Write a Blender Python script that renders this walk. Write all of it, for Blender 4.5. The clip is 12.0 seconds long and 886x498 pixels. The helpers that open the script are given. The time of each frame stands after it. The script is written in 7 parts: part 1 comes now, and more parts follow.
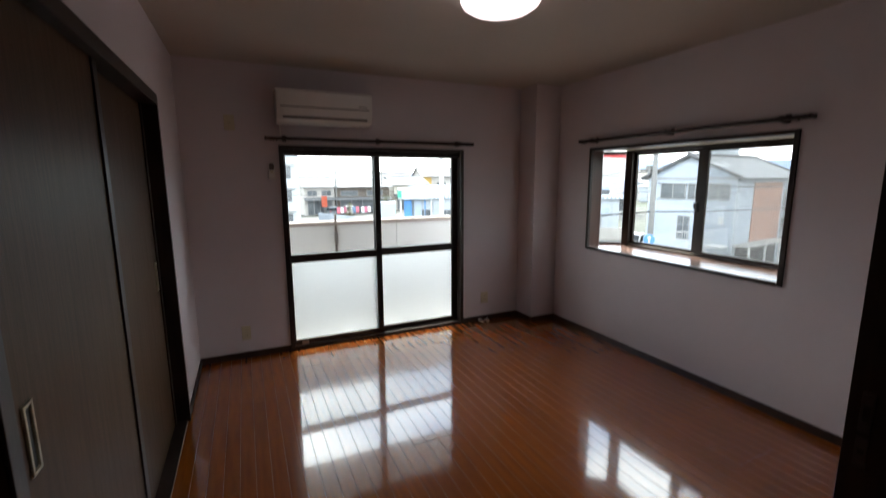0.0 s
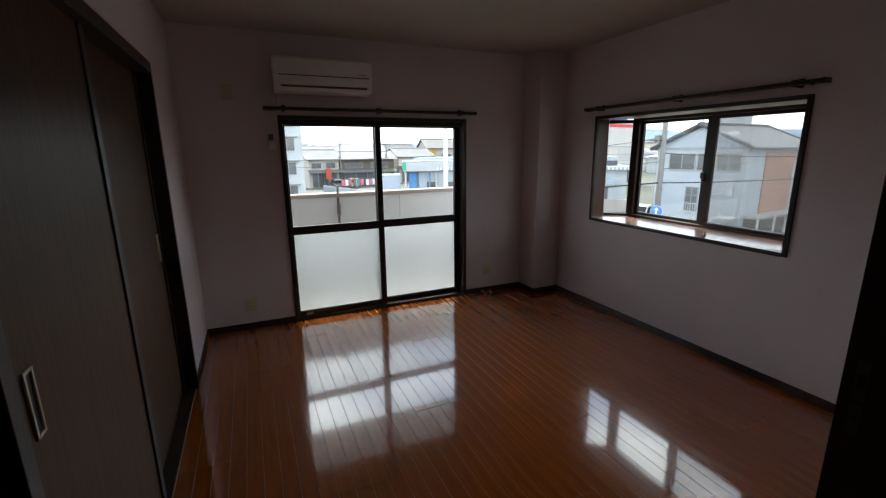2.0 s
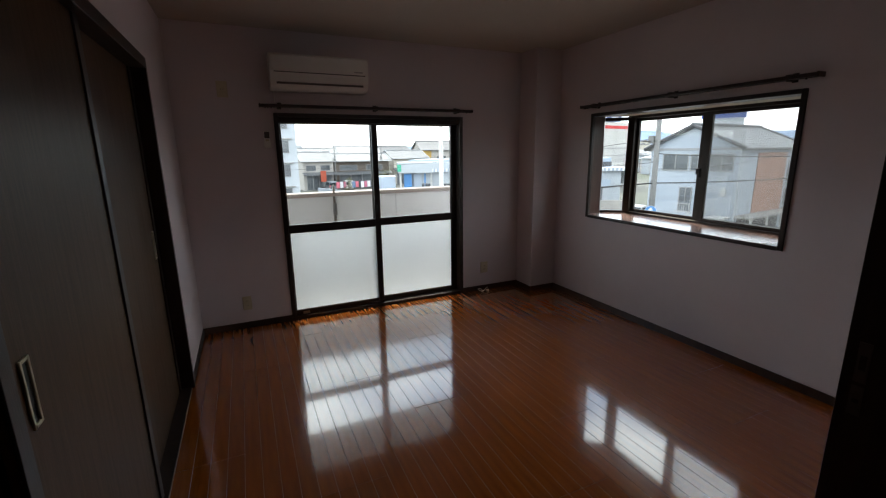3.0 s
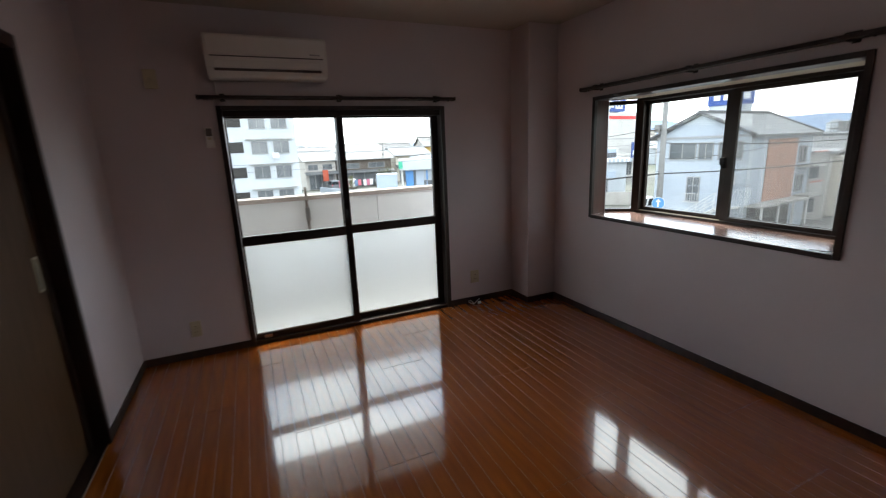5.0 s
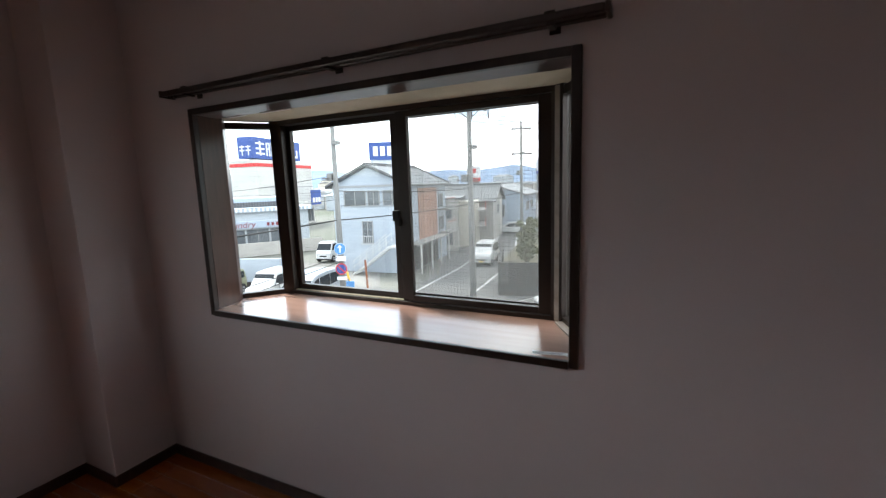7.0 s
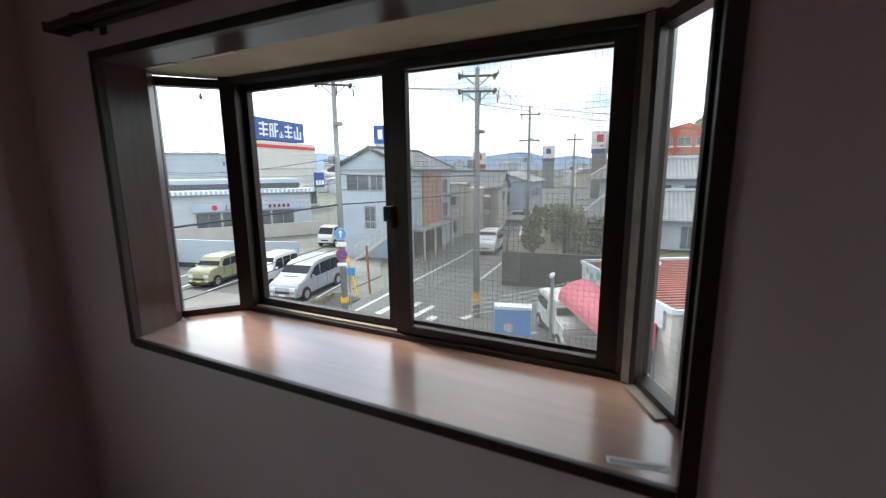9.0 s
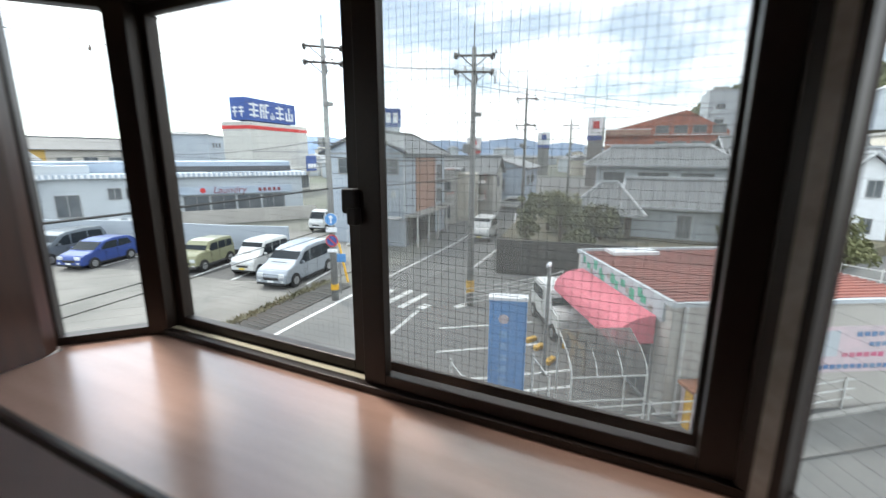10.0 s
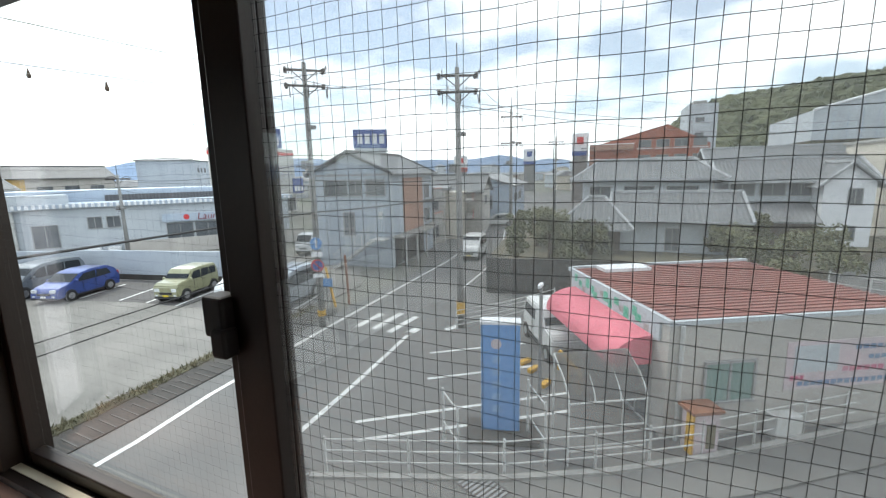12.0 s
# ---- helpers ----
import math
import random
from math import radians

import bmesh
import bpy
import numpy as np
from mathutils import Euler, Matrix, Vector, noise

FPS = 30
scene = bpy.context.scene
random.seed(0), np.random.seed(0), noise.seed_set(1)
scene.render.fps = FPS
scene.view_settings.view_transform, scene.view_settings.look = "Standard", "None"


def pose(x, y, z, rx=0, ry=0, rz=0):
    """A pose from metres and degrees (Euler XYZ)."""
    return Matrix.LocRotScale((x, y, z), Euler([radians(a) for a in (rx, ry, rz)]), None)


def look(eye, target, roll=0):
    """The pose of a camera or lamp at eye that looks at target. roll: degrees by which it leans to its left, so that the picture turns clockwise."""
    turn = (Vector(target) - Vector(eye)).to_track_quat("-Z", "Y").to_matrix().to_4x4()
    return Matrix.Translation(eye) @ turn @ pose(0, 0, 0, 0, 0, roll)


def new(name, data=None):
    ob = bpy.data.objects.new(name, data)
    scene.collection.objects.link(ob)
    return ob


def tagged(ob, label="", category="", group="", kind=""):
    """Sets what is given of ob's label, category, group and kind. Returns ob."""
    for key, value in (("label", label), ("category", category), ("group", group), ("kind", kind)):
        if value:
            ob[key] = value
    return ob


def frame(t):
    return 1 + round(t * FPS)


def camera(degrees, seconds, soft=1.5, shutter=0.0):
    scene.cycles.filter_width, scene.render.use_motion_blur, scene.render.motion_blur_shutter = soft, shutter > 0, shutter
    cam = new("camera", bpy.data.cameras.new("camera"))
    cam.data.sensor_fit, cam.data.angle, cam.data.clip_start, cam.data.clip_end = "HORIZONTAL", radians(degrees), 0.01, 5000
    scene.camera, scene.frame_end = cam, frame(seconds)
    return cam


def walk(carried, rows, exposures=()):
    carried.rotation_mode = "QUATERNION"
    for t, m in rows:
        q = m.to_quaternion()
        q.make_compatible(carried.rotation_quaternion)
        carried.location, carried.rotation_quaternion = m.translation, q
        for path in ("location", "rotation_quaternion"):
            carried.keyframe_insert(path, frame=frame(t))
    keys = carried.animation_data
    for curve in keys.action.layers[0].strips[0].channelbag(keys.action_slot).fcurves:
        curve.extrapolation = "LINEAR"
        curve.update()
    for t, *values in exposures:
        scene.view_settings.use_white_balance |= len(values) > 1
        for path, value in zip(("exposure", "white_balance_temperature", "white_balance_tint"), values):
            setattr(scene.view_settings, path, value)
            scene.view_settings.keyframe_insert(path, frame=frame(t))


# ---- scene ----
cam = camera(91.8, 12.0, soft=1.2, shutter=0.6)
PATH = [
    (0, (0.517, 0.764, 1.514), (1.339, 2.559, 1.193), -0.3),
    (0.5, (0.563, 0.729, 1.587), (1.358, 2.557, 1.424), 0.2),
    (1, (0.556, 0.75, 1.58), (1.355, 2.55, 1.228), 0.0),
    (1.5, (0.519, 0.749, 1.484), (1.317, 2.522, 1.017), -0.2),
    (2, (0.548, 0.762, 1.502), (1.336, 2.546, 1.056), -0.6),
    (2.5, (0.529, 0.763, 1.46), (1.331, 2.544, 1.033), -0.8),
    (4.5, (0.67, 0.946, 1.48), (1.481, 2.708, 0.991), -0.5),
    (5, (0.946, 1.186, 1.449), (1.728, 2.97, 0.994), -2.4),
    (5.5, (1.027, 1.497, 1.37), (2.269, 3.006, 0.946), -1.2),
    (6, (1.459, 1.667, 1.387), (3.009, 2.889, 1.064), -0.9),
    (6.5, (1.873, 1.879, 1.407), (3.593, 2.843, 1.071), -1.7),
    (7, (2.187, 2.051, 1.424), (3.964, 2.921, 1.126), -2.0),
    (9, (2.712, 2.336, 1.425), (4.472, 3.214, 1.063), -0.6),
    (9.5, (2.946, 2.418, 1.378), (4.7, 3.311, 1.023), 0.2),
    (10, (3.17, 2.564, 1.379), (4.932, 3.409, 0.952), 0.2),
    (10.5, (3.359, 2.695, 1.406), (5.222, 3.295, 0.996), 0.5),
    (11, (3.454, 2.677, 1.433), (5.302, 3.348, 1.066), 0.1),
    (11.5, (3.514, 2.671, 1.438), (5.326, 3.441, 1.09), -0.6),
    (12, (3.542, 2.67, 1.446), (5.338, 3.479, 1.1), -1.3),
]
EXPOSURES = [(0.0, 1.95), (0.5, 1.7), (1.0, 1.58), (1.5, 1.36), (2.5, 1.28), (4.5, 1.54), (5.5, 1.66), (7.2, 1.52), (9.0, 0.97), (10.5, 0.96), (12.0, 0.82)]
walk(cam, [(t, look(eye, target, roll)) for t, eye, target, roll in PATH], EXPOSURES)

# ---- world, sun and exposure ----
SUN_EL, SUN_AZ = 54.0, 18.0      # degrees; azimuth from +y towards +x
world = bpy.data.worlds.new("world")
scene.world = world
world.use_nodes = True
wn, wl = world.node_tree.nodes, world.node_tree.links
wn.clear()
w_out = wn.new("ShaderNodeOutputWorld")
w_bg = wn.new("ShaderNodeBackground")
w_sky = wn.new("ShaderNodeTexSky")
w_sky.sky_type = "NISHITA"
w_sky.sun_disc = False
w_sky.dust_density = 0.2
w_sky.ozone_density = 2.5
w_sky.sun_elevation = radians(SUN_EL)
w_sky.sun_rotation = radians(SUN_AZ)
w_bg.inputs["Strength"].default_value = 0.135
# broken white cloud all over the sky
w_tc = wn.new("ShaderNodeTexCoord")
w_map = wn.new("ShaderNodeMapping")
w_map.inputs["Scale"].default_value = (1.0, 1.0, 2.3)
w_map.inputs["Location"].default_value = (1.33, -1.63, 2.67)
w_noise = wn.new("ShaderNodeTexNoise")
w_noise.inputs["Scale"].default_value = 2.6
w_noise.inputs["Detail"].default_value = 4.5
w_noise.inputs["Roughness"].default_value = 0.52
w_ramp = wn.new("ShaderNodeValToRGB")
w_ramp.color_ramp.elements[0].position = 0.43
w_ramp.color_ramp.elements[0].color = (0.27, 0.27, 0.27, 1)
w_ramp.color_ramp.elements[1].position = 0.57
w_mix = wn.new("ShaderNodeMixRGB")
w_mix.inputs["Color2"].default_value = (14.0, 14.3, 14.8, 1)
wl.new(w_tc.outputs["Generated"], w_map.inputs["Vector"])
wl.new(w_map.outputs["Vector"], w_noise.inputs["Vector"])
wl.new(w_noise.outputs["Fac"], w_ramp.inputs["Fac"])
wl.new(w_ramp.outputs["Color"], w_mix.inputs["Fac"])
wl.new(w_sky.outputs["Color"], w_mix.inputs["Color1"])
wl.new(w_mix.outputs["Color"], w_bg.inputs["Color"])
wl.new(w_bg.outputs["Background"], w_out.inputs["Surface"])

sun = new("sun", bpy.data.lights.new("sun", "SUN"))
sun.data.energy, sun.data.angle, sun.data.color = 1.8, radians(9), (1.0, 0.95, 0.88)
s_dir = Vector((math.sin(radians(SUN_AZ)) * math.cos(radians(SUN_EL)), math.cos(radians(SUN_AZ)) * math.cos(radians(SUN_EL)), math.sin(radians(SUN_EL))))
sun.matrix_world = look(s_dir * 50, (0, 0, 0))


# ---- materials ----
def material(name, color, rough=0.6, metal=0.0, color2=None, scale=6.0, stretch=(1, 1, 1), bump=0.0, bump_scale=60.0,
             fine=0.0, coat=0.0, coat_rough=0.06, emission=None, strength=0.0, per_object=0.0, rough_var=0.0, spec=0.5):
    """A procedural surface: two colours mixed by large noise, a finer grain, bump, and gloss that varies."""
    m = bpy.data.materials.new(name)
    m.use_nodes = True
    n, l = m.node_tree.nodes, m.node_tree.links
    b = n["Principled BSDF"]
    b.inputs["Roughness"].default_value = rough
    b.inputs["Metallic"].default_value = metal
    b.inputs["Specular IOR Level"].default_value = spec
    b.inputs["Coat Weight"].default_value = coat
    b.inputs["Coat IOR"].default_value = 1.65 if coat == 1.0 else 1.5
    b.inputs["Coat Roughness"].default_value = coat_rough
    tc = n.new("ShaderNodeTexCoord")
    mp = n.new("ShaderNodeMapping")
    mp.inputs["Scale"].default_value = stretch
    l.new(tc.outputs["Object"], mp.inputs["Vector"])
    big = n.new("ShaderNodeTexNoise")
    big.inputs["Scale"].default_value = scale
    big.inputs["Detail"].default_value = 5
    l.new(mp.outputs["Vector"], big.inputs["Vector"])
    c2 = color2 or tuple(c * 0.86 for c in color)
    mix = n.new("ShaderNodeMixRGB")
    mix.inputs["Color1"].default_value = (*color, 1)
    mix.inputs["Color2"].default_value = (*c2, 1)
    ramp = n.new("ShaderNodeValToRGB")
    ramp.color_ramp.elements[0].position, ramp.color_ramp.elements[1].position = 0.36, 0.66
    l.new(big.outputs["Fac"], ramp.inputs["Fac"])
    l.new(ramp.outputs["Color"], mix.inputs["Fac"])
    last = mix.outputs["Color"]
    small = n.new("ShaderNodeTexNoise")
    small.inputs["Scale"].default_value = bump_scale
    small.inputs["Detail"].default_value = 4
    l.new(mp.outputs["Vector"], small.inputs["Vector"])
    if fine:
        hs = n.new("ShaderNodeHueSaturation")
        mr = n.new("ShaderNodeMapRange")
        mr.inputs["To Min"].default_value, mr.inputs["To Max"].default_value = 1 - fine, 1 + fine
        l.new(small.outputs["Fac"], mr.inputs["Value"])
        l.new(mr.outputs["Result"], hs.inputs["Value"])
        l.new(last, hs.inputs["Color"])
        last = hs.outputs["Color"]
    if per_object:
        oi = n.new("ShaderNodeObjectInfo")
        hs2 = n.new("ShaderNodeHueSaturation")
        mr2 = n.new("ShaderNodeMapRange")
        mr2.inputs["To Min"].default_value, mr2.inputs["To Max"].default_value = 1 - per_object, 1 + per_object
        l.new(oi.outputs["Random"], mr2.inputs["Value"])
        l.new(mr2.outputs["Result"], hs2.inputs["Value"])
        l.new(last, hs2.inputs["Color"])
        last = hs2.outputs["Color"]
    l.new(last, b.inputs["Base Color"])
    if rough_var:
        mr3 = n.new("ShaderNodeMapRange")
        mr3.inputs["To Min"].default_value, mr3.inputs["To Max"].default_value = max(0.02, rough - rough_var), rough + rough_var
        l.new(big.outputs["Fac"], mr3.inputs["Value"])
        l.new(mr3.outputs["Result"], b.inputs["Roughness"])
    if bump:
        bp = n.new("ShaderNodeBump")
        bp.inputs["Strength"].default_value = bump
        bp.inputs["Distance"].default_value = 0.004
        l.new(small.outputs["Fac"], bp.inputs["Height"])
        l.new(bp.outputs["Normal"], b.inputs["Normal"])
    if emission:
        b.inputs["Emission Color"].default_value = (*emission, 1)
        b.inputs["Emission Strength"].default_value = strength
    return m


def glass_material(name, rough=0.0, tint=(0.95, 0.98, 0.97), clear=0.0, gloss=0.08):
    """Thin pane: light passes, with a weak mirror that grows at a slant. rough > 0 is frosted."""
    m = bpy.data.materials.new(name)
    m.use_nodes = True
    n, l = m.node_tree.nodes, m.node_tree.links
    n.clear()
    out = n.new("ShaderNodeOutputMaterial")
    mix = n.new("ShaderNodeMixShader")
    gl = n.new("ShaderNodeBsdfGlossy")
    gl.inputs["Roughness"].default_value = 0.02
    fr = n.new("ShaderNodeLayerWeight")
    fr.inputs["Blend"].default_value = 0.5
    pw = n.new("ShaderNodeMath")
    pw.operation = "POWER"
    pw.inputs[1].default_value = 4.0
    mr = n.new("ShaderNodeMapRange")
    mr.inputs["To Min"].default_value, mr.inputs["To Max"].default_value = 0.025, 0.7
    l.new(fr.outputs["Facing"], pw.inputs[0])
    l.new(pw.outputs[0], mr.inputs["Value"])
    if rough:
        a = n.new("ShaderNodeBsdfTranslucent")
        a.inputs["Color"].default_value = (*tint, 1)
        t = n.new("ShaderNodeBsdfRefraction")
        t.inputs["Color"].default_value = (*tint, 1)
        t.inputs["Roughness"].default_value = rough
        t.inputs["IOR"].default_value = 1.2
        mm = n.new("ShaderNodeMixShader")
        mm.inputs["Fac"].default_value = clear
        l.new(a.outputs[0], mm.inputs[1])
        l.new(t.outputs[0], mm.inputs[2])
        body = mm.outputs[0]
    else:
        t = n.new("ShaderNodeBsdfTransparent")
        t.inputs["Color"].default_value = (*tint, 1)
        body = t.outputs[0]
    l.new(mr.outputs["Result"], mix.inputs[0])
    l.new(body, mix.inputs[1])
    l.new(gl.outputs[0], mix.inputs[2])
    l.new(mix.outputs[0], out.inputs["Surface"])
    return m


def tile_material(name, color, rib=0.28, dark=0.7, rough=0.45):
    """Roof tiles or ribbed sheet too small to model: ribs down the slope and courses across it."""
    m = material(name, color, rough, color2=tuple(c * 0.8 for c in color), scale=0.8, fine=0.15, bump_scale=9)
    n, l = m.node_tree.nodes, m.node_tree.links
    b = n["Principled BSDF"]
    tc = n.new("ShaderNodeTexCoord")
    w1 = n.new("ShaderNodeTexWave")
    w1.bands_direction = "X"
    w1.inputs["Scale"].default_value = 0.314 / rib
    w2 = n.new("ShaderNodeTexWave")
    w2.bands_direction = "Y"
    w2.wave_profile = "SAW"
    w2.inputs["Scale"].default_value = 0.314 / rib
    add = n.new("ShaderNodeMath")
    l.new(tc.outputs["Object"], w1.inputs["Vector"])
    l.new(tc.outputs["Object"], w2.inputs["Vector"])
    l.new(w1.outputs["Fac"], add.inputs[0])
    l.new(w2.outputs["Fac"], add.inputs[1])
    bp = n.new("ShaderNodeBump")
    bp.inputs["Strength"].default_value = dark
    bp.inputs["Distance"].default_value = 0.05
    l.new(add.outputs[0], bp.inputs["Height"])
    l.new(bp.outputs["Normal"], b.inputs["Normal"])
    return m


M = {}
M["wallpaper"] = material("wallpaper", (0.71, 0.635, 0.645), 0.85, color2=(0.67, 0.595, 0.605), scale=1.6, bump=0.25, bump_scale=260, fine=0.03)
M["ceiling"] = material("ceiling_paper", (0.55, 0.49, 0.42), 0.9, color2=(0.51, 0.455, 0.39), scale=1.2, bump=0.2, bump_scale=200, fine=0.03)
M["board"] = material("floor_board", (0.44, 0.118, 0.013), 0.15, color2=(0.32, 0.078, 0.008), scale=5, stretch=(7, 0.6, 7), bump=0.003,
                      bump_scale=16, fine=0.12, coat=1.0, coat_rough=0.05, per_object=0.06, rough_var=0.04)
# pale tone paints the window glint seen along the board grooves
M["groove"] = material("groove_glint_floor", (0.66, 0.50, 0.36), 0.6, color2=(0.50, 0.33, 0.20), scale=2.5)
M["dark_wood"] = material("dark_wood", (0.034, 0.018, 0.012), 0.42, color2=(0.022, 0.012, 0.008), scale=8, stretch=(6, 6, 0.5), bump=0.08, bump_scale=40, fine=0.25)
M["jamb_wood"] = material("jamb_wood", (0.075, 0.036, 0.026), 0.28, color2=(0.05, 0.024, 0.018), scale=8, stretch=(6, 6, 0.5), bump=0.06, bump_scale=40, fine=0.2)
M["panel_wood"] = material("panel_wood", (0.100, 0.050, 0.022), 0.46, spec=0.12, color2=(0.078, 0.043, 0.020), scale=6, stretch=(8, 8, 0.35), bump=0.10, bump_scale=34, fine=0.35, rough_var=0.06)
M["baseboard"] = material("baseboard_wood", (0.050, 0.024, 0.014), 0.45, color2=(0.034, 0.016, 0.01), scale=6, stretch=(4, 4, 1), bump=0.06, fine=0.2)
M["bronze"] = material("bronze_aluminium", (0.030, 0.020, 0.015), 0.38, 0.35, color2=(0.028, 0.018, 0.013), scale=9, bump=0.03, bump_scale=120, fine=0.15)
M["alu_edge"] = material("worn_aluminium", (0.36, 0.32, 0.28), 0.5, 0.3, color2=(0.25, 0.215, 0.18), scale=12, fine=0.2)
M["sill"] = material("sill_laminate", (0.46, 0.28, 0.215), 0.26, color2=(0.40, 0.24, 0.18), scale=3, stretch=(8, 0.8, 2), bump=0.015, bump_scale=60, fine=0.08, coat=1.0, coat_rough=0.2)
M["cream"] = material("cream_board", (0.62, 0.56, 0.42), 0.7, color2=(0.52, 0.46, 0.33), scale=4)
M["glass"] = glass_material("clear_glass")
M["frosted"] = glass_material("frosted_glass", 0.33, (0.95, 0.99, 0.975), 0.74)
M["white_plastic"] = material("white_plastic", (0.86, 0.83, 0.78), 0.32, color2=(0.82, 0.79, 0.73), scale=5, bump=0.02)
M["ivory"] = material("ivory_plastic", (0.66, 0.58, 0.40), 0.4, color2=(0.58, 0.50, 0.34), scale=8)
# near-black for lock parts; also stands in for shade inside holes and openings
M["black_and_shade"] = material("black_and_shade_fill", (0.02, 0.018, 0.016), 0.6)
M["dull_steel"] = material("dull_steel", (0.10, 0.09, 0.085), 0.5, 0.6, scale=20, fine=0.2)
# grey-brown with the slots' shade in the colour; also the remote's screen
M["slot_grey"] = material("shaded_slot", (0.13, 0.11, 0.10), 0.6)
M["steel"] = material("brushed_steel", (0.45, 0.43, 0.40), 0.35, 0.9, scale=30, fine=0.1)
M["lamp"] = material("lamp_diffuser", (0.85, 0.80, 0.80), 0.5, emission=(1.0, 0.84, 0.87), strength=0.62)
M["paper"] = material("label_paper", (0.84, 0.84, 0.82), 0.6)
M["ink"] = material("printed_ink", (0.12, 0.12, 0.14), 0.6)
M["wire"] = material("glass_wire", (0.035, 0.035, 0.035), 0.5, 0.4)


def screen_material(name="insect_net", cover=0.30, tone=(0.42, 0.41, 0.39)):
    """Insect net finer than the eye resolves: most light passes, the grey threads scatter the rest."""
    m = bpy.data.materials.new(name)
    m.use_nodes = True
    n, l = m.node_tree.nodes, m.node_tree.links
    n.clear()
    out = n.new("ShaderNodeOutputMaterial")
    mix = n.new("ShaderNodeMixShader")
    mix.inputs["Fac"].default_value = cover
    t = n.new("ShaderNodeBsdfTransparent")
    d = n.new("ShaderNodeBsdfDiffuse")
    d.inputs["Color"].default_value = (*tone, 1)
    tr = n.new("ShaderNodeBsdfTranslucent")
    tr.inputs["Color"].default_value = (0.27, 0.265, 0.255, 1)
    ad = n.new("ShaderNodeMixShader")
    ad.inputs["Fac"].default_value = 0.5
    l.new(d.outputs[0], ad.inputs[1])
    l.new(tr.outputs[0], ad.inputs[2])
    l.new(t.outputs[0], mix.inputs[1])
    l.new(ad.outputs[0], mix.inputs[2])
    l.new(mix.outputs[0], out.inputs["Surface"])
    return m


M["screen"] = screen_material()
# outdoors
M["ground"] = material("city_ground", (0.16, 0.155, 0.14), 0.9, color2=(0.09, 0.10, 0.07), scale=0.02, fine=0.2, bump_scale=0.4)
M["asphalt"] = material("asphalt", (0.128, 0.126, 0.123), 0.85, color2=(0.100, 0.099, 0.097), scale=0.35, bump=0.4, bump_scale=40, fine=0.22)
M["lot"] = material("worn_lot_gravel", (0.21, 0.20, 0.185), 0.9, color2=(0.14, 0.135, 0.125), scale=0.3, bump=0.5, bump_scale=25, fine=0.25)
M["bay_asphalt"] = material("bay_asphalt", (0.105, 0.100, 0.098), 0.88, color2=(0.075, 0.072, 0.070), scale=0.5, bump=0.4, bump_scale=30, fine=0.25)
M["pavement"] = material("concrete_paving", (0.16, 0.156, 0.148), 0.85, color2=(0.12, 0.117, 0.11), scale=0.7, bump=0.3, bump_scale=30, fine=0.15)
M["line"] = material("road_paint", (0.70, 0.70, 0.68), 0.7, color2=(0.50, 0.50, 0.49), scale=3, fine=0.1)
M["verge"] = material("weedy_soil", (0.075, 0.072, 0.04), 0.95, color2=(0.045, 0.04, 0.028), scale=1.4, bump=0.8, bump_scale=12, fine=0.4)
M["ditch"] = material("ditch_concrete", (0.05, 0.046, 0.042), 0.9, color2=(0.032, 0.03, 0.028), scale=1.2, fine=0.3)
M["bar_dull"] = material("dull_drain_bar", (0.085, 0.082, 0.075), 0.8)
M["concrete"] = material("concrete", (0.34, 0.33, 0.31), 0.85, color2=(0.25, 0.245, 0.23), scale=1.2, bump=0.2, bump_scale=30, fine=0.12)
M["white_wall"] = material("white_painted_wall", (0.47, 0.50, 0.53), 0.8, color2=(0.40, 0.43, 0.46), scale=0.5, fine=0.08)
M["blue_white"] = material("pale_blue_siding", (0.40, 0.44, 0.49), 0.75, color2=(0.34, 0.38, 0.43), scale=0.4, fine=0.06)
M["parapet"] = material("parapet_paint", (0.88, 0.89, 0.87), 0.8, color2=(0.82, 0.83, 0.81), scale=0.9, fine=0.05)
M["coping"] = material("beige_coping", (0.50, 0.43, 0.38), 0.7, color2=(0.42, 0.36, 0.31), scale=2, fine=0.1)
M["store_white"] = material("store_white_panel", (0.52, 0.51, 0.48), 0.75, color2=(0.46, 0.45, 0.43), scale=0.4, fine=0.06)
M["maroon"] = material("maroon_letter", (0.20, 0.03, 0.035), 0.5)
M["pale_floor"] = material("pale_balcony_screed", (0.56, 0.55, 0.52), 0.8, color2=(0.47, 0.46, 0.44), scale=1.5, bump=0.1, bump_scale=30, fine=0.1)
M["grey_wall"] = material("grey_mortar", (0.45, 0.425, 0.395), 0.85, color2=(0.38, 0.36, 0.335), scale=0.6, fine=0.12)
M["cream_wall"] = material("cream_mortar", (0.56, 0.52, 0.45), 0.85, color2=(0.48, 0.44, 0.38), scale=0.6, fine=0.1)
M["brick"] = material("red_brick_cladding", (0.34, 0.105, 0.06), 0.8, color2=(0.27, 0.08, 0.048), scale=0.8, fine=0.15)
M["terracotta"] = material("terracotta_siding", (0.36, 0.20, 0.145), 0.8, color2=(0.31, 0.17, 0.12), scale=0.8, fine=0.1)
M["timber"] = material("weathered_timber", (0.13, 0.105, 0.085), 0.85, color2=(0.085, 0.07, 0.056), scale=1.5, fine=0.25)
M["tiles"] = tile_material("grey_roof_tiles", (0.13, 0.135, 0.14))
M["tiles_light"] = tile_material("light_roof_sheet", (0.23, 0.23, 0.235), 0.35)
M["tiles_dark"] = tile_material("dark_roof_tiles", (0.085, 0.085, 0.09))
M["red_roof"] = material("rust_red_roof", (0.27, 0.090, 0.068), 0.6, color2=(0.21, 0.072, 0.056), scale=0.8, fine=0.12, bump_scale=8)
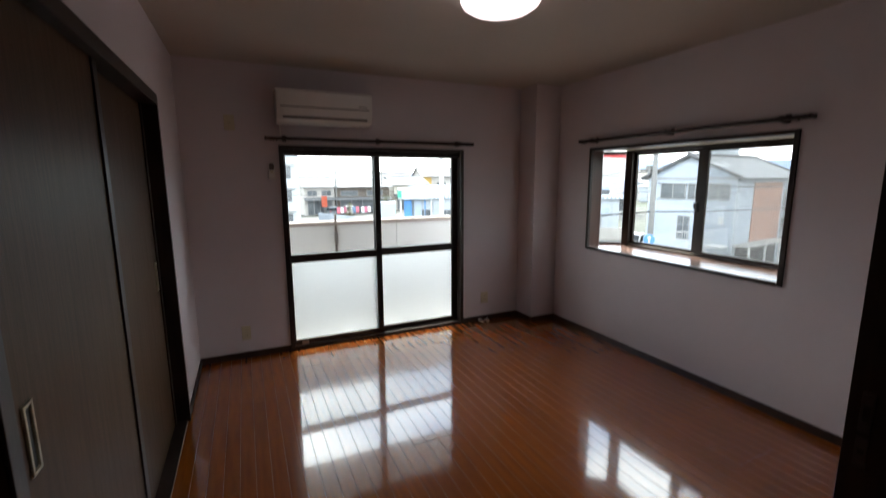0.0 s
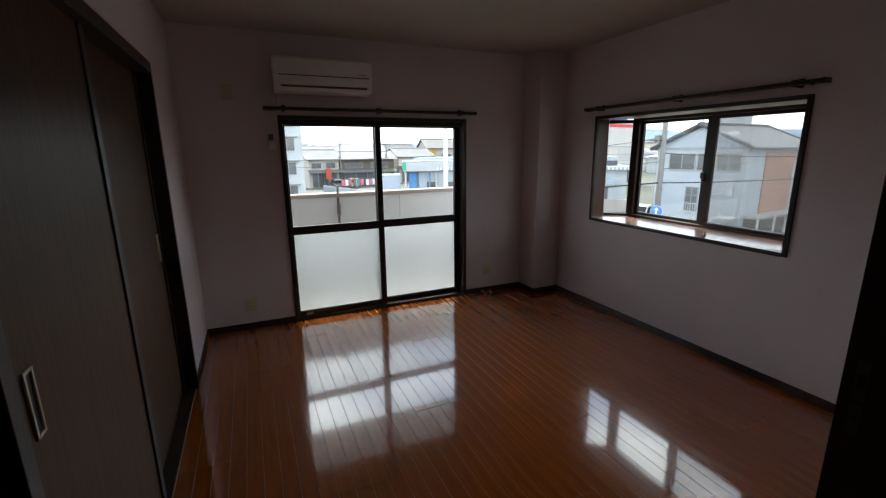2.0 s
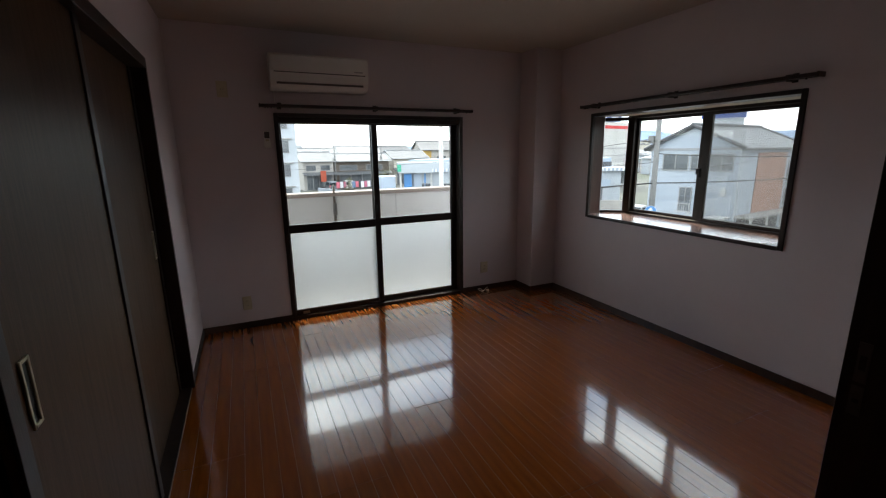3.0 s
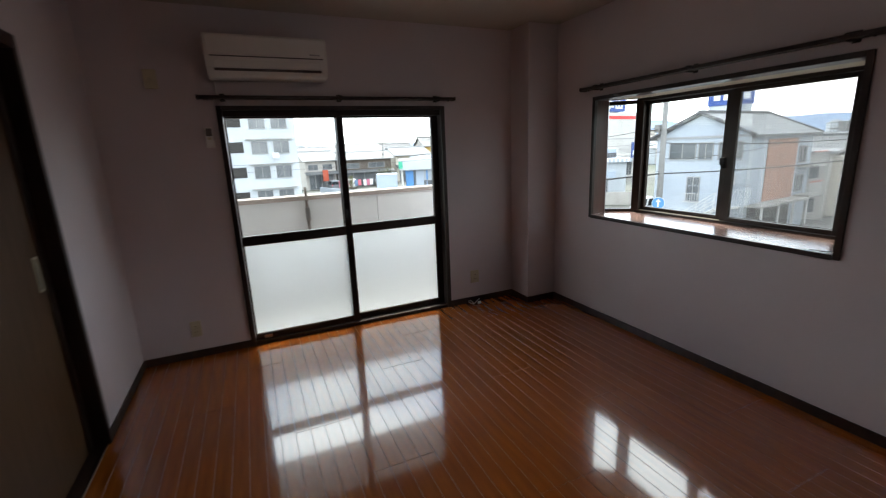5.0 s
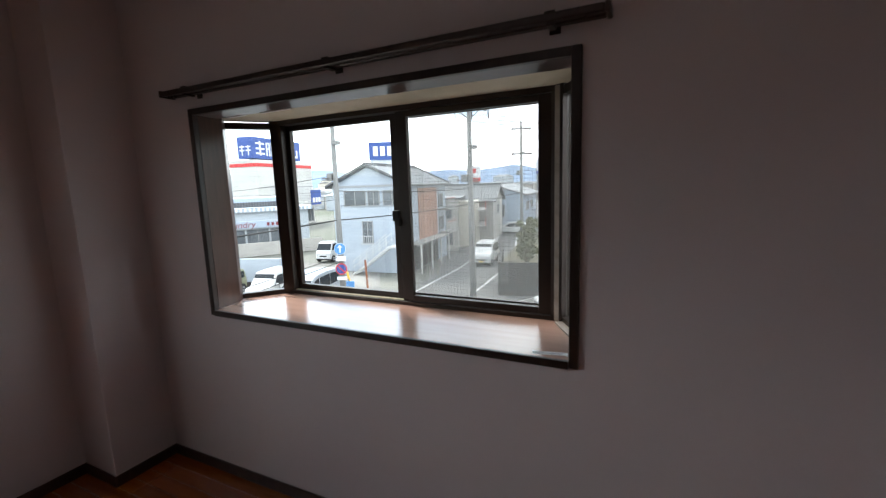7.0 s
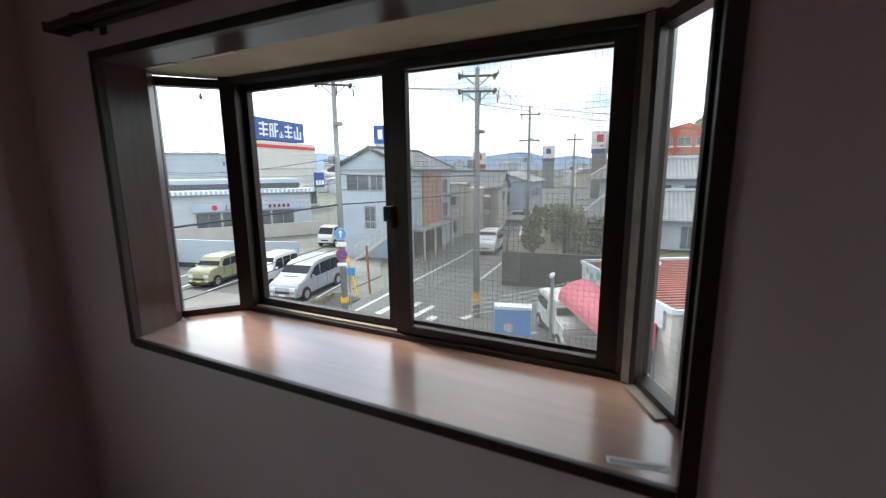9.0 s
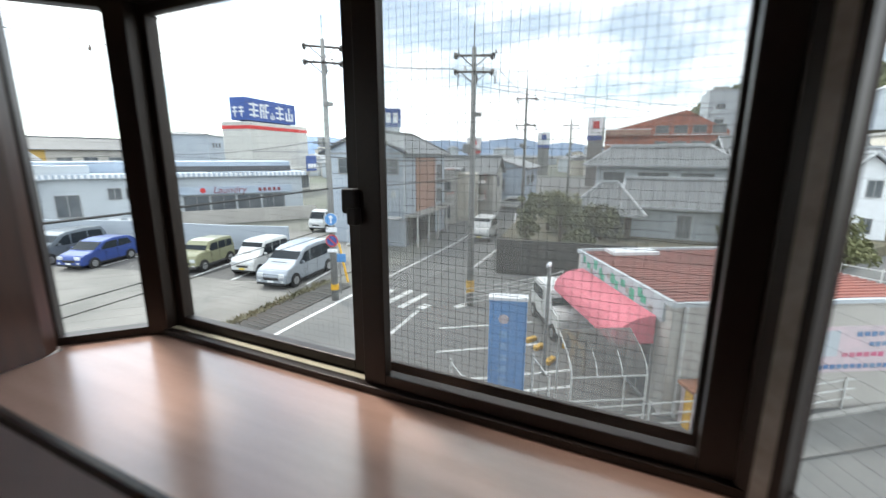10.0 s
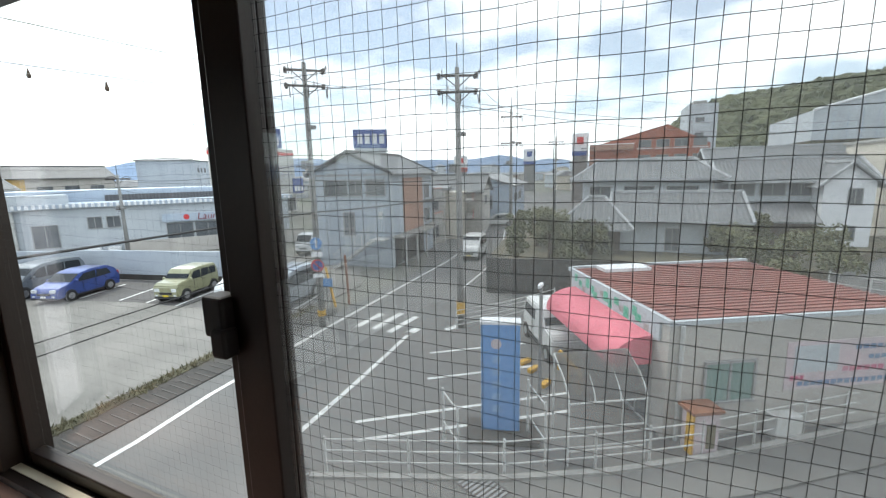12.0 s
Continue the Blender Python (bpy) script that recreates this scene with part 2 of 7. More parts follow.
M["metal_roof"] = material("pale_metal_roof", (0.38, 0.44, 0.52), 0.5, color2=(0.33, 0.39, 0.47), scale=0.4, fine=0.06)
M["window_far"] = material("window_glass_far", (0.08, 0.09, 0.10), 0.1, color2=(0.16, 0.17, 0.18), scale=0.4)
M["frame_far"] = material("window_frame_far", (0.30, 0.30, 0.30), 0.5)
M["sign_blue"] = material("sign_blue", (0.03, 0.075, 0.28), 0.5, color2=(0.026, 0.066, 0.25), scale=0.6)
M["pylon_blue"] = material("pylon_blue", (0.085, 0.26, 0.56), 0.45, color2=(0.075, 0.23, 0.50), scale=0.8, fine=0.05)
M["sign_white"] = material("sign_white", (0.75, 0.76, 0.78), 0.5)
M["sign_red"] = material("sign_red", (0.55, 0.035, 0.035), 0.5)
M["sign_green"] = material("sign_green", (0.06, 0.42, 0.27), 0.5)
M["pink"] = material("pink_awning_cloth", (0.68, 0.17, 0.22), 0.75, color2=(0.60, 0.145, 0.19), scale=1.2, bump=0.2, bump_scale=20, fine=0.06)
M["white_pipe"] = material("white_pipe_paint", (0.58, 0.58, 0.57), 0.5, color2=(0.46, 0.45, 0.43), scale=4, fine=0.1)
M["yellow"] = material("yellow_paint", (0.62, 0.34, 0.02), 0.5)
M["orange_rust"] = material("rusty_orange", (0.26, 0.10, 0.05), 0.8, color2=(0.18, 0.07, 0.035), scale=2.5, fine=0.3)
M["poster"] = material("faded_poster", (0.56, 0.44, 0.47), 0.6, color2=(0.46, 0.40, 0.42), scale=3)
M["pole"] = material("concrete_pole", (0.23, 0.23, 0.225), 0.8, color2=(0.18, 0.18, 0.175), scale=2, fine=0.1)
M["cable"] = material("black_cable", (0.02, 0.02, 0.02), 0.6)
M["tyre"] = material("tyre_rubber", (0.02, 0.02, 0.02), 0.8)
M["rim"] = material("alloy_rim", (0.45, 0.45, 0.46), 0.3, 0.8)
M["car_glass"] = material("car_glass", (0.025, 0.03, 0.035), 0.08, spec=0.12)
M["car_black"] = material("car_trim", (0.02, 0.02, 0.022), 0.5)
M["head_lamp"] = material("headlight_lens", (0.62, 0.64, 0.66), 0.1)
M["plate_yellow"] = material("plate_yellow", (0.70, 0.52, 0.04), 0.5)
M["leaf"] = material("leaves", (0.150, 0.150, 0.065), 0.7, color2=(0.085, 0.092, 0.040), scale=1.5, fine=0.4, bump_scale=5)
M["hill_leaf"] = material("hill_foliage", (0.095, 0.105, 0.050), 0.85, color2=(0.040, 0.050, 0.025), scale=0.12, fine=0.6, bump_scale=0.7, bump=1.0)
M["bark"] = material("bark", (0.10, 0.07, 0.05), 0.9, scale=6, fine=0.3)
M["grass"] = material("dry_grass", (0.17, 0.145, 0.085), 0.9, color2=(0.085, 0.085, 0.045), scale=1, fine=0.3)
# the blue-grey is distance haze mixed into the mountain colour
M["mountain"] = material("hazed_mountain", (0.20, 0.27, 0.38), 1.0, color2=(0.16, 0.22, 0.32), scale=0.01)


M["green_glass"] = material("pale_green_pane", (0.20, 0.30, 0.27), 0.15, color2=(0.16, 0.25, 0.23), scale=1.0)
M["faded_pink"] = material("faded_pink_print", (0.52, 0.10, 0.20), 0.7, color2=(0.50, 0.22, 0.27), scale=2.0)
M["faded_blue"] = material("faded_blue_print", (0.10, 0.18, 0.34), 0.7, color2=(0.20, 0.27, 0.36), scale=2.0)
M["smoke_sheet"] = screen_material("smoke_sheet", 0.68, (0.16, 0.155, 0.15))


# ---- mesh tools ----
def add_box(bm, x0, y0, z0, x1, y1, z1, bevel=0.0):
    r = bmesh.ops.create_cube(bm, size=1, matrix=Matrix.Translation(((x0 + x1) / 2, (y0 + y1) / 2, (z0 + z1) / 2))
                              @ Matrix.Diagonal((abs(x1 - x0), abs(y1 - y0), abs(z1 - z0), 1)))
    if bevel:
        es = {e for v in r["verts"] for e in v.link_edges}
        bmesh.ops.bevel(bm, geom=list(es), offset=bevel, segments=2, profile=0.5, affect="EDGES")
    return bm


def box(x0, y0, z0, x1, y1, z1, bevel=0.0):
    return add_box(bmesh.new(), x0, y0, z0, x1, y1, z1, bevel)


def add_cyl(bm, p, q, r0, r1=None, seg=12, caps=True):
    """A round bar from p to q."""
    p, q = Vector(p), Vector(q)
    m = Matrix.Translation((p + q) / 2) @ (q - p).to_track_quat("Z", "Y").to_matrix().to_4x4()
    bmesh.ops.create_cone(bm, cap_ends=caps, segments=seg, radius1=r0, radius2=r0 if r1 is None else r1, depth=(q - p).length, matrix=m)
    return bm


def cyl(p, q, r0, r1=None, seg=12):
    return add_cyl(bmesh.new(), p, q, r0, r1, seg)


def add_prism(bm, pts, z0, z1):
    """A flat outline of (x, y) drawn up from z0 to z1."""
    lo = [bm.verts.new((x, y, z0)) for x, y in pts]
    hi = [bm.verts.new((x, y, z1)) for x, y in pts]
    bm.faces.new(lo[::-1])
    bm.faces.new(hi)
    k = len(pts)
    for i in range(k):
        bm.faces.new((lo[i], lo[(i + 1) % k], hi[(i + 1) % k], hi[i]))
    bmesh.ops.recalc_face_normals(bm, faces=bm.faces)
    return bm


def prism(pts, z0, z1):
    return add_prism(bmesh.new(), pts, z0, z1)


def add_strip(bm, pts, width, z0, z1):
    """A band of even width along a line on the ground."""
    for a, b in zip(pts, pts[1:]):
        a, b = Vector(a), Vector(b)
        s = (b - a).orthogonal().normalized() * width / 2
        add_prism(bm, [tuple(a - s), tuple(b - s), tuple(b + s), tuple(a + s)], z0, z1)
    return bm


def mesh_object(name, bm, mat, smooth=False):
    me = bpy.data.meshes.new(name)
    bm.to_mesh(me)
    bm.free()
    for p in me.polygons:
        p.use_smooth = smooth
    me.materials.append(mat)
    return new(name, me)


def part(name, bm, mat, parent, label="", smooth=False):
    ob = mesh_object(name, bm, mat, smooth)
    ob.parent = parent
    if label:
        ob["label"] = label
    return ob


def structure(name, bm, mat, label="", smooth=False):
    return tagged(mesh_object(name, bm, mat, smooth), label, "", "", "structure")


def thing(name, label, category, at=(0, 0, 0), turn=0.0, group="", kind=""):
    ob = new(name)
    ob.empty_display_size = 0.1
    ob.matrix_basis = pose(*at, 0, 0, turn)
    return tagged(ob, label, category, group, kind)

M["faded_print"] = material("faded_sky_print", (0.20, 0.36, 0.60), 0.5)
M["orange_red"] = material("orange_red_panel", (0.42, 0.075, 0.035), 0.6)
M["ochre"] = material("ochre_wall", (0.50, 0.33, 0.10), 0.8, color2=(0.42, 0.27, 0.08), scale=0.6, fine=0.1)
M["undergrowth"] = material("dry_undergrowth", (0.150, 0.125, 0.080), 0.95, color2=(0.050, 0.052, 0.034), scale=0.7, bump=0.9, bump_scale=6, fine=0.4)
M["ridge_plaster"] = material("ridge_plaster", (0.40, 0.41, 0.42), 0.8, color2=(0.30, 0.31, 0.32), scale=1.0, fine=0.15)


# ---- the room ----
X0, X1, Y0, Y1, H = 0.09, 3.50, 1.20, 4.66, 2.43
WT = 0.15


def wall_with_hole(name, axis, a0, a1, b0, b1, holes, mat, z1=H, z0=0.0):
    """A wall of thickness b0..b1 from a0 to a1 along an axis, with one opening (p0, p1, zlow, zhigh) or none."""
    bm = bmesh.new()

    def bx(p0, p1, za, zb):
        if p1 - p0 < 1e-4 or zb - za < 1e-4:
            return
        if axis == "x":
            add_box(bm, p0, b0, za, p1, b1, zb)
        else:
            add_box(bm, b0, p0, za, b1, p1, zb)
    if holes:
        p0, p1, zl, zh = holes
        bx(a0, p0, z0, z1)
        bx(p1, a1, z0, z1)
        bx(p0, p1, z0, zl)
        bx(p0, p1, zh, z1)
    else:
        bx(a0, a1, z0, z1)
    return structure(name, bm, mat)


DX0, DX1, DZ = 0.83, 2.50, 1.775       # balcony door opening
WY0, WY1, WZ0, WZ1 = 2.265, 3.91, 0.868, 1.77   # bay window opening
CY0, CY1, CZ = 1.26, 3.74, 1.97       # closet opening
wall_with_hole("wall_north", "x", X0 - WT, X1 + WT, Y1, Y1 + WT, (DX0, DX1, 0.0, DZ), M["wallpaper"])
wall_with_hole("wall_east", "y", Y0 - 0.12, Y1, X1, X1 + WT, (WY0 - 0.026, WY1 + 0.026, WZ0 - 0.027, WZ1 + 0.024), M["wallpaper"])
wall_with_hole("wall_west", "y", Y0 - 0.12, Y1, X0 - WT, X0, (CY0, CY1, 0.0, CZ), M["wallpaper"])
wall_with_hole("wall_south", "x", X0, X1, Y0 - 0.12, Y0, (0.10, 1.80, 0.0, 2.02), M["wallpaper"])
structure("ceiling", box(X0 - WT, Y0 - 0.12, H, X1 + WT, Y1 + WT, H + 0.12), M["ceiling"])
structure("column", box(3.20, 4.385, 0.0, X1, Y1, H), M["wallpaper"])
# subfloor under the boards
structure("floor", box(X0 - WT, Y0 - 0.12, -0.20, X1 + WT, Y1 + WT, -0.0010), M["groove"])

# next room behind the camera, closed and plain
structure("wall_hall_west", box(-0.56, -2.2, 0, -0.44, Y0 - 0.12, H), M["wallpaper"])
structure("wall_hall_east", box(3.50, -2.2, 0, 3.62, Y0 - 0.12, H), M["wallpaper"])
structure("wall_hall_south", box(-0.56, -2.32, 0, 3.62, -2.2, H), M["wallpaper"])
structure("ceiling_hall", box(-0.56, -2.32, H, 3.62, Y0 - 0.12, H + 0.12), M["ceiling"])
structure("floor_hall", box(-0.56, -2.32, -0.2, 3.62, Y0 - 0.12, 0.0), M["board"])

# baseboards, butted end to end, 7 cm high
bb = bmesh.new()
for a in [(X0, Y1 - 0.009, DX0 - 0.03, Y1), (DX1 + 0.03, Y1 - 0.009, 3.20, Y1), (3.191, 4.376, 3.20, Y1 - 0.009), (3.20, 4.376, X1 - 0.009, 4.385),
          (X1 - 0.009, Y0, X1, 4.385), (1.831, Y0, X1 - 0.009, Y0 + 0.009), (X0, CY1 + 0.034, X0 + 0.009, Y1 - 0.009)]:
    add_box(bb, a[0], a[1], 0.0, a[2], a[3], 0.056, 0.002)
structure("baseboard", bb, M["baseboard"], "dark brown wooden baseboard round the room")


# balcony door: dark casing, aluminium frame, two sliding leaves with clear upper and frosted lower panes
def balcony_door():
    root = thing("door_1", "closed bronze aluminium sliding balcony door with frosted lower panes", "door", (0, Y1, 0), kind="structure")
    c = bmesh.new()
    add_box(c, DX0 - 0.03, -0.012, 0.0, DX0 + 0.004, WT - 0.002, DZ + 0.025, 0.002)
    add_box(c, DX1 - 0.004, -0.012, 0.0, DX1 + 0.03, WT - 0.002, DZ + 0.025, 0.002)
    part("casing", c, M["dark_wood"], root)
    part("head_casing", box(DX0 + 0.005, -0.012, DZ - 0.004, DX1 - 0.005, WT - 0.002, DZ + 0.025, 0.002), M["dark_wood"], root)
    part("track", box(DX0 + 0.005, 0.0, -0.005, DX1 - 0.005, WT - 0.002, 0.030, 0.002), M["bronze"], root)
    part("head_track", box(DX0 + 0.005, 0.02, DZ - 0.045, DX1 - 0.005, WT - 0.002, DZ - 0.005, 0.002), M["bronze"], root)
    mid = 1.645
    for x0, x1, y, front in ((DX0 + 0.008, mid + 0.028, 0.028, True), (mid - 0.028, DX1 - 0.008, 0.068, False)):
        leaf = bmesh.new()
        s = 0.032
        z0, z1, zr0, zr1 = 0.032, DZ - 0.046, 0.79, 0.862
        ml = s if not front else 0.052
        left, right = (x0 + 0.012 if front else x0 + 0.052), (x1 - ml if front else x1 - 0.058)
        add_box(leaf, x0, y, z0, left, y + 0.032, z1, 0.002)
        add_box(leaf, right, y, z0, x1, y + 0.032, z1, 0.002)
        add_box(leaf, left, y, z0, right, y + 0.032, z0 + 0.048, 0.002)
        add_box(leaf, left, y, z1 - 0.012, right, y + 0.032, z1, 0.002)
        add_box(leaf, left, y, zr0, right, y + 0.032, zr1, 0.002)
        lf = part("leaf", leaf, M["bronze"], root)
        up = part("pane", box(left - 0.004, y + 0.013, zr1 - 0.004, right + 0.004, y + 0.018, z1 - 0.008), M["glass"], lf, "clear upper pane")
        lo = part("pane", box(left - 0.004, y + 0.013, z0 + 0.044, right + 0.004, y + 0.018, zr0 + 0.004), M["frosted"], lf, "frosted lower pane")
        up.visible_shadow = False
        lo.visible_shadow = False
    lt = bmesh.new()
    add_box(lt, mid - 0.010, 0.012, 0.93, mid + 0.012, 0.03, 1.00, 0.004)
    add_box(lt, mid - 0.004, 0.002, 0.955, mid + 0.006, 0.014, 0.99, 0.003)
    part("latch", lt, M["black_and_shade"], root, "black crescent lock")
    part("sticker", box(0.90, 0.026, 0.035, 0.96, 0.0285, 0.062), M["steel"], root, "small silver sticker on the bottom rail")


balcony_door()


# bay window
GX = 3.90
NL, NR = (3.698, 3.996), (3.696, 2.246)     # near ends of the slanted side panes
FL, FR = (3.885, 3.835), (3.885, 2.355)     # far ends


def slant_frame(root, near, far, z0, z1, side):
    """The narrow slanted pane at a side of the bay."""
    a, b = Vector((*near, 0)), Vector((*far, 0))
    d = (b - a).normalized()
    nrm = Vector((0, 0, 1)).cross(d)
    L = (b - a).length

    def bx(bm, s0, s1, t0, t1, za, zb):
        pts = [a + d * s0 + nrm * t0, a + d * s1 + nrm * t0, a + d * s1 + nrm * t1, a + d * s0 + nrm * t1]
        add_prism(bm, [(p.x, p.y) for p in pts], za, zb)
    f = bmesh.new()
    bx(f, 0, 0.012, -0.02, 0.02, z0, z1)
    bx(f, L - 0.012, L, -0.02, 0.02, z0, z1)
    bx(f, 0.012, L - 0.012, -0.02, 0.02, z0, z0 + 0.022)
    bx(f, 0.012, L - 0.012, -0.02, 0.02, z1 - 0.03, z1)
    sash = part("side_sash", f, M["bronze"], root)
    g = bmesh.new()
    bx(g, 0.010, L - 0.010, -0.003, 0.003, z0 + 0.020, z1 - 0.028)
    pane = part("pane", g, M["glass"], sash)
    pane.visible_shadow = False
    w = bmesh.new()
    z = z0 + 0.03
    while z < z1 - 0.03:
        bx(w, 0.012, L - 0.012, 0.0035, 0.0039, z, z + 0.00018)
        z += 0.024
    part("glass_wire", w, M["wire"], sash, "thin wires in the glass")
    if side < 0:
        e = bmesh.new()
        bx(e, 0.03, L - 0.03, 0.021, 0.05, z0 - 0.001, z0 + 0.006)
        part("sill_rail", e, M["alu_edge"], root, "worn bare aluminium rail")


def bay_window():
    root = thing("window_1", "bay window with dark bronze frame and brown laminate sill", "window", (0, 0, 0), kind="structure")
    zs = WZ0
    # casing round the opening on the wall
    c = bmesh.new()
    add_box(c, X1 - 0.014, WY1 - 0.003, zs - 0.024, X1 + 0.01, WY1 + 0.026, WZ1 + 0.024, 0.002)
    add_box(c, X1 - 0.014, WY0 - 0.026, zs - 0.024, X1 + 0.01, WY0 + 0.003, WZ1 + 0.024, 0.002)
    part("casing", c, M["dark_wood"], root)
    part("head_casing", box(X1 - 0.014, WY0 + 0.004, WZ1 - 0.003, X1 + 0.01, WY1 - 0.004, WZ1 + 0.024, 0.002), M["dark_wood"], root)
    # jamb boards, slightly splayed
    part("jamb_board", prism([(X1 + 0.011, WY1 - 0.003), (X1 + WT, WY1 + 0.018), (NL[0] - 0.013, WY1 + 0.045), (NL[0] - 0.013, WY1 + 0.08), (X1 + WT + 0.001, WY1 + 0.08), (X1 + WT + 0.001, WY1 + 0.025), (X1 + 0.011, WY1 + 0.025)], zs, WZ1 + 0.02), M["jamb_wood"], root)
    part("jamb_board", prism([(X1 + 0.011, WY0 + 0.003), (X1 + WT, WY0 - 0.016), (NR[0] - 0.013, WY0 - 0.024), (NR[0] - 0.013, WY0 - 0.06), (X1 + WT + 0.001, WY0 - 0.06), (X1 + WT + 0.001, WY0 - 0.025), (X1 + 0.011, WY0 - 0.025)], zs, WZ1 + 0.02), M["jamb_wood"], root)
    # sill board with a dark nosing
    sill = [(X1 - 0.004, WY0 + 0.003), (X1 + WT, WY0 - 0.014), (NR[0] - 0.01, WY0 - 0.022), (NR[0], NR[1]), (FR[0] + 0.005, FR[1] + 0.0), (FL[0] + 0.005, FL[1]), (NL[0], NL[1]), (NL[0] - 0.01, WY1 + 0.026), (X1 + WT, WY1 + 0.016), (X1 - 0.004, WY1 - 0.003)]
    part("sill", prism(sill, zs - 0.026, zs - 0.001), M["sill"], root, "glossy reddish brown laminate sill")
    part("nosing", box(X1 - 0.020, WY0 + 0.004, zs - 0.026, X1 - 0.0045, WY1 - 0.004, zs + 0.0005, 0.002), M["dark_wood"], root)
    # cream soffit and timber head
    part("soffit", prism([(X1 + 0.13, WY0 - 0.02), (NR[0], NR[1] - 0.02), (FR[0] + 0.03, FR[1] - 0.02), (FL[0] + 0.03, FL[1] + 0.02), (NL[0], NL[1] + 0.02), (X1 + 0.13, WY1 + 0.02)], WZ1 + 0.004, WZ1 + 0.03), M["cream"], root, "cream painted soffit with worn edge")
    part("head_board", box(X1 + 0.011, WY0 - 0.02, WZ1 - 0.002, X1 + 0.128, WY1 + 0.02, WZ1 + 0.03), M["jamb_wood"], root)
    # outer shell of the bay
    o = bmesh.new()
    out = [(X1 + WT, WY0 - 0.10), (NR[0] + 0.0, NR[1] - 0.07), (FR[0] + 0.07, FR[1] - 0.05), (FL[0] + 0.07, FL[1] + 0.05), (NL[0], NL[1] + 0.07), (X1 + WT, WY1 + 0.10)]
    add_prism(o, out, WZ1 + 0.031, WZ1 + 0.16)
    add_prism(o, out, zs - 0.22, zs - 0.027)
    part("bay_shell", o, M["grey_wall"], root)
    # posts at the four corners
    po = bmesh.new()
    for (x, y), s in ((FL, 1), (FR, -1)):
        add_prism(po, [(x - 0.035, y - s * 0.002), (x - 0.020, y + s * 0.012), (x + 0.075, y + s * 0.035), (x + 0.075, y - s * 0.05), (x - 0.008, y - s * 0.05)], zs, WZ1 + 0.004)
    for (x, y), s in ((NL, 1), (NR, -1)):
        add_prism(po, [(x - 0.012, y - s * 0.011), (x + 0.012, y - s * 0.0), (x + 0.012, y + s * 0.05), (x - 0.012, y + s * 0.05)], zs, WZ1 + 0.004)
    part("corner_post", po, M["bronze"], root)
    part("post_strip", prism([(FR[0] - 0.0310, FR[1] + 0.0145), (FR[0] - 0.0200, FR[1] + 0.0340), (FR[0] - 0.0182, FR[1] + 0.0330), (FR[0] - 0.0292, FR[1] + 0.0135)], zs + 0.002, WZ1), M["alu_edge"], root, "worn bare aluminium strip")
    for ya, yb in ((3.74, 3.86), (3.46, 3.64)):
        part("torn_tape", box(X1 + 0.122, ya, WZ1 - 0.0045, X1 + 0.137, yb, WZ1 - 0.0022), M["paper"], root, "torn white tape at the soffit")
    slant_frame(root, (NL[0] + 0.006, NL[1]), (FL[0] - 0.006, FL[1] + 0.008), zs, WZ1 - 0.005, 1)
    slant_frame(root, (NR[0] + 0.006, NR[1]), (FR[0] + 0.004, FR[1] - 0.004), zs, WZ1 - 0.005, -1)
    # front frame
    y0, y1 = FR[1] + 0.035, FL[1] - 0.035
    f = bmesh.new()
    add_box(f, GX - 0.03, y0, zs - 0.001, GX + 0.055, y1, zs + 0.016, 0.001)
    add_box(f, GX - 0.03, y0, WZ1 - 0.018, GX + 0.055, y1, WZ1 + 0.004, 0.001)
    part("front_frame", f, M["bronze"], root)
    part("track_strip", box(GX - 0.012, 3.06, zs + 0.0162, GX + 0.004, y1 - 0.01, zs + 0.0185), M["cream"], root, "bare pale strip of the window track")
    # sashes: glass edges measured
    for (gy0, gy1, x, stl, stm) in ((3.146, 3.760, GX + 0.012, 3.795, 3.088), (2.456, 3.043, GX - 0.018, 2.400, 3.098)):
        s = bmesh.new()
        z0, z1, za, zb = zs + 0.018, WZ1 - 0.020, 0.913, 1.724
        lo, hi = min(stl, stm), max(stl, stm)
        add_box(s, x, lo, z0, x + 0.026, gy0, z1, 0.002)
        add_box(s, x, gy1, z0, x + 0.026, hi, z1, 0.002)
        add_box(s, x, gy0, z0, x + 0.026, gy1, za, 0.002)
        add_box(s, x, gy0, zb, x + 0.026, gy1, z1, 0.002)
        sash = part("sash", s, M["bronze"], root)
        g = part("pane", box(x + 0.010, gy0 - 0.004, za - 0.004, x + 0.015, gy1 + 0.004, zb + 0.004), M["glass"], sash)
        g.visible_shadow = False
        right = gy0 < 3
        w = bmesh.new()
        step, r = (0.0155, 0.00030) if right else (0.0155, 0.00012)
        rng = random.Random(4)
        xw = x + 0.018

        def ribbon(pts, du):
            """A thin flat wire in the pane along pts, du its half width."""
            a = [w.verts.new((xw, p[0] - du[0], p[1] - du[1])) for p in pts]
            b = [w.verts.new((xw, p[0] + du[0], p[1] + du[1])) for p in pts]
            for u in range(len(pts) - 1):
                w.faces.new((a[u], a[u + 1], b[u + 1], b[u]))
        k = gy0 + 0.012
        while k < gy1:
            ph = rng.random() * 6
            ribbon([(k + 0.0005 * math.sin(ph + i * 0.8), za + (zb - za) * i / 40) for i in range(41)], (r, 0))
            k += step
        k = za + 0.012
        while k < zb:
            ph = rng.random() * 6
            ribbon([(gy0 + (gy1 - gy0) * i / 40, k + 0.0007 * math.sin(ph + i * 0.8)) for i in range(41)], (0, r))
            k += step
        part("glass_wire", w, M["wire"], sash, "square wire mesh in the glass")
    # crescent latch and pull on the meeting stile
    lt = bmesh.new()
    add_box(lt, GX - 0.034, 3.094, 1.262, GX - 0.004, 3.128, 1.312, 0.004)
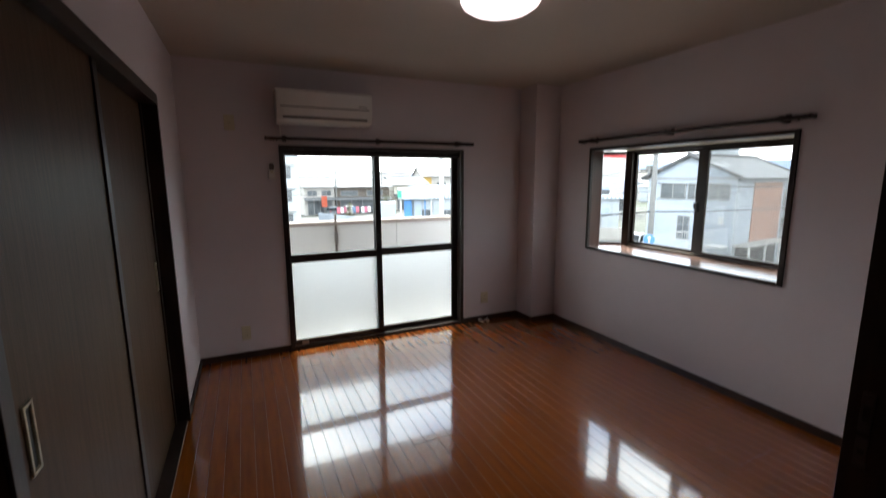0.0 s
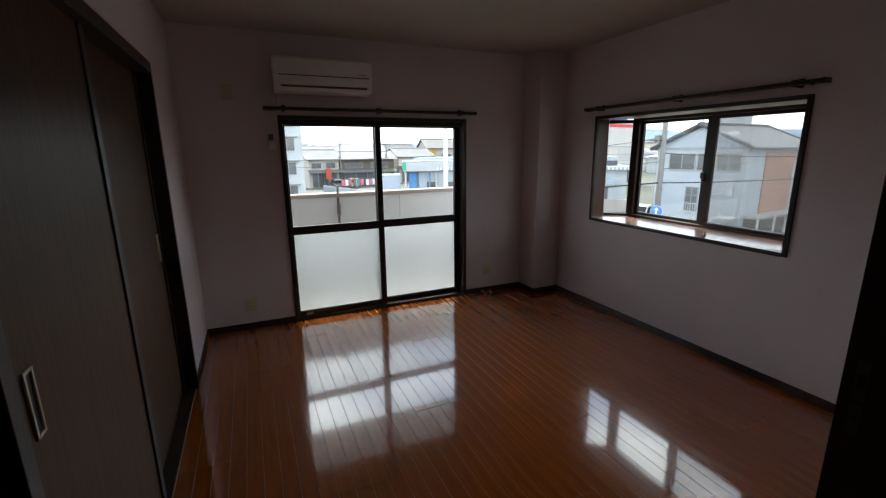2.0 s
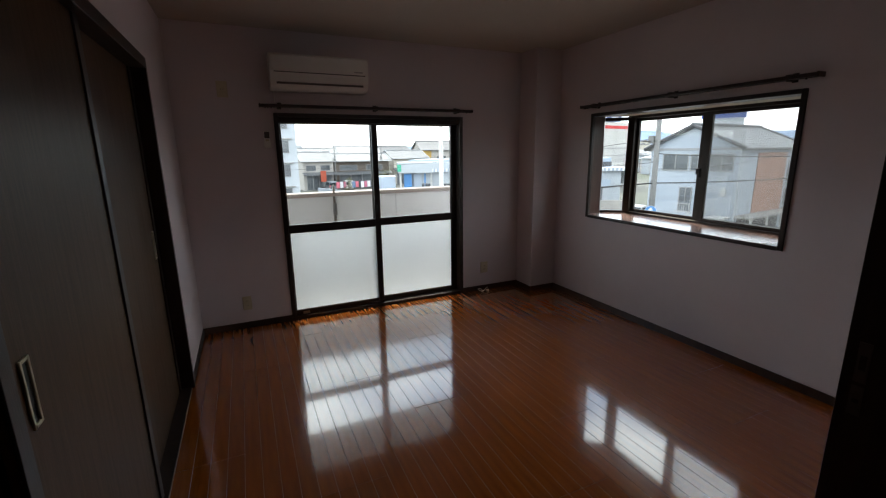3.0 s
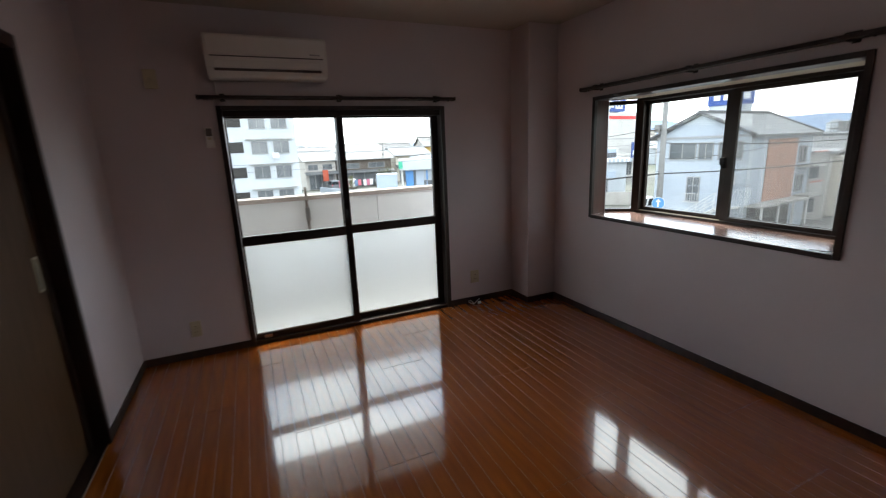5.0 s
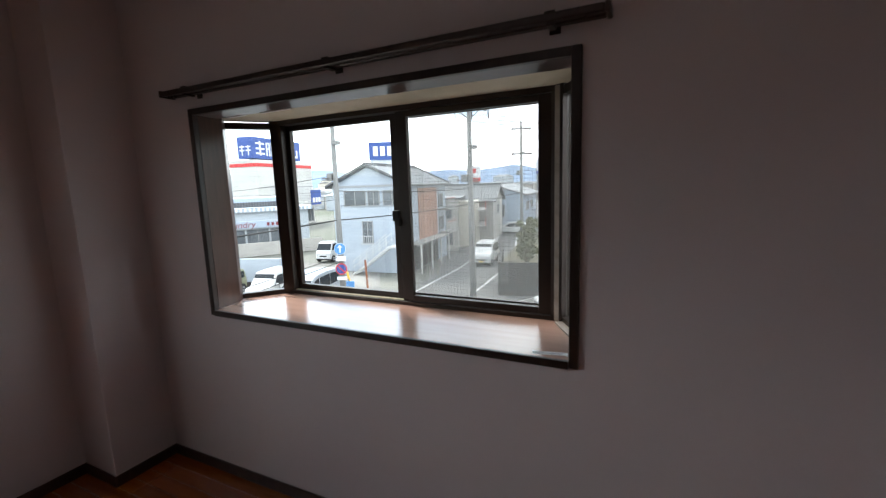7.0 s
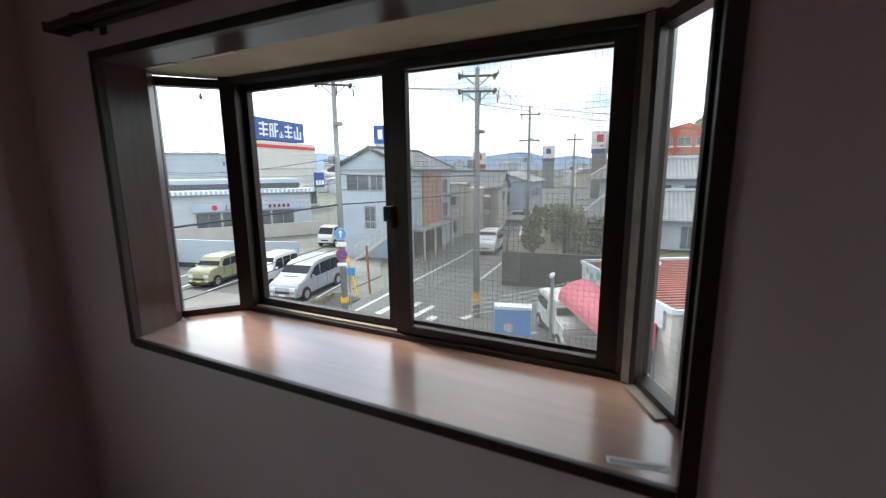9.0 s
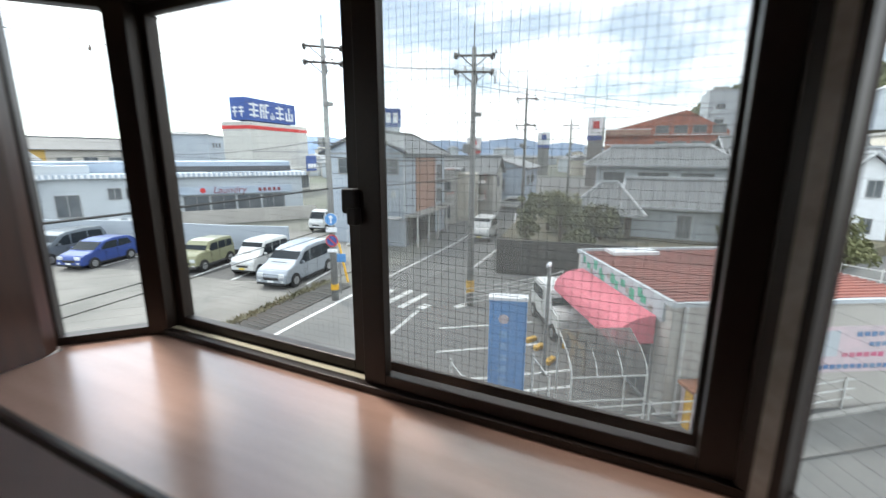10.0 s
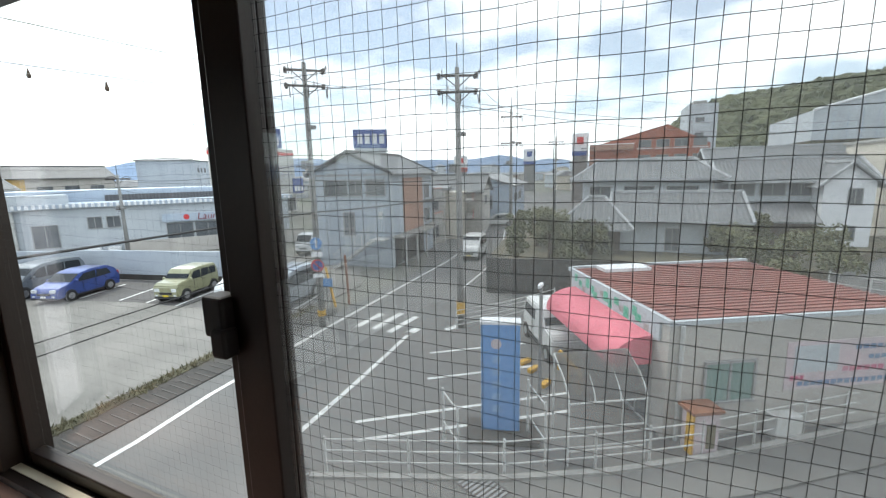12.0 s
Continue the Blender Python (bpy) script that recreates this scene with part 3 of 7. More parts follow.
    add_box(lt, GX - 0.040, 3.088, 1.240, GX - 0.0185, 3.112, 1.275, 0.004)
    part("latch", lt, M["black_and_shade"], root, "black crescent lock")
    # insect screen outside the right half
    sc = bmesh.new()
    a0, a1, za, zb, x = 2.44, 3.10, zs + 0.02, WZ1 - 0.02, GX + 0.046
    add_box(sc, x, a0, za, x + 0.012, a0 + 0.02, zb)
    add_box(sc, x, a1 - 0.02, za, x + 0.012, a1, zb)
    add_box(sc, x, a0 + 0.02, za, x + 0.012, a1 - 0.02, za + 0.022)
    add_box(sc, x, a0 + 0.02, zb - 0.022, x + 0.012, a1 - 0.02, zb)
    fr = part("screen_frame", sc, M["bronze"], root)
    part("net", box(x + 0.005, a0 + 0.018, za + 0.02, x + 0.0056, a1 - 0.018, zb - 0.02), M["screen"], fr, "grey insect net")


bay_window()


def label_strip():
    root = thing("label_strip", "white printed paper label stuck on the window sill", "label", (3.531, 2.334, WZ0 - 0.0008), -81)
    part("paper", box(-0.056, -0.011, 0, 0.056, 0.011, 0.0008), M["paper"], root)
    for i, y in enumerate((-0.006, -0.001, 0.004)):
        part("print", box(-0.050, y - 0.0012, 0.0008, 0.035 + 0.006 * i, y + 0.0012, 0.0010), M["ink"], root)


label_strip()


# curtain rails with brackets and end caps
def curtain_rail(at, length, turn, label):
    root = thing("curtain_rail", label, "curtain rail", at, turn)
    for y in (-0.012, 0.026):
        part("rail", box(0, y - 0.013, -0.011, length, y + 0.013, 0.011, 0.004), M["dark_wood"], root)
    for x in (0.14, length / 2, length - 0.14):
        k = bmesh.new()
        add_box(k, x - 0.014, -0.020, 0.0115, x + 0.014, 0.055, 0.017, 0.001)
        add_box(k, x - 0.010, -0.016, -0.020, x + 0.010, 0.030, -0.0115, 0.002)
        add_box(k, x - 0.016, 0.0555, -0.022, x + 0.016, 0.060, 0.030, 0.001)
        part("bracket", k, M["bronze"], root)
    for x in (-0.014, length + 0.0005):
        part("end_cap", box(x, -0.028, -0.014, x + 0.0135, 0.042, 0.014, 0.004), M["dark_wood"], root)
    for x in (0.03, 0.05, 0.075, length - 0.05):
        part("runner", box(x - 0.004, -0.016, -0.022, x + 0.004, -0.008, -0.0112, 0.001), M["bronze"], root)


curtain_rail((0.71, 4.60, 1.85), 1.88, 0, "dark brown curtain rail on brackets above the balcony door")
curtain_rail((3.44, 3.995, 1.855), 1.82, -90, "dark brown curtain rail on brackets above the bay window")


# air conditioner
def air_conditioner():
    root = thing("air_conditioner", "white wall air conditioner above the balcony door", "air conditioner", (1.172, Y1, 1.965))
    w, d, h = 0.765, 0.21, 0.262
    prof = [(0.0, 0.0), (-0.13, 0.0), (-0.175, 0.018), (-0.195, 0.06), (-d, 0.12), (-d, h - 0.03), (-d + 0.02, h - 0.004), (-d + 0.05, h), (0.0, h)]
    bm = bmesh.new()
    vs = [[bm.verts.new((x, y, z)) for y, z in prof] for x in (-w / 2, w / 2)]
    bm.faces.new(vs[0])
    bm.faces.new(vs[1][::-1])
    for i in range(len(prof)):
        j = (i + 1) % len(prof)
        bm.faces.new((vs[0][j], vs[0][i], vs[1][i], vs[1][j]))
    bmesh.ops.recalc_face_normals(bm, faces=bm.faces)
    bmesh.ops.bevel(bm, geom=[e for e in bm.edges if e.calc_face_angle(0) > 0.6], offset=0.006, segments=2, affect="EDGES")
    part("body", bm, M["white_plastic"], root)
    part("front_panel", box(-w / 2 + 0.012, -d - 0.006, 0.128, w / 2 - 0.012, -d + 0.002, h - 0.02, 0.004), M["white_plastic"], root)
    # both slots are solid strips, their shade given by colour
    part("intake_slot", box(-w / 2 + 0.03, -d - 0.0015, 0.118, w / 2 - 0.03, -d + 0.01, 0.125), M["slot_grey"], root, "strip coloured like a shaded slot across the front")
    fl = bmesh.new()
    add_box(fl, -w / 2 + 0.05, -0.206, 0.052, w / 2 - 0.05, -0.198, 0.098, 0.003)
    part("flap", fl, M["white_plastic"], root)
    part("outlet_slot", box(-w / 2 + 0.045, -0.198, 0.036, w / 2 - 0.045, -0.17, 0.050), M["slot_grey"], root)
    part("display", box(w / 2 - 0.12, -d - 0.0068, 0.14, w / 2 - 0.05, -d - 0.005, 0.15), M["steel"], root)
    part("cable", cyl((-w / 2 + 0.03, -0.03, 0.0), (-w / 2 + 0.03, -0.03, -0.09), 0.004, seg=8), M["white_plastic"], root)


air_conditioner()


def wall_plate(name, label, at, holes, turn=0.0, w=0.07, h=0.12):
    root = thing(name, label, name.replace("_", " "), at, turn)
    part("plate", box(-w / 2, -0.008, -h / 2, w / 2, 0.0, h / 2, 0.003), M["ivory"], root)
    for z in holes:
        f = part("socket_face", box(-0.018, -0.011, z - 0.014, 0.018, -0.0082, z + 0.014, 0.002), M["ivory"], root)
        for x in (-0.0065, 0.0065):
            part("slot", box(x - 0.0011, -0.0118, z - 0.004, x + 0.0011, -0.0105, z + 0.004), M["black_and_shade"], f)


wall_plate("wall_socket", "ivory double wall socket above the baseboard", (0.447, Y1, 0.225), (-0.02, 0.02))
wall_plate("wall_socket", "ivory wide wall socket beside the column", (2.785, Y1, 0.255), (-0.02, 0.02), w=0.085)
wall_plate("wall_socket", "ivory high wall socket for the air conditioner", (0.446, Y1, 1.965), (0.0,), w=0.075, h=0.12)


def remote_holder():
    root = thing("remote_control", "white remote control in a wall holder beside the door", "remote control", (0.735, Y1, 1.52))
    part("holder", box(-0.028, -0.02, 0.0, 0.028, 0.0, 0.05, 0.004), M["white_plastic"], root)
    part("body", box(-0.023, -0.026, 0.008, 0.023, -0.0205, 0.135, 0.002), M["white_plastic"], root)
    part("screen", box(-0.019, -0.0275, 0.078, 0.019, -0.0262, 0.130), M["slot_grey"], root)
    part("button", box(-0.012, -0.0275, 0.055, 0.012, -0.0262, 0.07), M["ivory"], root)


remote_holder()


# loose white cable end on the floor by the door
def loose_cable():
    root = thing("cable_end", "short loose white cable curled by the baseboard", "cable", (2.66, Y1 - 0.04, 0.0))
    cu = bmesh.new()
    pts = [Vector((0.03 + 0.045 * math.cos(a) + 0.012 * a, -0.02 + 0.018 * math.sin(a * 1.3), 0.006 + 0.035 * abs(math.sin(a * 0.7)))) for a in [i * 0.45 for i in range(15)]]
    for p, q in zip(pts, pts[1:]):
        add_cyl(cu, p, q, 0.004, seg=6)
    part("cable", cu, M["white_plastic"], root)
    part("plug", box(0.12, -0.035, 0.0, 0.15, -0.015, 0.022, 0.003), M["white_plastic"], root)


loose_cable()


# closet with three sliding doors
def closet():
    fr = bmesh.new()
    add_box(fr, X0 - WT + 0.002, CY1 - 0.002, 0.0, X0 + 0.012, CY1 + 0.033, CZ + 0.03, 0.002)
    add_box(fr, X0 - WT + 0.002, CY0 - 0.033, 0.0, X0 + 0.012, CY0 + 0.002, CZ + 0.03, 0.002)
    add_box(fr, X0 - WT + 0.002, CY0 + 0.0025, CZ - 0.03, X0 + 0.012, CY1 - 0.0025, CZ + 0.03, 0.002)
    structure("trim_closet", fr, M["dark_wood"], "dark wooden closet frame")
    structure("wall_closet_back", box(X0 - 0.72, CY0 - 0.1, 0, X0 - 0.68, CY1 + 0.1, H), M["wallpaper"])
    structure("trim_closet_track", box(X0 - 0.12, CY0 + 0.003, -0.005, X0 - 0.005, CY1 - 0.003, 0.008), M["dark_wood"])
    z0, z1 = 0.009, CZ - 0.031
    for y0, y1, x, hy in ((1.263, 1.845, X0 - 0.068, None), (1.795, 2.745, X0 - 0.028, 1.90), (2.70, 3.735, X0 - 0.068, 3.64)):
        root = thing("sliding_door", "dark brown wood grain sliding closet door with brass pull" if hy else "dark brown wood grain sliding closet door", "closet door", (x, y0, 0), group="closet doors", kind="structure")
        L = y1 - y0
        part("panel", box(-0.018, 0.0, z0, 0.0, L, z1), M["panel_wood"], root)
        s = bmesh.new()
        for a, b in ((0.0, 0.05 if y0 < 2 else 0.10), (L - 0.05, L)):
            add_box(s, 0.0005, a, z0, 0.008, b, z1, 0.002)
        part("stile", s, M["dark_wood"], root)
        if hy:
            h = hy - y0
            bm = bmesh.new()
            add_box(bm, 0.0005, h - 0.022, 0.89, 0.006, h - 0.014, 1.05, 0.001)
            add_box(bm, 0.0005, h + 0.014, 0.89, 0.006, h + 0.022, 1.05, 0.001)
            add_box(bm, 0.0005, h - 0.0138, 0.89, 0.006, h + 0.0138, 0.898, 0.001)
            add_box(bm, 0.0005, h - 0.0138, 1.042, 0.006, h + 0.0138, 1.05, 0.001)
            pl = part("pull", bm, M["ivory"], root, "pale brass recessed pull")
            part("recess", box(0.0004, h - 0.0136, 0.8985, 0.0012, h + 0.0136, 1.0415), M["black_and_shade"], pl)


closet()


# doorway in the south wall: dark jamb with a lock's strike plates
def doorway():
    root = thing("door_2", "dark wooden door frame with steel strike plates", "door frame", (0, 0, 0), kind="structure")
    j = bmesh.new()
    add_box(j, 1.745, Y0 - 0.135, 0.0, 1.83, Y0 + 0.012, 2.05, 0.002)
    part("jamb", j, M["dark_wood"], root)
    part("jamb", box(0.10, Y0 - 0.135, 0.0, 0.135, Y0 + 0.012, 2.05, 0.002), M["dark_wood"], root)
    part("lintel", box(0.136, Y0 - 0.135, 1.99, 1.744, Y0 + 0.012, 2.05, 0.002), M["dark_wood"], root)
    for za, zb in ((0.945, 1.04), (0.865, 0.935)):
        p = part("strike_plate", box(1.742, Y0 - 0.035, za, 1.7446, Y0 - 0.012, zb, 0.0005), M["dull_steel"], root, "worn steel strike plate")
        part("bolt_hole", box(1.7412, Y0 - 0.030, za + 0.03, 1.7419, Y0 - 0.018, zb - 0.03), M["black_and_shade"], p)


doorway()


# ceiling lamp
def ceiling_lamp():
    root = thing("ceiling_light", "round white ceiling light with glowing dome, switched on", "ceiling light", (1.72, 2.70, H))
    part("base", cyl((0, 0, -0.039), (0, 0, 0), 0.13, 0.14, 40), M["white_plastic"], root)
    bm = bmesh.new()
    prof = [(0.165, -0.040), (0.190, -0.046), (0.197, -0.056), (0.187, -0.074), (0.157, -0.094), (0.105, -0.109), (0.052, -0.116), (0.0, -0.118)]
    n = 48
    rings = [[bm.verts.new((r * math.cos(2 * math.pi * i / n), r * math.sin(2 * math.pi * i / n), z)) for i in range(n)] for r, z in prof[:-1]]
    tip = bm.verts.new((0, 0, prof[-1][1]))
    for a, b in zip(rings, rings[1:]):
        for i in range(n):
            bm.faces.new((a[i], a[(i + 1) % n], b[(i + 1) % n], b[i]))
    for i in range(n):
        bm.faces.new((rings[-1][i], rings[-1][(i + 1) % n], tip))
    bm.faces.new(rings[0][::-1])
    bmesh.ops.recalc_face_normals(bm, faces=bm.faces)
    part("dome", bm, M["lamp"], root, "glowing milky plastic dome", True)


ceiling_lamp()

# ---- balcony ----
structure("balcony_floor", box(-2.0, Y1 + WT, -0.22, 3.56, 6.06, -0.09), M["pale_floor"], "grey concrete balcony floor")
pb = bmesh.new()
for i, (a, b) in enumerate(((-2.0, 0.3), (0.303, 2.22), (2.223, 3.56))):
    add_box(pb, a, 5.88, -0.0895, b, 6.04, 0.985, 0.003)
structure("wall_balcony", pb, M["parapet"], "pale grey painted balcony parapet with joints")
structure("trim_balcony_coping", box(-2.0, 5.855, 0.985, 3.56, 6.065, 1.03, 0.006), M["coping"], "beige coping on the balcony parapet")
structure("wall_balcony_end", box(-2.12, Y1 + WT, -0.22, -2.0, 6.06, 1.03), M["parapet"])
structure("wall_balcony_end_2", box(3.561, Y1 + WT, -0.22, 3.65, 6.06, 1.03), M["parapet"])


def pole_holder():
    root = thing("laundry_pole_holder", "grey metal laundry pole holder fixed on the balcony parapet", "pole holder", (1.465, 5.88, 0.55))
    part("strip", box(-0.012, -0.022, 0.0, 0.012, 0.0, 0.53, 0.002), M["alu_edge"], root)
    part("hinge", box(-0.022, -0.04, 0.22, 0.022, -0.0225, 0.36, 0.003), M["steel"], root)
    part("top_cap", box(-0.010, -0.02, 0.5305, 0.010, -0.002, 0.57, 0.002), M["alu_edge"], root)


pole_holder()
# the storeys under the flat and the eaves above the balcony
structure("wall_lower_storeys", box(-9.0, -9.0, -5.12, X1 + WT, Y1 + WT, -0.23), M["grey_wall"], "grey mortar storeys below the flat")
structure("wall_outer_west", box(-9.0, Y1 + 0.002, -0.2295, X0 - WT - 0.001, Y1 + WT, 2.9), M["grey_wall"])
structure("ceiling_balcony", box(-2.1, Y1 + WT + 0.001, 2.27, 3.64, 6.25, 2.42), M["parapet"])
structure("ceiling_roof_slab", box(-9.0, -9.0, H + 0.121, X1 + WT, Y1 + WT, H + 0.42), M["concrete"])
structure("wall_outer_south", box(3.63, -9.0, -0.2295, X1 + WT - 0.001, -2.33, 2.55), M["grey_wall"])


# ---- outdoors: ground, road, lots ----
G = -5.1
structure("ground", box(-3000, -3000, G - 0.6, 3000, 3000, G - 0.05), M["ground"], "built-up ground reaching the horizon")
structure("road", prism([(3.66, -30), (60, -60), (140, 10), (140, 50), (50, 24), (30, 16.1), (9.3, 15.2), (-60, 12.4), (-60, 4.83), (3.66, 4.83)], G - 0.06, G), M["asphalt"], "grey worn asphalt road and forecourt")
structure("pavement_lot", prism([(-60, 14.2), (9.2, 15.6), (17.6, 17.2), (24.5, 17.6), (31, 22), (30, 80), (-60, 80)], G - 0.055, G + 0.012), M["lot"], "pale worn asphalt of the car park")
# footway under the fence, with a kerb
kerb_line = [(10.0, 8.9), (10.75, 6.9), (11.55, 4.9), (12.55, 3.0), (14.0, 0.8), (15.9, -1.7), (18.5, -5.0), (22, -9.5)]
fw = bmesh.new()
inner = [(x - 0.95, y - 0.62) for x, y in kerb_line]
for i in range(len(kerb_line) - 1):
    add_prism(fw, [inner[i], inner[i + 1], kerb_line[i + 1], kerb_line[i]], G + 0.002, G + 0.06)
structure("pavement_footway", fw, M["pavement"], "narrow concrete footway along the forecourt")
kb = bmesh.new()
add_strip(kb, kerb_line, 0.15, G + 0.001, G + 0.12)
structure("trim_kerb", kb, M["concrete"], "concrete kerb below the pipe fence")
# drain grates in the road
def drain_grate(at, turn):
    root = thing("drain_grate", "steel drain grate set in the road", "grate", at, turn, group="drain grates")
    part("frame", box(-0.5, -0.32, 0.0, 0.5, 0.32, 0.012), M["ditch"], root)
    for i in range(9):
        part("bar", box(-0.46 + i * 0.108, -0.28, 0.012, -0.41 + i * 0.108, 0.28, 0.02), M["frame_far"], root)


drain_grate((10.0, 9.55, G), 70)
drain_grate((11.1, 5.3, G + 0.06), 65)

# painted lines
pl = bmesh.new()
Z0, Z1 = G + 0.001, G + 0.008
add_strip(pl, [(-30, 12.3), (2, 13.5), (9.38, 13.96), (11.74, 14.34), (15.34, 14.63), (19.71, 14.86), (32.5, 15.45), (43, 16.7), (60, 20.5)], 0.16, Z0, Z1)
add_strip(pl, [(8.6, 9.2), (9.44, 9.88), (10.2, 10.16), (11.2, 10.36), (14.0, 10.57), (18.3, 11.0)], 0.16, Z0, Z1)
add_strip(pl, [(25.4, 11.5), (31.2, 11.9), (37.5, 12.6), (52, 16.5)], 0.15, Z0, Z1)
for a, b in (((18.4, 12.75), (20.7, 12.64)), ((18.3, 11.9), (20.5, 11.75)), ((18.4, 13.6), (20.3, 13.5))):
    add_strip(pl, [a, b], 0.3, Z0, Z1)
add_strip(pl, [(18.6, 11.05), (19.2, 10.98)], 0.4, Z0, Z1)
add_strip(pl, [(19.4, 9.75), (20.0, 9.5)], 0.3, Z0, Z1)
for a, b in (((17.0, 9.36), (19.2, 6.3)), ((15.14, 8.56), (17.3, 5.6)), ((12.19, 9.28), (15.85, 4.28)), ((11.54, 8.74), (14.89, 4.06))):
    add_strip(pl, [a, b], 0.12, Z0, Z1)
structure("trim_road_lines", pl, M["line"], "white painted road and parking lines")
pl = bmesh.new()
for a, b in (((17.16, 28.55), (20.4, 29.6)), ((17.59, 24.48), (21.31, 25.39)), ((17.95, 22.0), (22.6, 23.2)), ((19.1, 17.95), (21.9, 18.6)), ((16.6, 31.3), (19.6, 32.3)), ((16.0, 34.4), (19, 35.5)), ((18.5, 20.4), (22.2, 21.3)), ((17.4, 26.6), (20.6, 27.6))):
    add_strip(pl, [a, b], 0.13, G + 0.014, G + 0.02)
structure("trim_lot_lines", pl, M["line"], "white parking bay lines")
structure("pavement_bays", prism([(19.6, 17.9), (23.6, 18.6), (23.1, 23.3), (21.5, 28.2), (20.0, 34.9), (14.9, 48.0), (11.0, 46.8), (16.2, 31.2), (17.2, 27.5), (17.9, 22.0)], G + 0.003, G + 0.0135), M["bay_asphalt"], "dark asphalt of the parking bays")
# verge: dark drain between road and car park, with weeds
structure("ground_ditch", prism([(-40, 13.0), (9.2, 15.05), (20, 15.75), (20.2, 17.0), (17.1, 16.95), (9.85, 16.25), (-40, 14.4)], G + 0.012, G + 0.03), M["ditch"], "dark roadside drain")
structure("ground_verge", prism([(-40, 14.4), (9.8, 16.25), (17.1, 16.95), (20.2, 17.0), (20.3, 17.4), (17.3, 17.3), (9.6, 16.75), (-40, 14.95)], G + 0.014, G + 0.05), M["verge"], "strip of weeds beside the car park")
dr = bmesh.new()
for i in range(50):
    x = 5.0 + i * 0.30
    yb = 14.95 + (x - 9.2) * 0.066
    add_prism(dr, [(x, yb + 0.1), (x + 0.04, yb + 0.1), (x + 0.07, yb + 0.95), (x + 0.03, yb + 0.95)], G + 0.03, G + 0.05)
tagged(mesh_object("drain_bars", dr, M["bar_dull"]), "thin steel bars across the roadside drain", "bars", kind="stuff")


def weeds():
    rng = random.Random(3)
    vs, fs = [], []
    for i in range(1500):
        x = rng.uniform(6.0, 20.0)
        y = 16.5 + (x - 9.8) * 0.085 + rng.gauss(0, 0.16)
        a = rng.random() * 6.28
        h, w = rng.uniform(0.05, 0.20), rng.uniform(0.015, 0.04)
        k = len(vs)
        vs += [(x - w * math.cos(a), y - w * math.sin(a), G + 0.03), (x + w * math.cos(a), y + w * math.sin(a), G + 0.03), (x + rng.uniform(-0.1, 0.1), y + rng.uniform(-0.1, 0.1), G + 0.03 + h)]
        fs.append((k, k + 1, k + 2))
    me = bpy.data.meshes.new("weeds")
    me.from_pydata(vs, [], fs)
    me.materials.append(M["grass"])
    tagged(new("weeds", me), "dry and green weeds along the verge", "weeds", kind="stuff")


weeds()


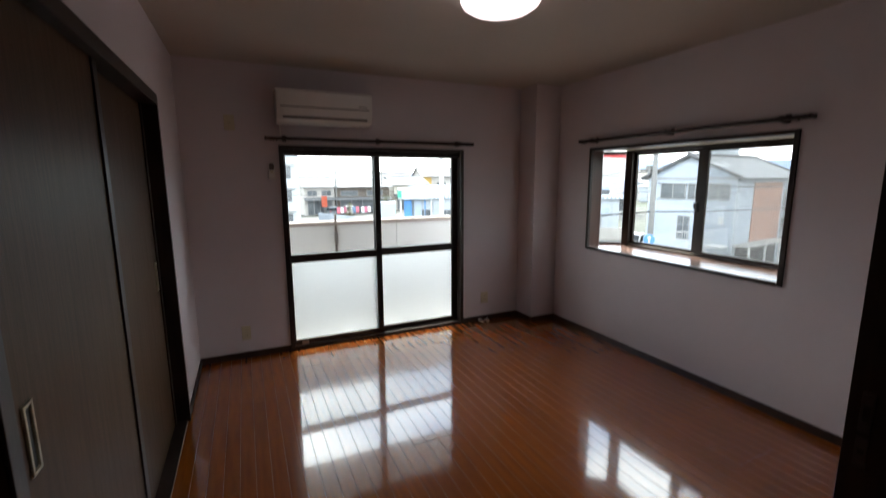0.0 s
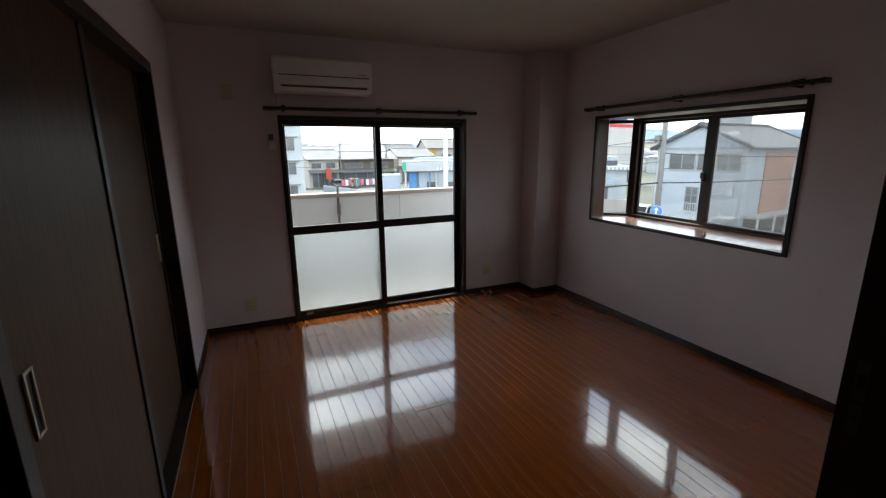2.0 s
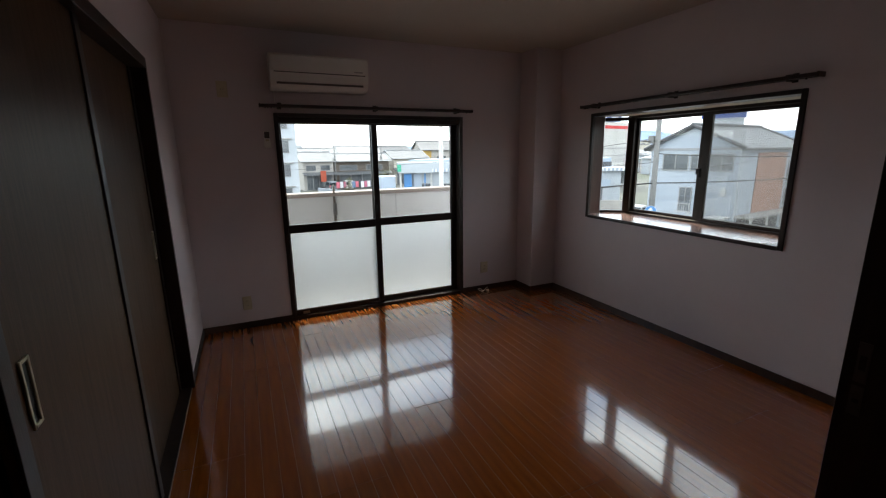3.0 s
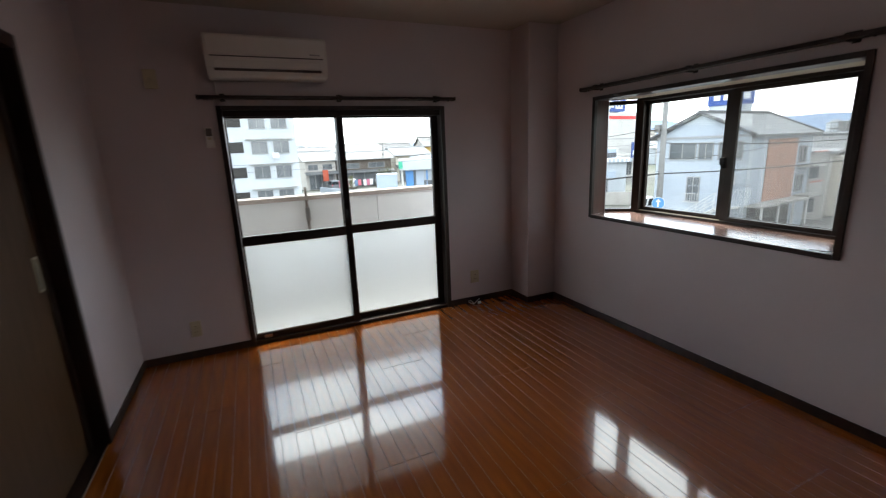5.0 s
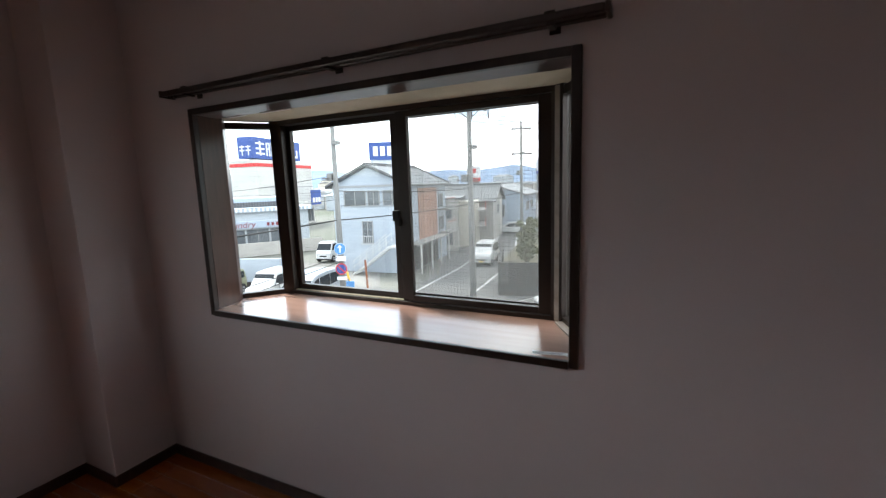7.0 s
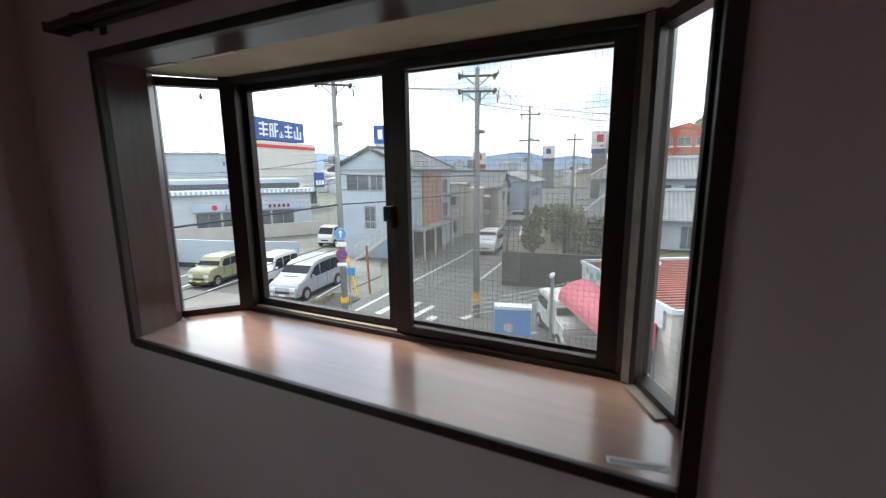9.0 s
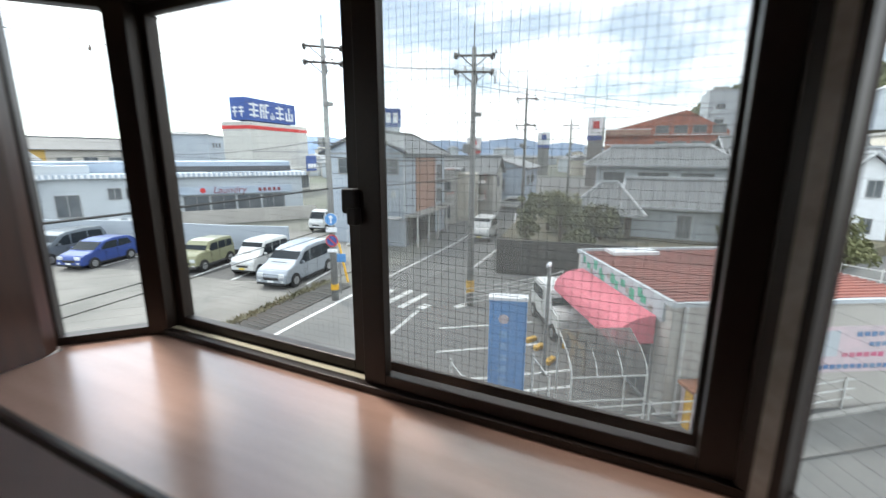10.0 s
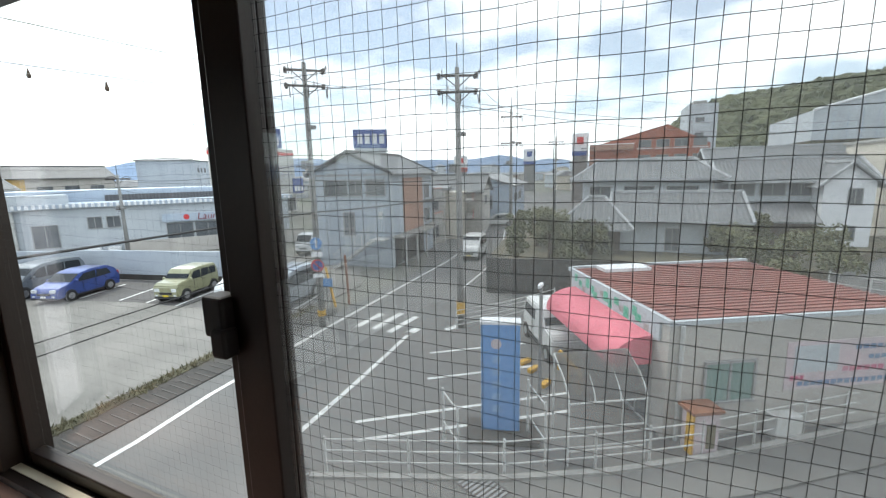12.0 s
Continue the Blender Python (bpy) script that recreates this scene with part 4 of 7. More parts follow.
# ---- vehicles ----
def car(label, at, turn, L, W, Hh, prof, belt, paint, side_windows, screen, rear, wheel_r=0.31, axles=(0.8, 0.78), plate="paper", group="parked cars", boxy=0.08):
    """A parked car: x forward from its rear bumper, profile of (x, z) from rear bottom over the roof to front bottom."""
    root = thing("car", label, "car", at, turn, group=group)

    def half(z):
        return W / 2 * (1 - (boxy * (z - belt) / (Hh - belt) if z > belt else 0.03 * max(0, (0.45 - z) / 0.45)))
    bm = bmesh.new()
    a = [bm.verts.new((x - L / 2, half(z), z)) for x, z in prof]
    b = [bm.verts.new((x - L / 2, -half(z), z)) for x, z in prof]
    bm.faces.new(a)
    bm.faces.new(b[::-1])
    n = len(prof)
    for i in range(n):
        bm.faces.new((a[(i + 1) % n], a[i], b[i], b[(i + 1) % n]))
    bmesh.ops.recalc_face_normals(bm, faces=bm.faces)
    bmesh.ops.bevel(bm, geom=bm.edges[:], offset=0.05, segments=2, affect="EDGES", clamp_overlap=True)
    body = part("body", bm, paint, root)
    for quad in side_windows:
        for s in (1, -1):
            g = bmesh.new()
            vs = [g.verts.new((x - L / 2, s * (half(z) + 0.008), z)) for x, z in quad]
            wv = [g.verts.new((x - L / 2, s * (half(z) - 0.03), z)) for x, z in quad]
            g.faces.new(vs)
            k = len(quad)
            for i in range(k):
                g.faces.new((vs[i], vs[(i + 1) % k], wv[(i + 1) % k], wv[i]))
            bmesh.ops.recalc_face_normals(g, faces=g.faces)
            part("side_window", g, M["car_glass"], body)
    for (p, q), nm in ((screen, "windscreen"), (rear, "rear_window")):
        g = bmesh.new()
        d = Vector((q[0] - p[0], 0, q[1] - p[1])).normalized()
        nn = Vector((d.z, 0, -d.x)) * (1 if nm == "windscreen" else -1)
        if nm == "windscreen" and nn.x < 0 or nm == "rear_window" and nn.x > 0:
            nn = -nn
        c = []
        for (x, z) in (p, q):
            for s in (1, -1):
                c.append(Vector((x - L / 2, s * (half(z) - 0.05), z)))
        quad = [c[0], c[1], c[3], c[2]]
        o = [g.verts.new(v + nn * 0.012) for v in quad]
        i2 = [g.verts.new(v - nn * 0.03) for v in quad]
        g.faces.new(o)
        for i in range(4):
            g.faces.new((o[i], o[(i + 1) % 4], i2[(i + 1) % 4], i2[i]))
        bmesh.ops.recalc_face_normals(g, faces=g.faces)
        part(nm, g, M["car_glass"], body)
    for x in (axles[0], L - axles[1]):
        for s in (1, -1):
            y = s * (W / 2 - 0.055)
            part("wheel_arch", cyl((x - L / 2, y - s * 0.05, wheel_r), (x - L / 2, y + s * 0.078, wheel_r), wheel_r * 1.16, seg=24), M["car_black"], root)
            t = part("wheel", cyl((x - L / 2, y - 0.1, wheel_r), (x - L / 2, y + 0.1, wheel_r), wheel_r, seg=24), M["tyre"], root)
            ring = bmesh.new()
            yy = y + s * 0.101
            add_cyl(ring, (x - L / 2, yy - s * 0.02, wheel_r), (x - L / 2, yy + s * 0.012, wheel_r), wheel_r * 0.64, wheel_r * 0.60, 20)
            part("rim", ring, M["rim"], t)
    f = L / 2
    for s in (1, -1):
        part("headlight", box(f - 0.10, s * W * 0.34 - 0.15, 0.62, f + 0.015, s * W * 0.34 + 0.15, 0.80, 0.02), M["head_lamp"], root)
        part("tail_light", box(-f - 0.012, s * W * 0.42 - 0.06, 0.75, -f + 0.06, s * W * 0.42 + 0.06, 1.05, 0.015), M["sign_red"], root)
        part("mirror", box(f - L * 0.30, s * (W / 2 + 0.02) - 0.0 if s > 0 else s * (W / 2 + 0.16), belt + 0.02, f - L * 0.30 + 0.1, s * (W / 2 + 0.16) if s > 0 else s * (W / 2 + 0.02), belt + 0.18, 0.02), paint, root)
    for s in (1, -1):
        ya, yb = sorted((s * (W / 2 - 0.03), s * (W / 2 + 0.006)))
        part("side_sill", box(axles[0] + wheel_r * 1.2 - L / 2, ya, 0.20, L / 2 - axles[1] - wheel_r * 1.2, yb, 0.30, 0.01), M["car_black"], root)
        for x in (L * 0.36, L * 0.56):
            ha, hb = sorted((s * (W / 2 - 0.01), s * (W / 2 + 0.022)))
            part("door_handle", box(x - L / 2, ha, belt - 0.16, x - L / 2 + 0.16, hb, belt - 0.12, 0.006), paint, root)
            part("door_seam", box(x - L / 2 + 0.20, min(s * (W / 2 - 0.02), s * (W / 2 + 0.002)), 0.32, x - L / 2 + 0.212, max(s * (W / 2 - 0.02), s * (W / 2 + 0.002)), belt - 0.02), M["car_black"], root)
        part("fog_lamp", box(f - 0.08, s * W * 0.36 - 0.07, 0.38, f + 0.020, s * W * 0.36 + 0.07, 0.47, 0.01), M["head_lamp"], root)
    part("wiper", box(screen[0][0] - L / 2 - 0.02, -W * 0.3, screen[0][1] + 0.01, screen[0][0] - L / 2 + 0.02, W * 0.2, screen[0][1] + 0.03), M["car_black"], root)
    part("grille", box(f - 0.05, -W * 0.24, 0.48, f + 0.018, W * 0.24, 0.60, 0.01), M["car_black"], root)
    part("bumper", box(f - 0.10, -W * 0.46, 0.24, f + 0.03, W * 0.46, 0.34, 0.02), M["car_black"], root)
    part("number_plate", box(f + 0.0185, -0.165, 0.36, f + 0.034, 0.165, 0.46, 0.004), M["plate_yellow"] if plate == "yellow" else M["sign_white"], root)


def paint(name, c, metal=0.3):
    return material(name, c, 0.28, metal, color2=tuple(v * 0.95 for v in c), scale=1.0, coat=0.5)


P_SILVER = paint("silver_paint", (0.30, 0.33, 0.37))
P_WHITE = paint("white_paint", (0.62, 0.62, 0.61), 0.0)
P_GREEN = paint("khaki_paint", (0.27, 0.27, 0.165), 0.1)
P_BLUE = paint("blue_paint", (0.04, 0.075, 0.27), 0.3)
P_GREY = paint("grey_paint", (0.16, 0.18, 0.20), 0.3)

LOT = G + 0.012
mini = [(0.05, 0.25), (0.0, 0.9), (0.12, 1.45), (0.35, 1.80), (1.6, 1.86), (2.7, 1.80), (3.15, 1.66), (3.9, 1.12), (4.5, 0.95), (4.68, 0.72), (4.70, 0.30)]
car("silver minivan parked facing the road", (20.0, 19.25, LOT), 190, 4.70, 1.74, 1.86, mini, 1.05, P_SILVER,
    [[(0.35, 1.08), (0.45, 1.62), (1.35, 1.68), (1.40, 1.06)], [(1.47, 1.06), (1.42, 1.68), (2.45, 1.66), (2.50, 1.05)], [(2.57, 1.05), (2.55, 1.65), (2.95, 1.56), (3.55, 1.08)]],
    ((3.82, 1.16), (3.18, 1.63)), ((0.03, 1.05), (0.14, 1.50)), wheel_r=0.33)
kei = [(0.04, 0.25), (0.0, 0.9), (0.06, 1.6), (0.2, 1.76), (1.5, 1.78), (2.3, 1.74), (2.75, 1.10), (3.25, 0.98), (3.38, 0.75), (3.39, 0.28)]
car("white tall kei van parked facing the road", (20.4, 22.45, LOT), 192, 3.39, 1.47, 1.78, kei, 1.0, P_WHITE,
    [[(0.15, 1.02), (0.18, 1.56), (0.82, 1.60), (0.85, 1.0)], [(0.92, 1.0), (0.90, 1.60), (1.60, 1.60), (1.62, 1.0)], [(1.69, 1.0), (1.67, 1.60), (2.20, 1.57), (2.55, 1.02)]],
    ((2.70, 1.14), (2.34, 1.67)), ((0.01, 1.0), (0.05, 1.52)), wheel_r=0.28, axles=(0.45, 0.5), plate="yellow")
suv = [(0.05, 0.35), (0.0, 0.85), (0.10, 1.35), (0.2, 1.60), (1.4, 1.64), (2.15, 1.60), (2.55, 1.12), (3.2, 1.05), (3.38, 0.9), (3.40, 0.36)]
car("khaki green boxy small SUV parked in a bay", (19.35, 25.85, LOT), 196, 3.40, 1.48, 1.64, suv, 1.02, P_GREEN,
    [[(0.25, 1.06), (0.28, 1.45), (0.75, 1.47), (0.78, 1.05)], [(0.85, 1.05), (0.83, 1.47), (1.45, 1.48), (1.48, 1.04)], [(1.55, 1.04), (1.53, 1.48), (2.05, 1.46), (2.38, 1.06)]],
    ((2.52, 1.16), (2.18, 1.53)), ((0.02, 0.98), (0.10, 1.34)), wheel_r=0.32, axles=(0.55, 0.6), plate="yellow", boxy=0.06)
hat = [(0.05, 0.25), (0.0, 0.8), (0.25, 1.25), (0.7, 1.50), (1.8, 1.53), (2.5, 1.42), (3.2, 0.98), (3.85, 0.82), (4.0, 0.6), (4.02, 0.27)]
car("blue compact hatchback parked in a bay", (17.1, 32.3, LOT), 197, 4.02, 1.69, 1.53, hat, 0.95, P_BLUE,
    [[(0.6, 1.0), (0.8, 1.35), (1.5, 1.40), (1.55, 0.97)], [(1.62, 0.97), (1.57, 1.40), (2.3, 1.36), (2.85, 0.98)]],
    ((3.12, 1.02), (2.55, 1.39)), ((0.12, 1.0), (0.36, 1.30)), wheel_r=0.30)
car("dark grey minivan parked beside the blue car", (16.6, 35.4, LOT), 197, 4.70, 1.74, 1.86, mini, 1.05, P_GREY,
    [[(0.35, 1.08), (0.45, 1.62), (1.35, 1.68), (1.40, 1.06)], [(1.47, 1.06), (1.42, 1.68), (2.45, 1.66), (2.50, 1.05)], [(2.57, 1.05), (2.55, 1.65), (2.95, 1.56), (3.55, 1.08)]],
    ((3.82, 1.16), (3.18, 1.63)), ((0.03, 1.05), (0.14, 1.50)), wheel_r=0.33)
car("white saloon car standing on the far road", (55.0, 18.2, G), 100, 4.4, 1.7, 1.48, hat[:6] + [(3.4, 0.98), (4.2, 0.82), (4.38, 0.6), (4.40, 0.27)], 0.95, P_WHITE,
    [[(0.6, 1.0), (0.8, 1.35), (1.5, 1.40), (1.55, 0.97)], [(1.62, 0.97), (1.57, 1.40), (2.3, 1.36), (2.85, 0.98)]],
    ((3.3, 1.02), (2.6, 1.39)), ((0.12, 1.0), (0.36, 1.30)), wheel_r=0.30)
car("small pale kei truck standing outside the laundry", (33.0, 28.5, LOT), 190, 3.39, 1.47, 1.78, [(0.0, 0.45), (0.0, 0.95), (1.9, 0.98), (1.95, 1.72), (2.2, 1.78), (2.9, 1.70), (3.25, 1.0), (3.38, 0.8), (3.39, 0.28)], 1.0, P_WHITE,
    [[(2.1, 1.05), (2.12, 1.60), (2.75, 1.58), (3.05, 1.05)]], ((3.22, 1.08), (2.93, 1.62)), ((1.93, 1.1), (1.945, 1.6)), wheel_r=0.27, axles=(0.6, 0.5))
car("white tall kei van standing on the road past the junction", (35.0, 14.2, G), 187, 3.39, 1.47, 1.78, kei, 1.0, P_WHITE,
    [[(0.15, 1.02), (0.18, 1.56), (0.82, 1.60), (0.85, 1.0)], [(0.92, 1.0), (0.90, 1.60), (1.60, 1.60), (1.62, 1.0)], [(1.69, 1.0), (1.67, 1.60), (2.20, 1.57), (2.55, 1.02)]],
    ((2.70, 1.14), (2.34, 1.67)), ((0.01, 1.0), (0.05, 1.52)), wheel_r=0.28, axles=(0.45, 0.5), plate="yellow", group="cars on the road")
car("white delivery car parked under the awning", (19.25, 5.2, G), 210, 3.39, 1.47, 1.55, suv, 1.0, P_WHITE,
    [[(0.25, 1.06), (0.28, 1.42), (1.45, 1.42), (1.48, 1.04)]], ((2.52, 1.16), (2.18, 1.53)), ((0.02, 0.98), (0.10, 1.34)), wheel_r=0.28, axles=(0.5, 0.5), plate="yellow")


# ---- poles, signs and cables ----
def utility_pole(at, top, arm_turn, label, arms=((0.9, 5), (0.3, 3))):
    """A concrete pole: steel cross arms with short pin insulators, strain insulators and hanging jumper wires."""
    root = thing("utility_pole", label, "utility pole", at, group="utility poles")
    h = top - at[2]
    part("post", cyl((0, 0, 0), (0, 0, h), 0.155, 0.09, 16), M["pole"], root, smooth=True)
    a = radians(arm_turn)
    dx, dy = math.cos(a), math.sin(a)
    for drop, n in arms:
        z = h - drop
        arm = part("crossarm", cyl((-dx * 0.8, -dy * 0.8, z), (dx * 0.8, dy * 0.8, z), 0.05, seg=8), M["dull_steel"], root)
        part("brace", cyl((dx * 0.5, dy * 0.5, z - 0.03), (0, 0, z - 0.45), 0.022, seg=6), M["dull_steel"], arm)
        part("brace", cyl((-dx * 0.5, -dy * 0.5, z - 0.03), (0, 0, z - 0.45), 0.022, seg=6), M["dull_steel"], arm)
        for i in range(n):
            s = -0.72 + 1.44 * i / (n - 1)
            if i % 2:
                part("insulator", cyl((dx * s, dy * s, z + 0.04), (dx * s, dy * s, z + 0.2), 0.055, 0.04, 8), M["sign_white"], arm)
                continue
            for side in (1, -1):
                ins = bmesh.new()
                for q in range(3):
                    c = 0.10 + q * 0.11
                    add_cyl(ins, (dx * s - dy * side * c, dy * s + dx * side * c, z + 0.02 - c * 0.12), (dx * s - dy * side * (c + 0.07), dy * s + dx * side * (c + 0.07), z + 0.02 - (c + 0.07) * 0.12), 0.075, 0.03, 8)
                part("strain_insulator", ins, M["dull_steel"], arm)
            loop = bmesh.new()
            pts = []
            for q in range(9):
                c = -0.45 + 0.9 * q / 8
                pts.append(Vector((dx * (s + 0.12) - dy * c, dy * (s + 0.12) + dx * c, z - 0.03 + (0.22 if drop < 0.5 else -0.42) * (1 - (c / 0.45) ** 2))))
            for p, q in zip(pts, pts[1:]):
                add_cyl(loop, p, q, 0.020, seg=5)
            part("jumper_wire", loop, M["cable"], arm)
    part("bracket", box(-0.14, -0.3, h - 2.6, 0.14, 0.0, h - 2.45), M["pole"], root)
    part("tap_box", box(-0.2, 0.1, h * 0.62, 0.2, 0.36, h * 0.62 + 0.35, 0.02), M["pole"], root)
    part("side_arm", cyl((-dx * 0.6, -dy * 0.6, h * 0.63), (dx * 0.35, dy * 0.35, h * 0.63), 0.03, seg=6), M["dull_steel"], root)
    for q in range(14):
        part("step_bolt", cyl((0, 0, 2.0 + q * 0.45), (0.28 * (-1) ** q, 0, 2.0 + q * 0.45), 0.010, seg=5), M["dull_steel"], root)
    part("top_rod", cyl((0, 0, h), (0, 0, h + 0.9), 0.02, seg=6), M["cable"], root)
    return root


u1 = utility_pole((17.92, 15.08, G), 5.95, -48, "tall concrete utility pole with cross arms beside the road")
part("warning_band", cyl((0, 0, 0.5), (0, 0, 0.75), 0.180, 0.178, 16), M["yellow"], u1, "yellow warning band")
u2 = utility_pole((19.96, 9.29, G), 5.5, -66, "tall concrete utility pole with cross arms at the junction")
part("warning_band", cyl((0, 0, 0.6), (0, 0, 1.15), 0.180, 0.178, 16), M["yellow"], u2, "yellow and black warning band")
utility_pole((37.6, 11.9, G), 6.3, -66, "slender concrete utility pole down the road", arms=((0.6, 3), (2.6, 3)))
utility_pole((53.0, 11.0, G), 5.2, -66, "slender concrete utility pole far down the road", arms=((0.6, 3),))
utility_pole((66.0, 9.0, G), 5.0, -66, "slender concrete utility pole far down the road", arms=((0.6, 3), (1.6, 3)))
utility_pole((23.6, 38.6, LOT), 1.9, 20, "grey utility pole beside the laundry", arms=((0.3, 3),))


def cables(name, label, runs):
    root = thing(name, label, "cable", (0, 0, 0), kind="stuff")
    for p, q, r, sag in runs:
        p, q = Vector(p), Vector(q)
        bm = bmesh.new()
        n = 16
        pts = [p.lerp(q, i / n) - Vector((0, 0, sag * 4 * (i / n) * (1 - i / n))) for i in range(n + 1)]
        for a, b in zip(pts, pts[1:]):
            add_cyl(bm, a, b, r, seg=5, caps=False)
        part("cable", bm, M["cable"], root)


cables("overhead_cables", "black overhead cables strung between the poles", [
    ((17.9, 15.1, -0.05), (-25, 14.3, 0.2), 0.035, 0.25), ((17.9, 15.1, -1.75), (-25, 12.0, -1.2), 0.016, 0.5), ((17.9, 15.1, -2.0), (-25, 11.6, -1.4), 0.016, 0.55),
    ((17.9, 15.1, -0.05), (37.6, 11.9, 0.6), 0.03, 0.3), ((17.9, 15.1, 0.6), (32.0, 18.0, 0.9), 0.015, 0.2),
    ((17.3, 15.75, 5.1), (19.6, 10.1, 4.7), 0.012, 0.1), ((18.5, 14.4, 5.1), (20.3, 8.4, 4.7), 0.012, 0.1),
    ((17.3, 15.75, 4.5), (-25, 21, 5.2), 0.012, 0.5), ((18.5, 14.4, 5.1), (-25, 17, 5.6), 0.012, 0.5),
    ((19.6, 10.1, 4.7), (37.2, 12.7, 5.7), 0.012, 0.3), ((20.3, 8.4, 4.7), (38.0, 11.1, 5.7), 0.012, 0.3), ((20.3, 8.4, 4.1), (45, -12, 4.6), 0.012, 0.5),
    ((19.96, 9.29, 4.1), (45, -9, 4.0), 0.012, 0.5), ((37.6, 11.9, 5.7), (53, 11, 4.6), 0.012, 0.3), ((53, 11, 4.6), (66, 9, 4.4), 0.012, 0.3),
    ((23.6, 38.6, 1.6), (17.9, 15.1, 2.0), 0.014, 0.4), ((23.6, 38.6, 1.3), (-20, 46, 1.2), 0.014, 0.5), ((23.6, 38.6, 0.9), (-20, 45, 0.6), 0.014, 0.6), ((23.6, 38.6, 1.4), (52, 38, 1.6), 0.014, 0.6), ((17.9, 15.1, 0.9), (23.6, 38.6, 0.8), 0.012, 0.5), ((19.96, 9.29, 1.2), (17.92, 15.08, 1.3), 0.02, 0.1)])


def hanging_weights():
    """Dark drop-shaped weights on a thin service wire near the building."""
    root = thing("wire_weight", "dark drop shaped weights hanging from a thin wire", "wire weight", (0, 0, 0))
    part("wire", cyl((3.7, 9.6, 2.62), (17.9, -4.0, 2.30), 0.002, seg=5), M["pole"], root)
    for x, y, z in ((5.55, 7.25, 2.31), (5.85, 6.76, 2.21)):
        bm = bmesh.new()
        bmesh.ops.create_uvsphere(bm, u_segments=12, v_segments=8, radius=0.022, matrix=Matrix.Translation((x, y, z)) @ Matrix.Diagonal((0.8, 0.8, 1.1, 1)))
        add_cyl(bm, (x, y, z + 0.02), (x, y, z + 0.06), 0.013, 0.003, 8)
        part("weight", bm, M["bark"], root, smooth=True)
        part("thread", cyl((x, y, z + 0.07), (x, y, 2.56), 0.0012, seg=5), M["pole"], root)


hanging_weights()


def road_signs():
    root = thing("road_sign", "round blue arrow and no parking signs on the utility pole", "road sign", (17.70, 14.93, 0.0), 208)
    # faces look along local +x
    def disc(z, mat, r, x0, name, par, label=""):
        return part(name, cyl((x0, 0, z), (x0 + 0.012, 0, z), r, seg=28), mat, par, label)
    d = disc(-1.35, M["sign_white"], 0.27, 0.0, "disc", root, "blue disc with white up arrow")
    disc(-1.35, M["pylon_blue"], 0.255, 0.0125, "face", d)
    part("arrow", box(0.026, -0.035, -1.52, 0.03, 0.035, -1.27), M["sign_white"], d)
    tri = bmesh.new()
    v = [tri.verts.new(p) for p in ((0.03, -0.11, -1.29), (0.03, 0.11, -1.29), (0.03, 0, -1.15), (0.026, -0.11, -1.29), (0.026, 0.11, -1.29), (0.026, 0, -1.15))]
    tri.faces.new(v[:3])
    for i in range(3):
        tri.faces.new((v[i], v[(i + 1) % 3], v[3 + (i + 1) % 3], v[3 + i]))
    part("arrow_tip", tri, M["sign_white"], d)
    part("plate", box(0.0, -0.24, -1.92, 0.012, 0.24, -1.70, 0.004), M["sign_white"], root, "white supplementary plate")
    e = disc(-2.30, M["sign_red"], 0.27, 0.0, "disc", root, "blue disc with red ring and bar")
    disc(-2.30, M["sign_blue"], 0.215, 0.0125, "face", e)
    bar = bmesh.new()
    bmesh.ops.create_cube(bar, size=1, matrix=Matrix.Translation((0.027, 0, -2.30)) @ pose(0, 0, 0, 45, 0, 0) @ Matrix.Diagonal((0.004, 0.055, 0.46, 1)))
    part("bar", bar, M["sign_red"], e)
    part("plate", box(0.0, -0.22, -2.82, 0.012, 0.22, -2.66, 0.004), M["sign_white"], root, "white supplementary plate")


road_signs()


def blue_board():
    root = thing("direction_board", "light blue board fixed low on the pole", "sign", (18.6, 15.3, G), 200)
    part("board", box(0, -0.3, 1.6, 0.03, 0.3, 2.0, 0.01), M["pylon_blue"], root)
    part("post", cyl((-0.03, 0, 0), (-0.03, 0, 2.1), 0.03), M["pole"], root)


blue_board()


# ---- buildings ----
def add_window(root, par, o, u, w, h, z, mat=None, frame="frame_far", bars=1):
    """A window proud of a wall: o a point on the wall, u the way along it, out of the wall to its right-hand side."""
    o, u = Vector((*o, 0)), Vector((*u, 0)).normalized()
    nrm = Vector((u.y, -u.x, 0))

    def bx(bm, s0, s1, t0, t1, za, zb):
        add_prism(bm, [tuple((o + u * s + nrm * t).xy) for s, t in ((s0, t0), (s1, t0), (s1, t1), (s0, t1))], za, zb)
    f = bmesh.new()
    e = 0.06
    bx(f, -w / 2 - e, -w / 2, -0.02, 0.06, z, z + h)
    bx(f, w / 2, w / 2 + e, -0.02, 0.06, z, z + h)
    bx(f, -w / 2 - e, w / 2 + e, -0.02, 0.09, z - e, z)
    bx(f, -w / 2 - e, w / 2 + e, -0.02, 0.07, z + h, z + h + e)
    for i in range(bars):
        s = -w / 2 + w * (i + 1) / (bars + 1)
        bx(f, s - 0.025, s + 0.025, -0.02, 0.05, z, z + h)
    win = part("window", f, M[frame], par)
    g = bmesh.new()
    bx(g, -w / 2, w / 2, -0.03, 0.02, z, z + h)
    part("pane", g, mat or M["window_far"], win)
    return win


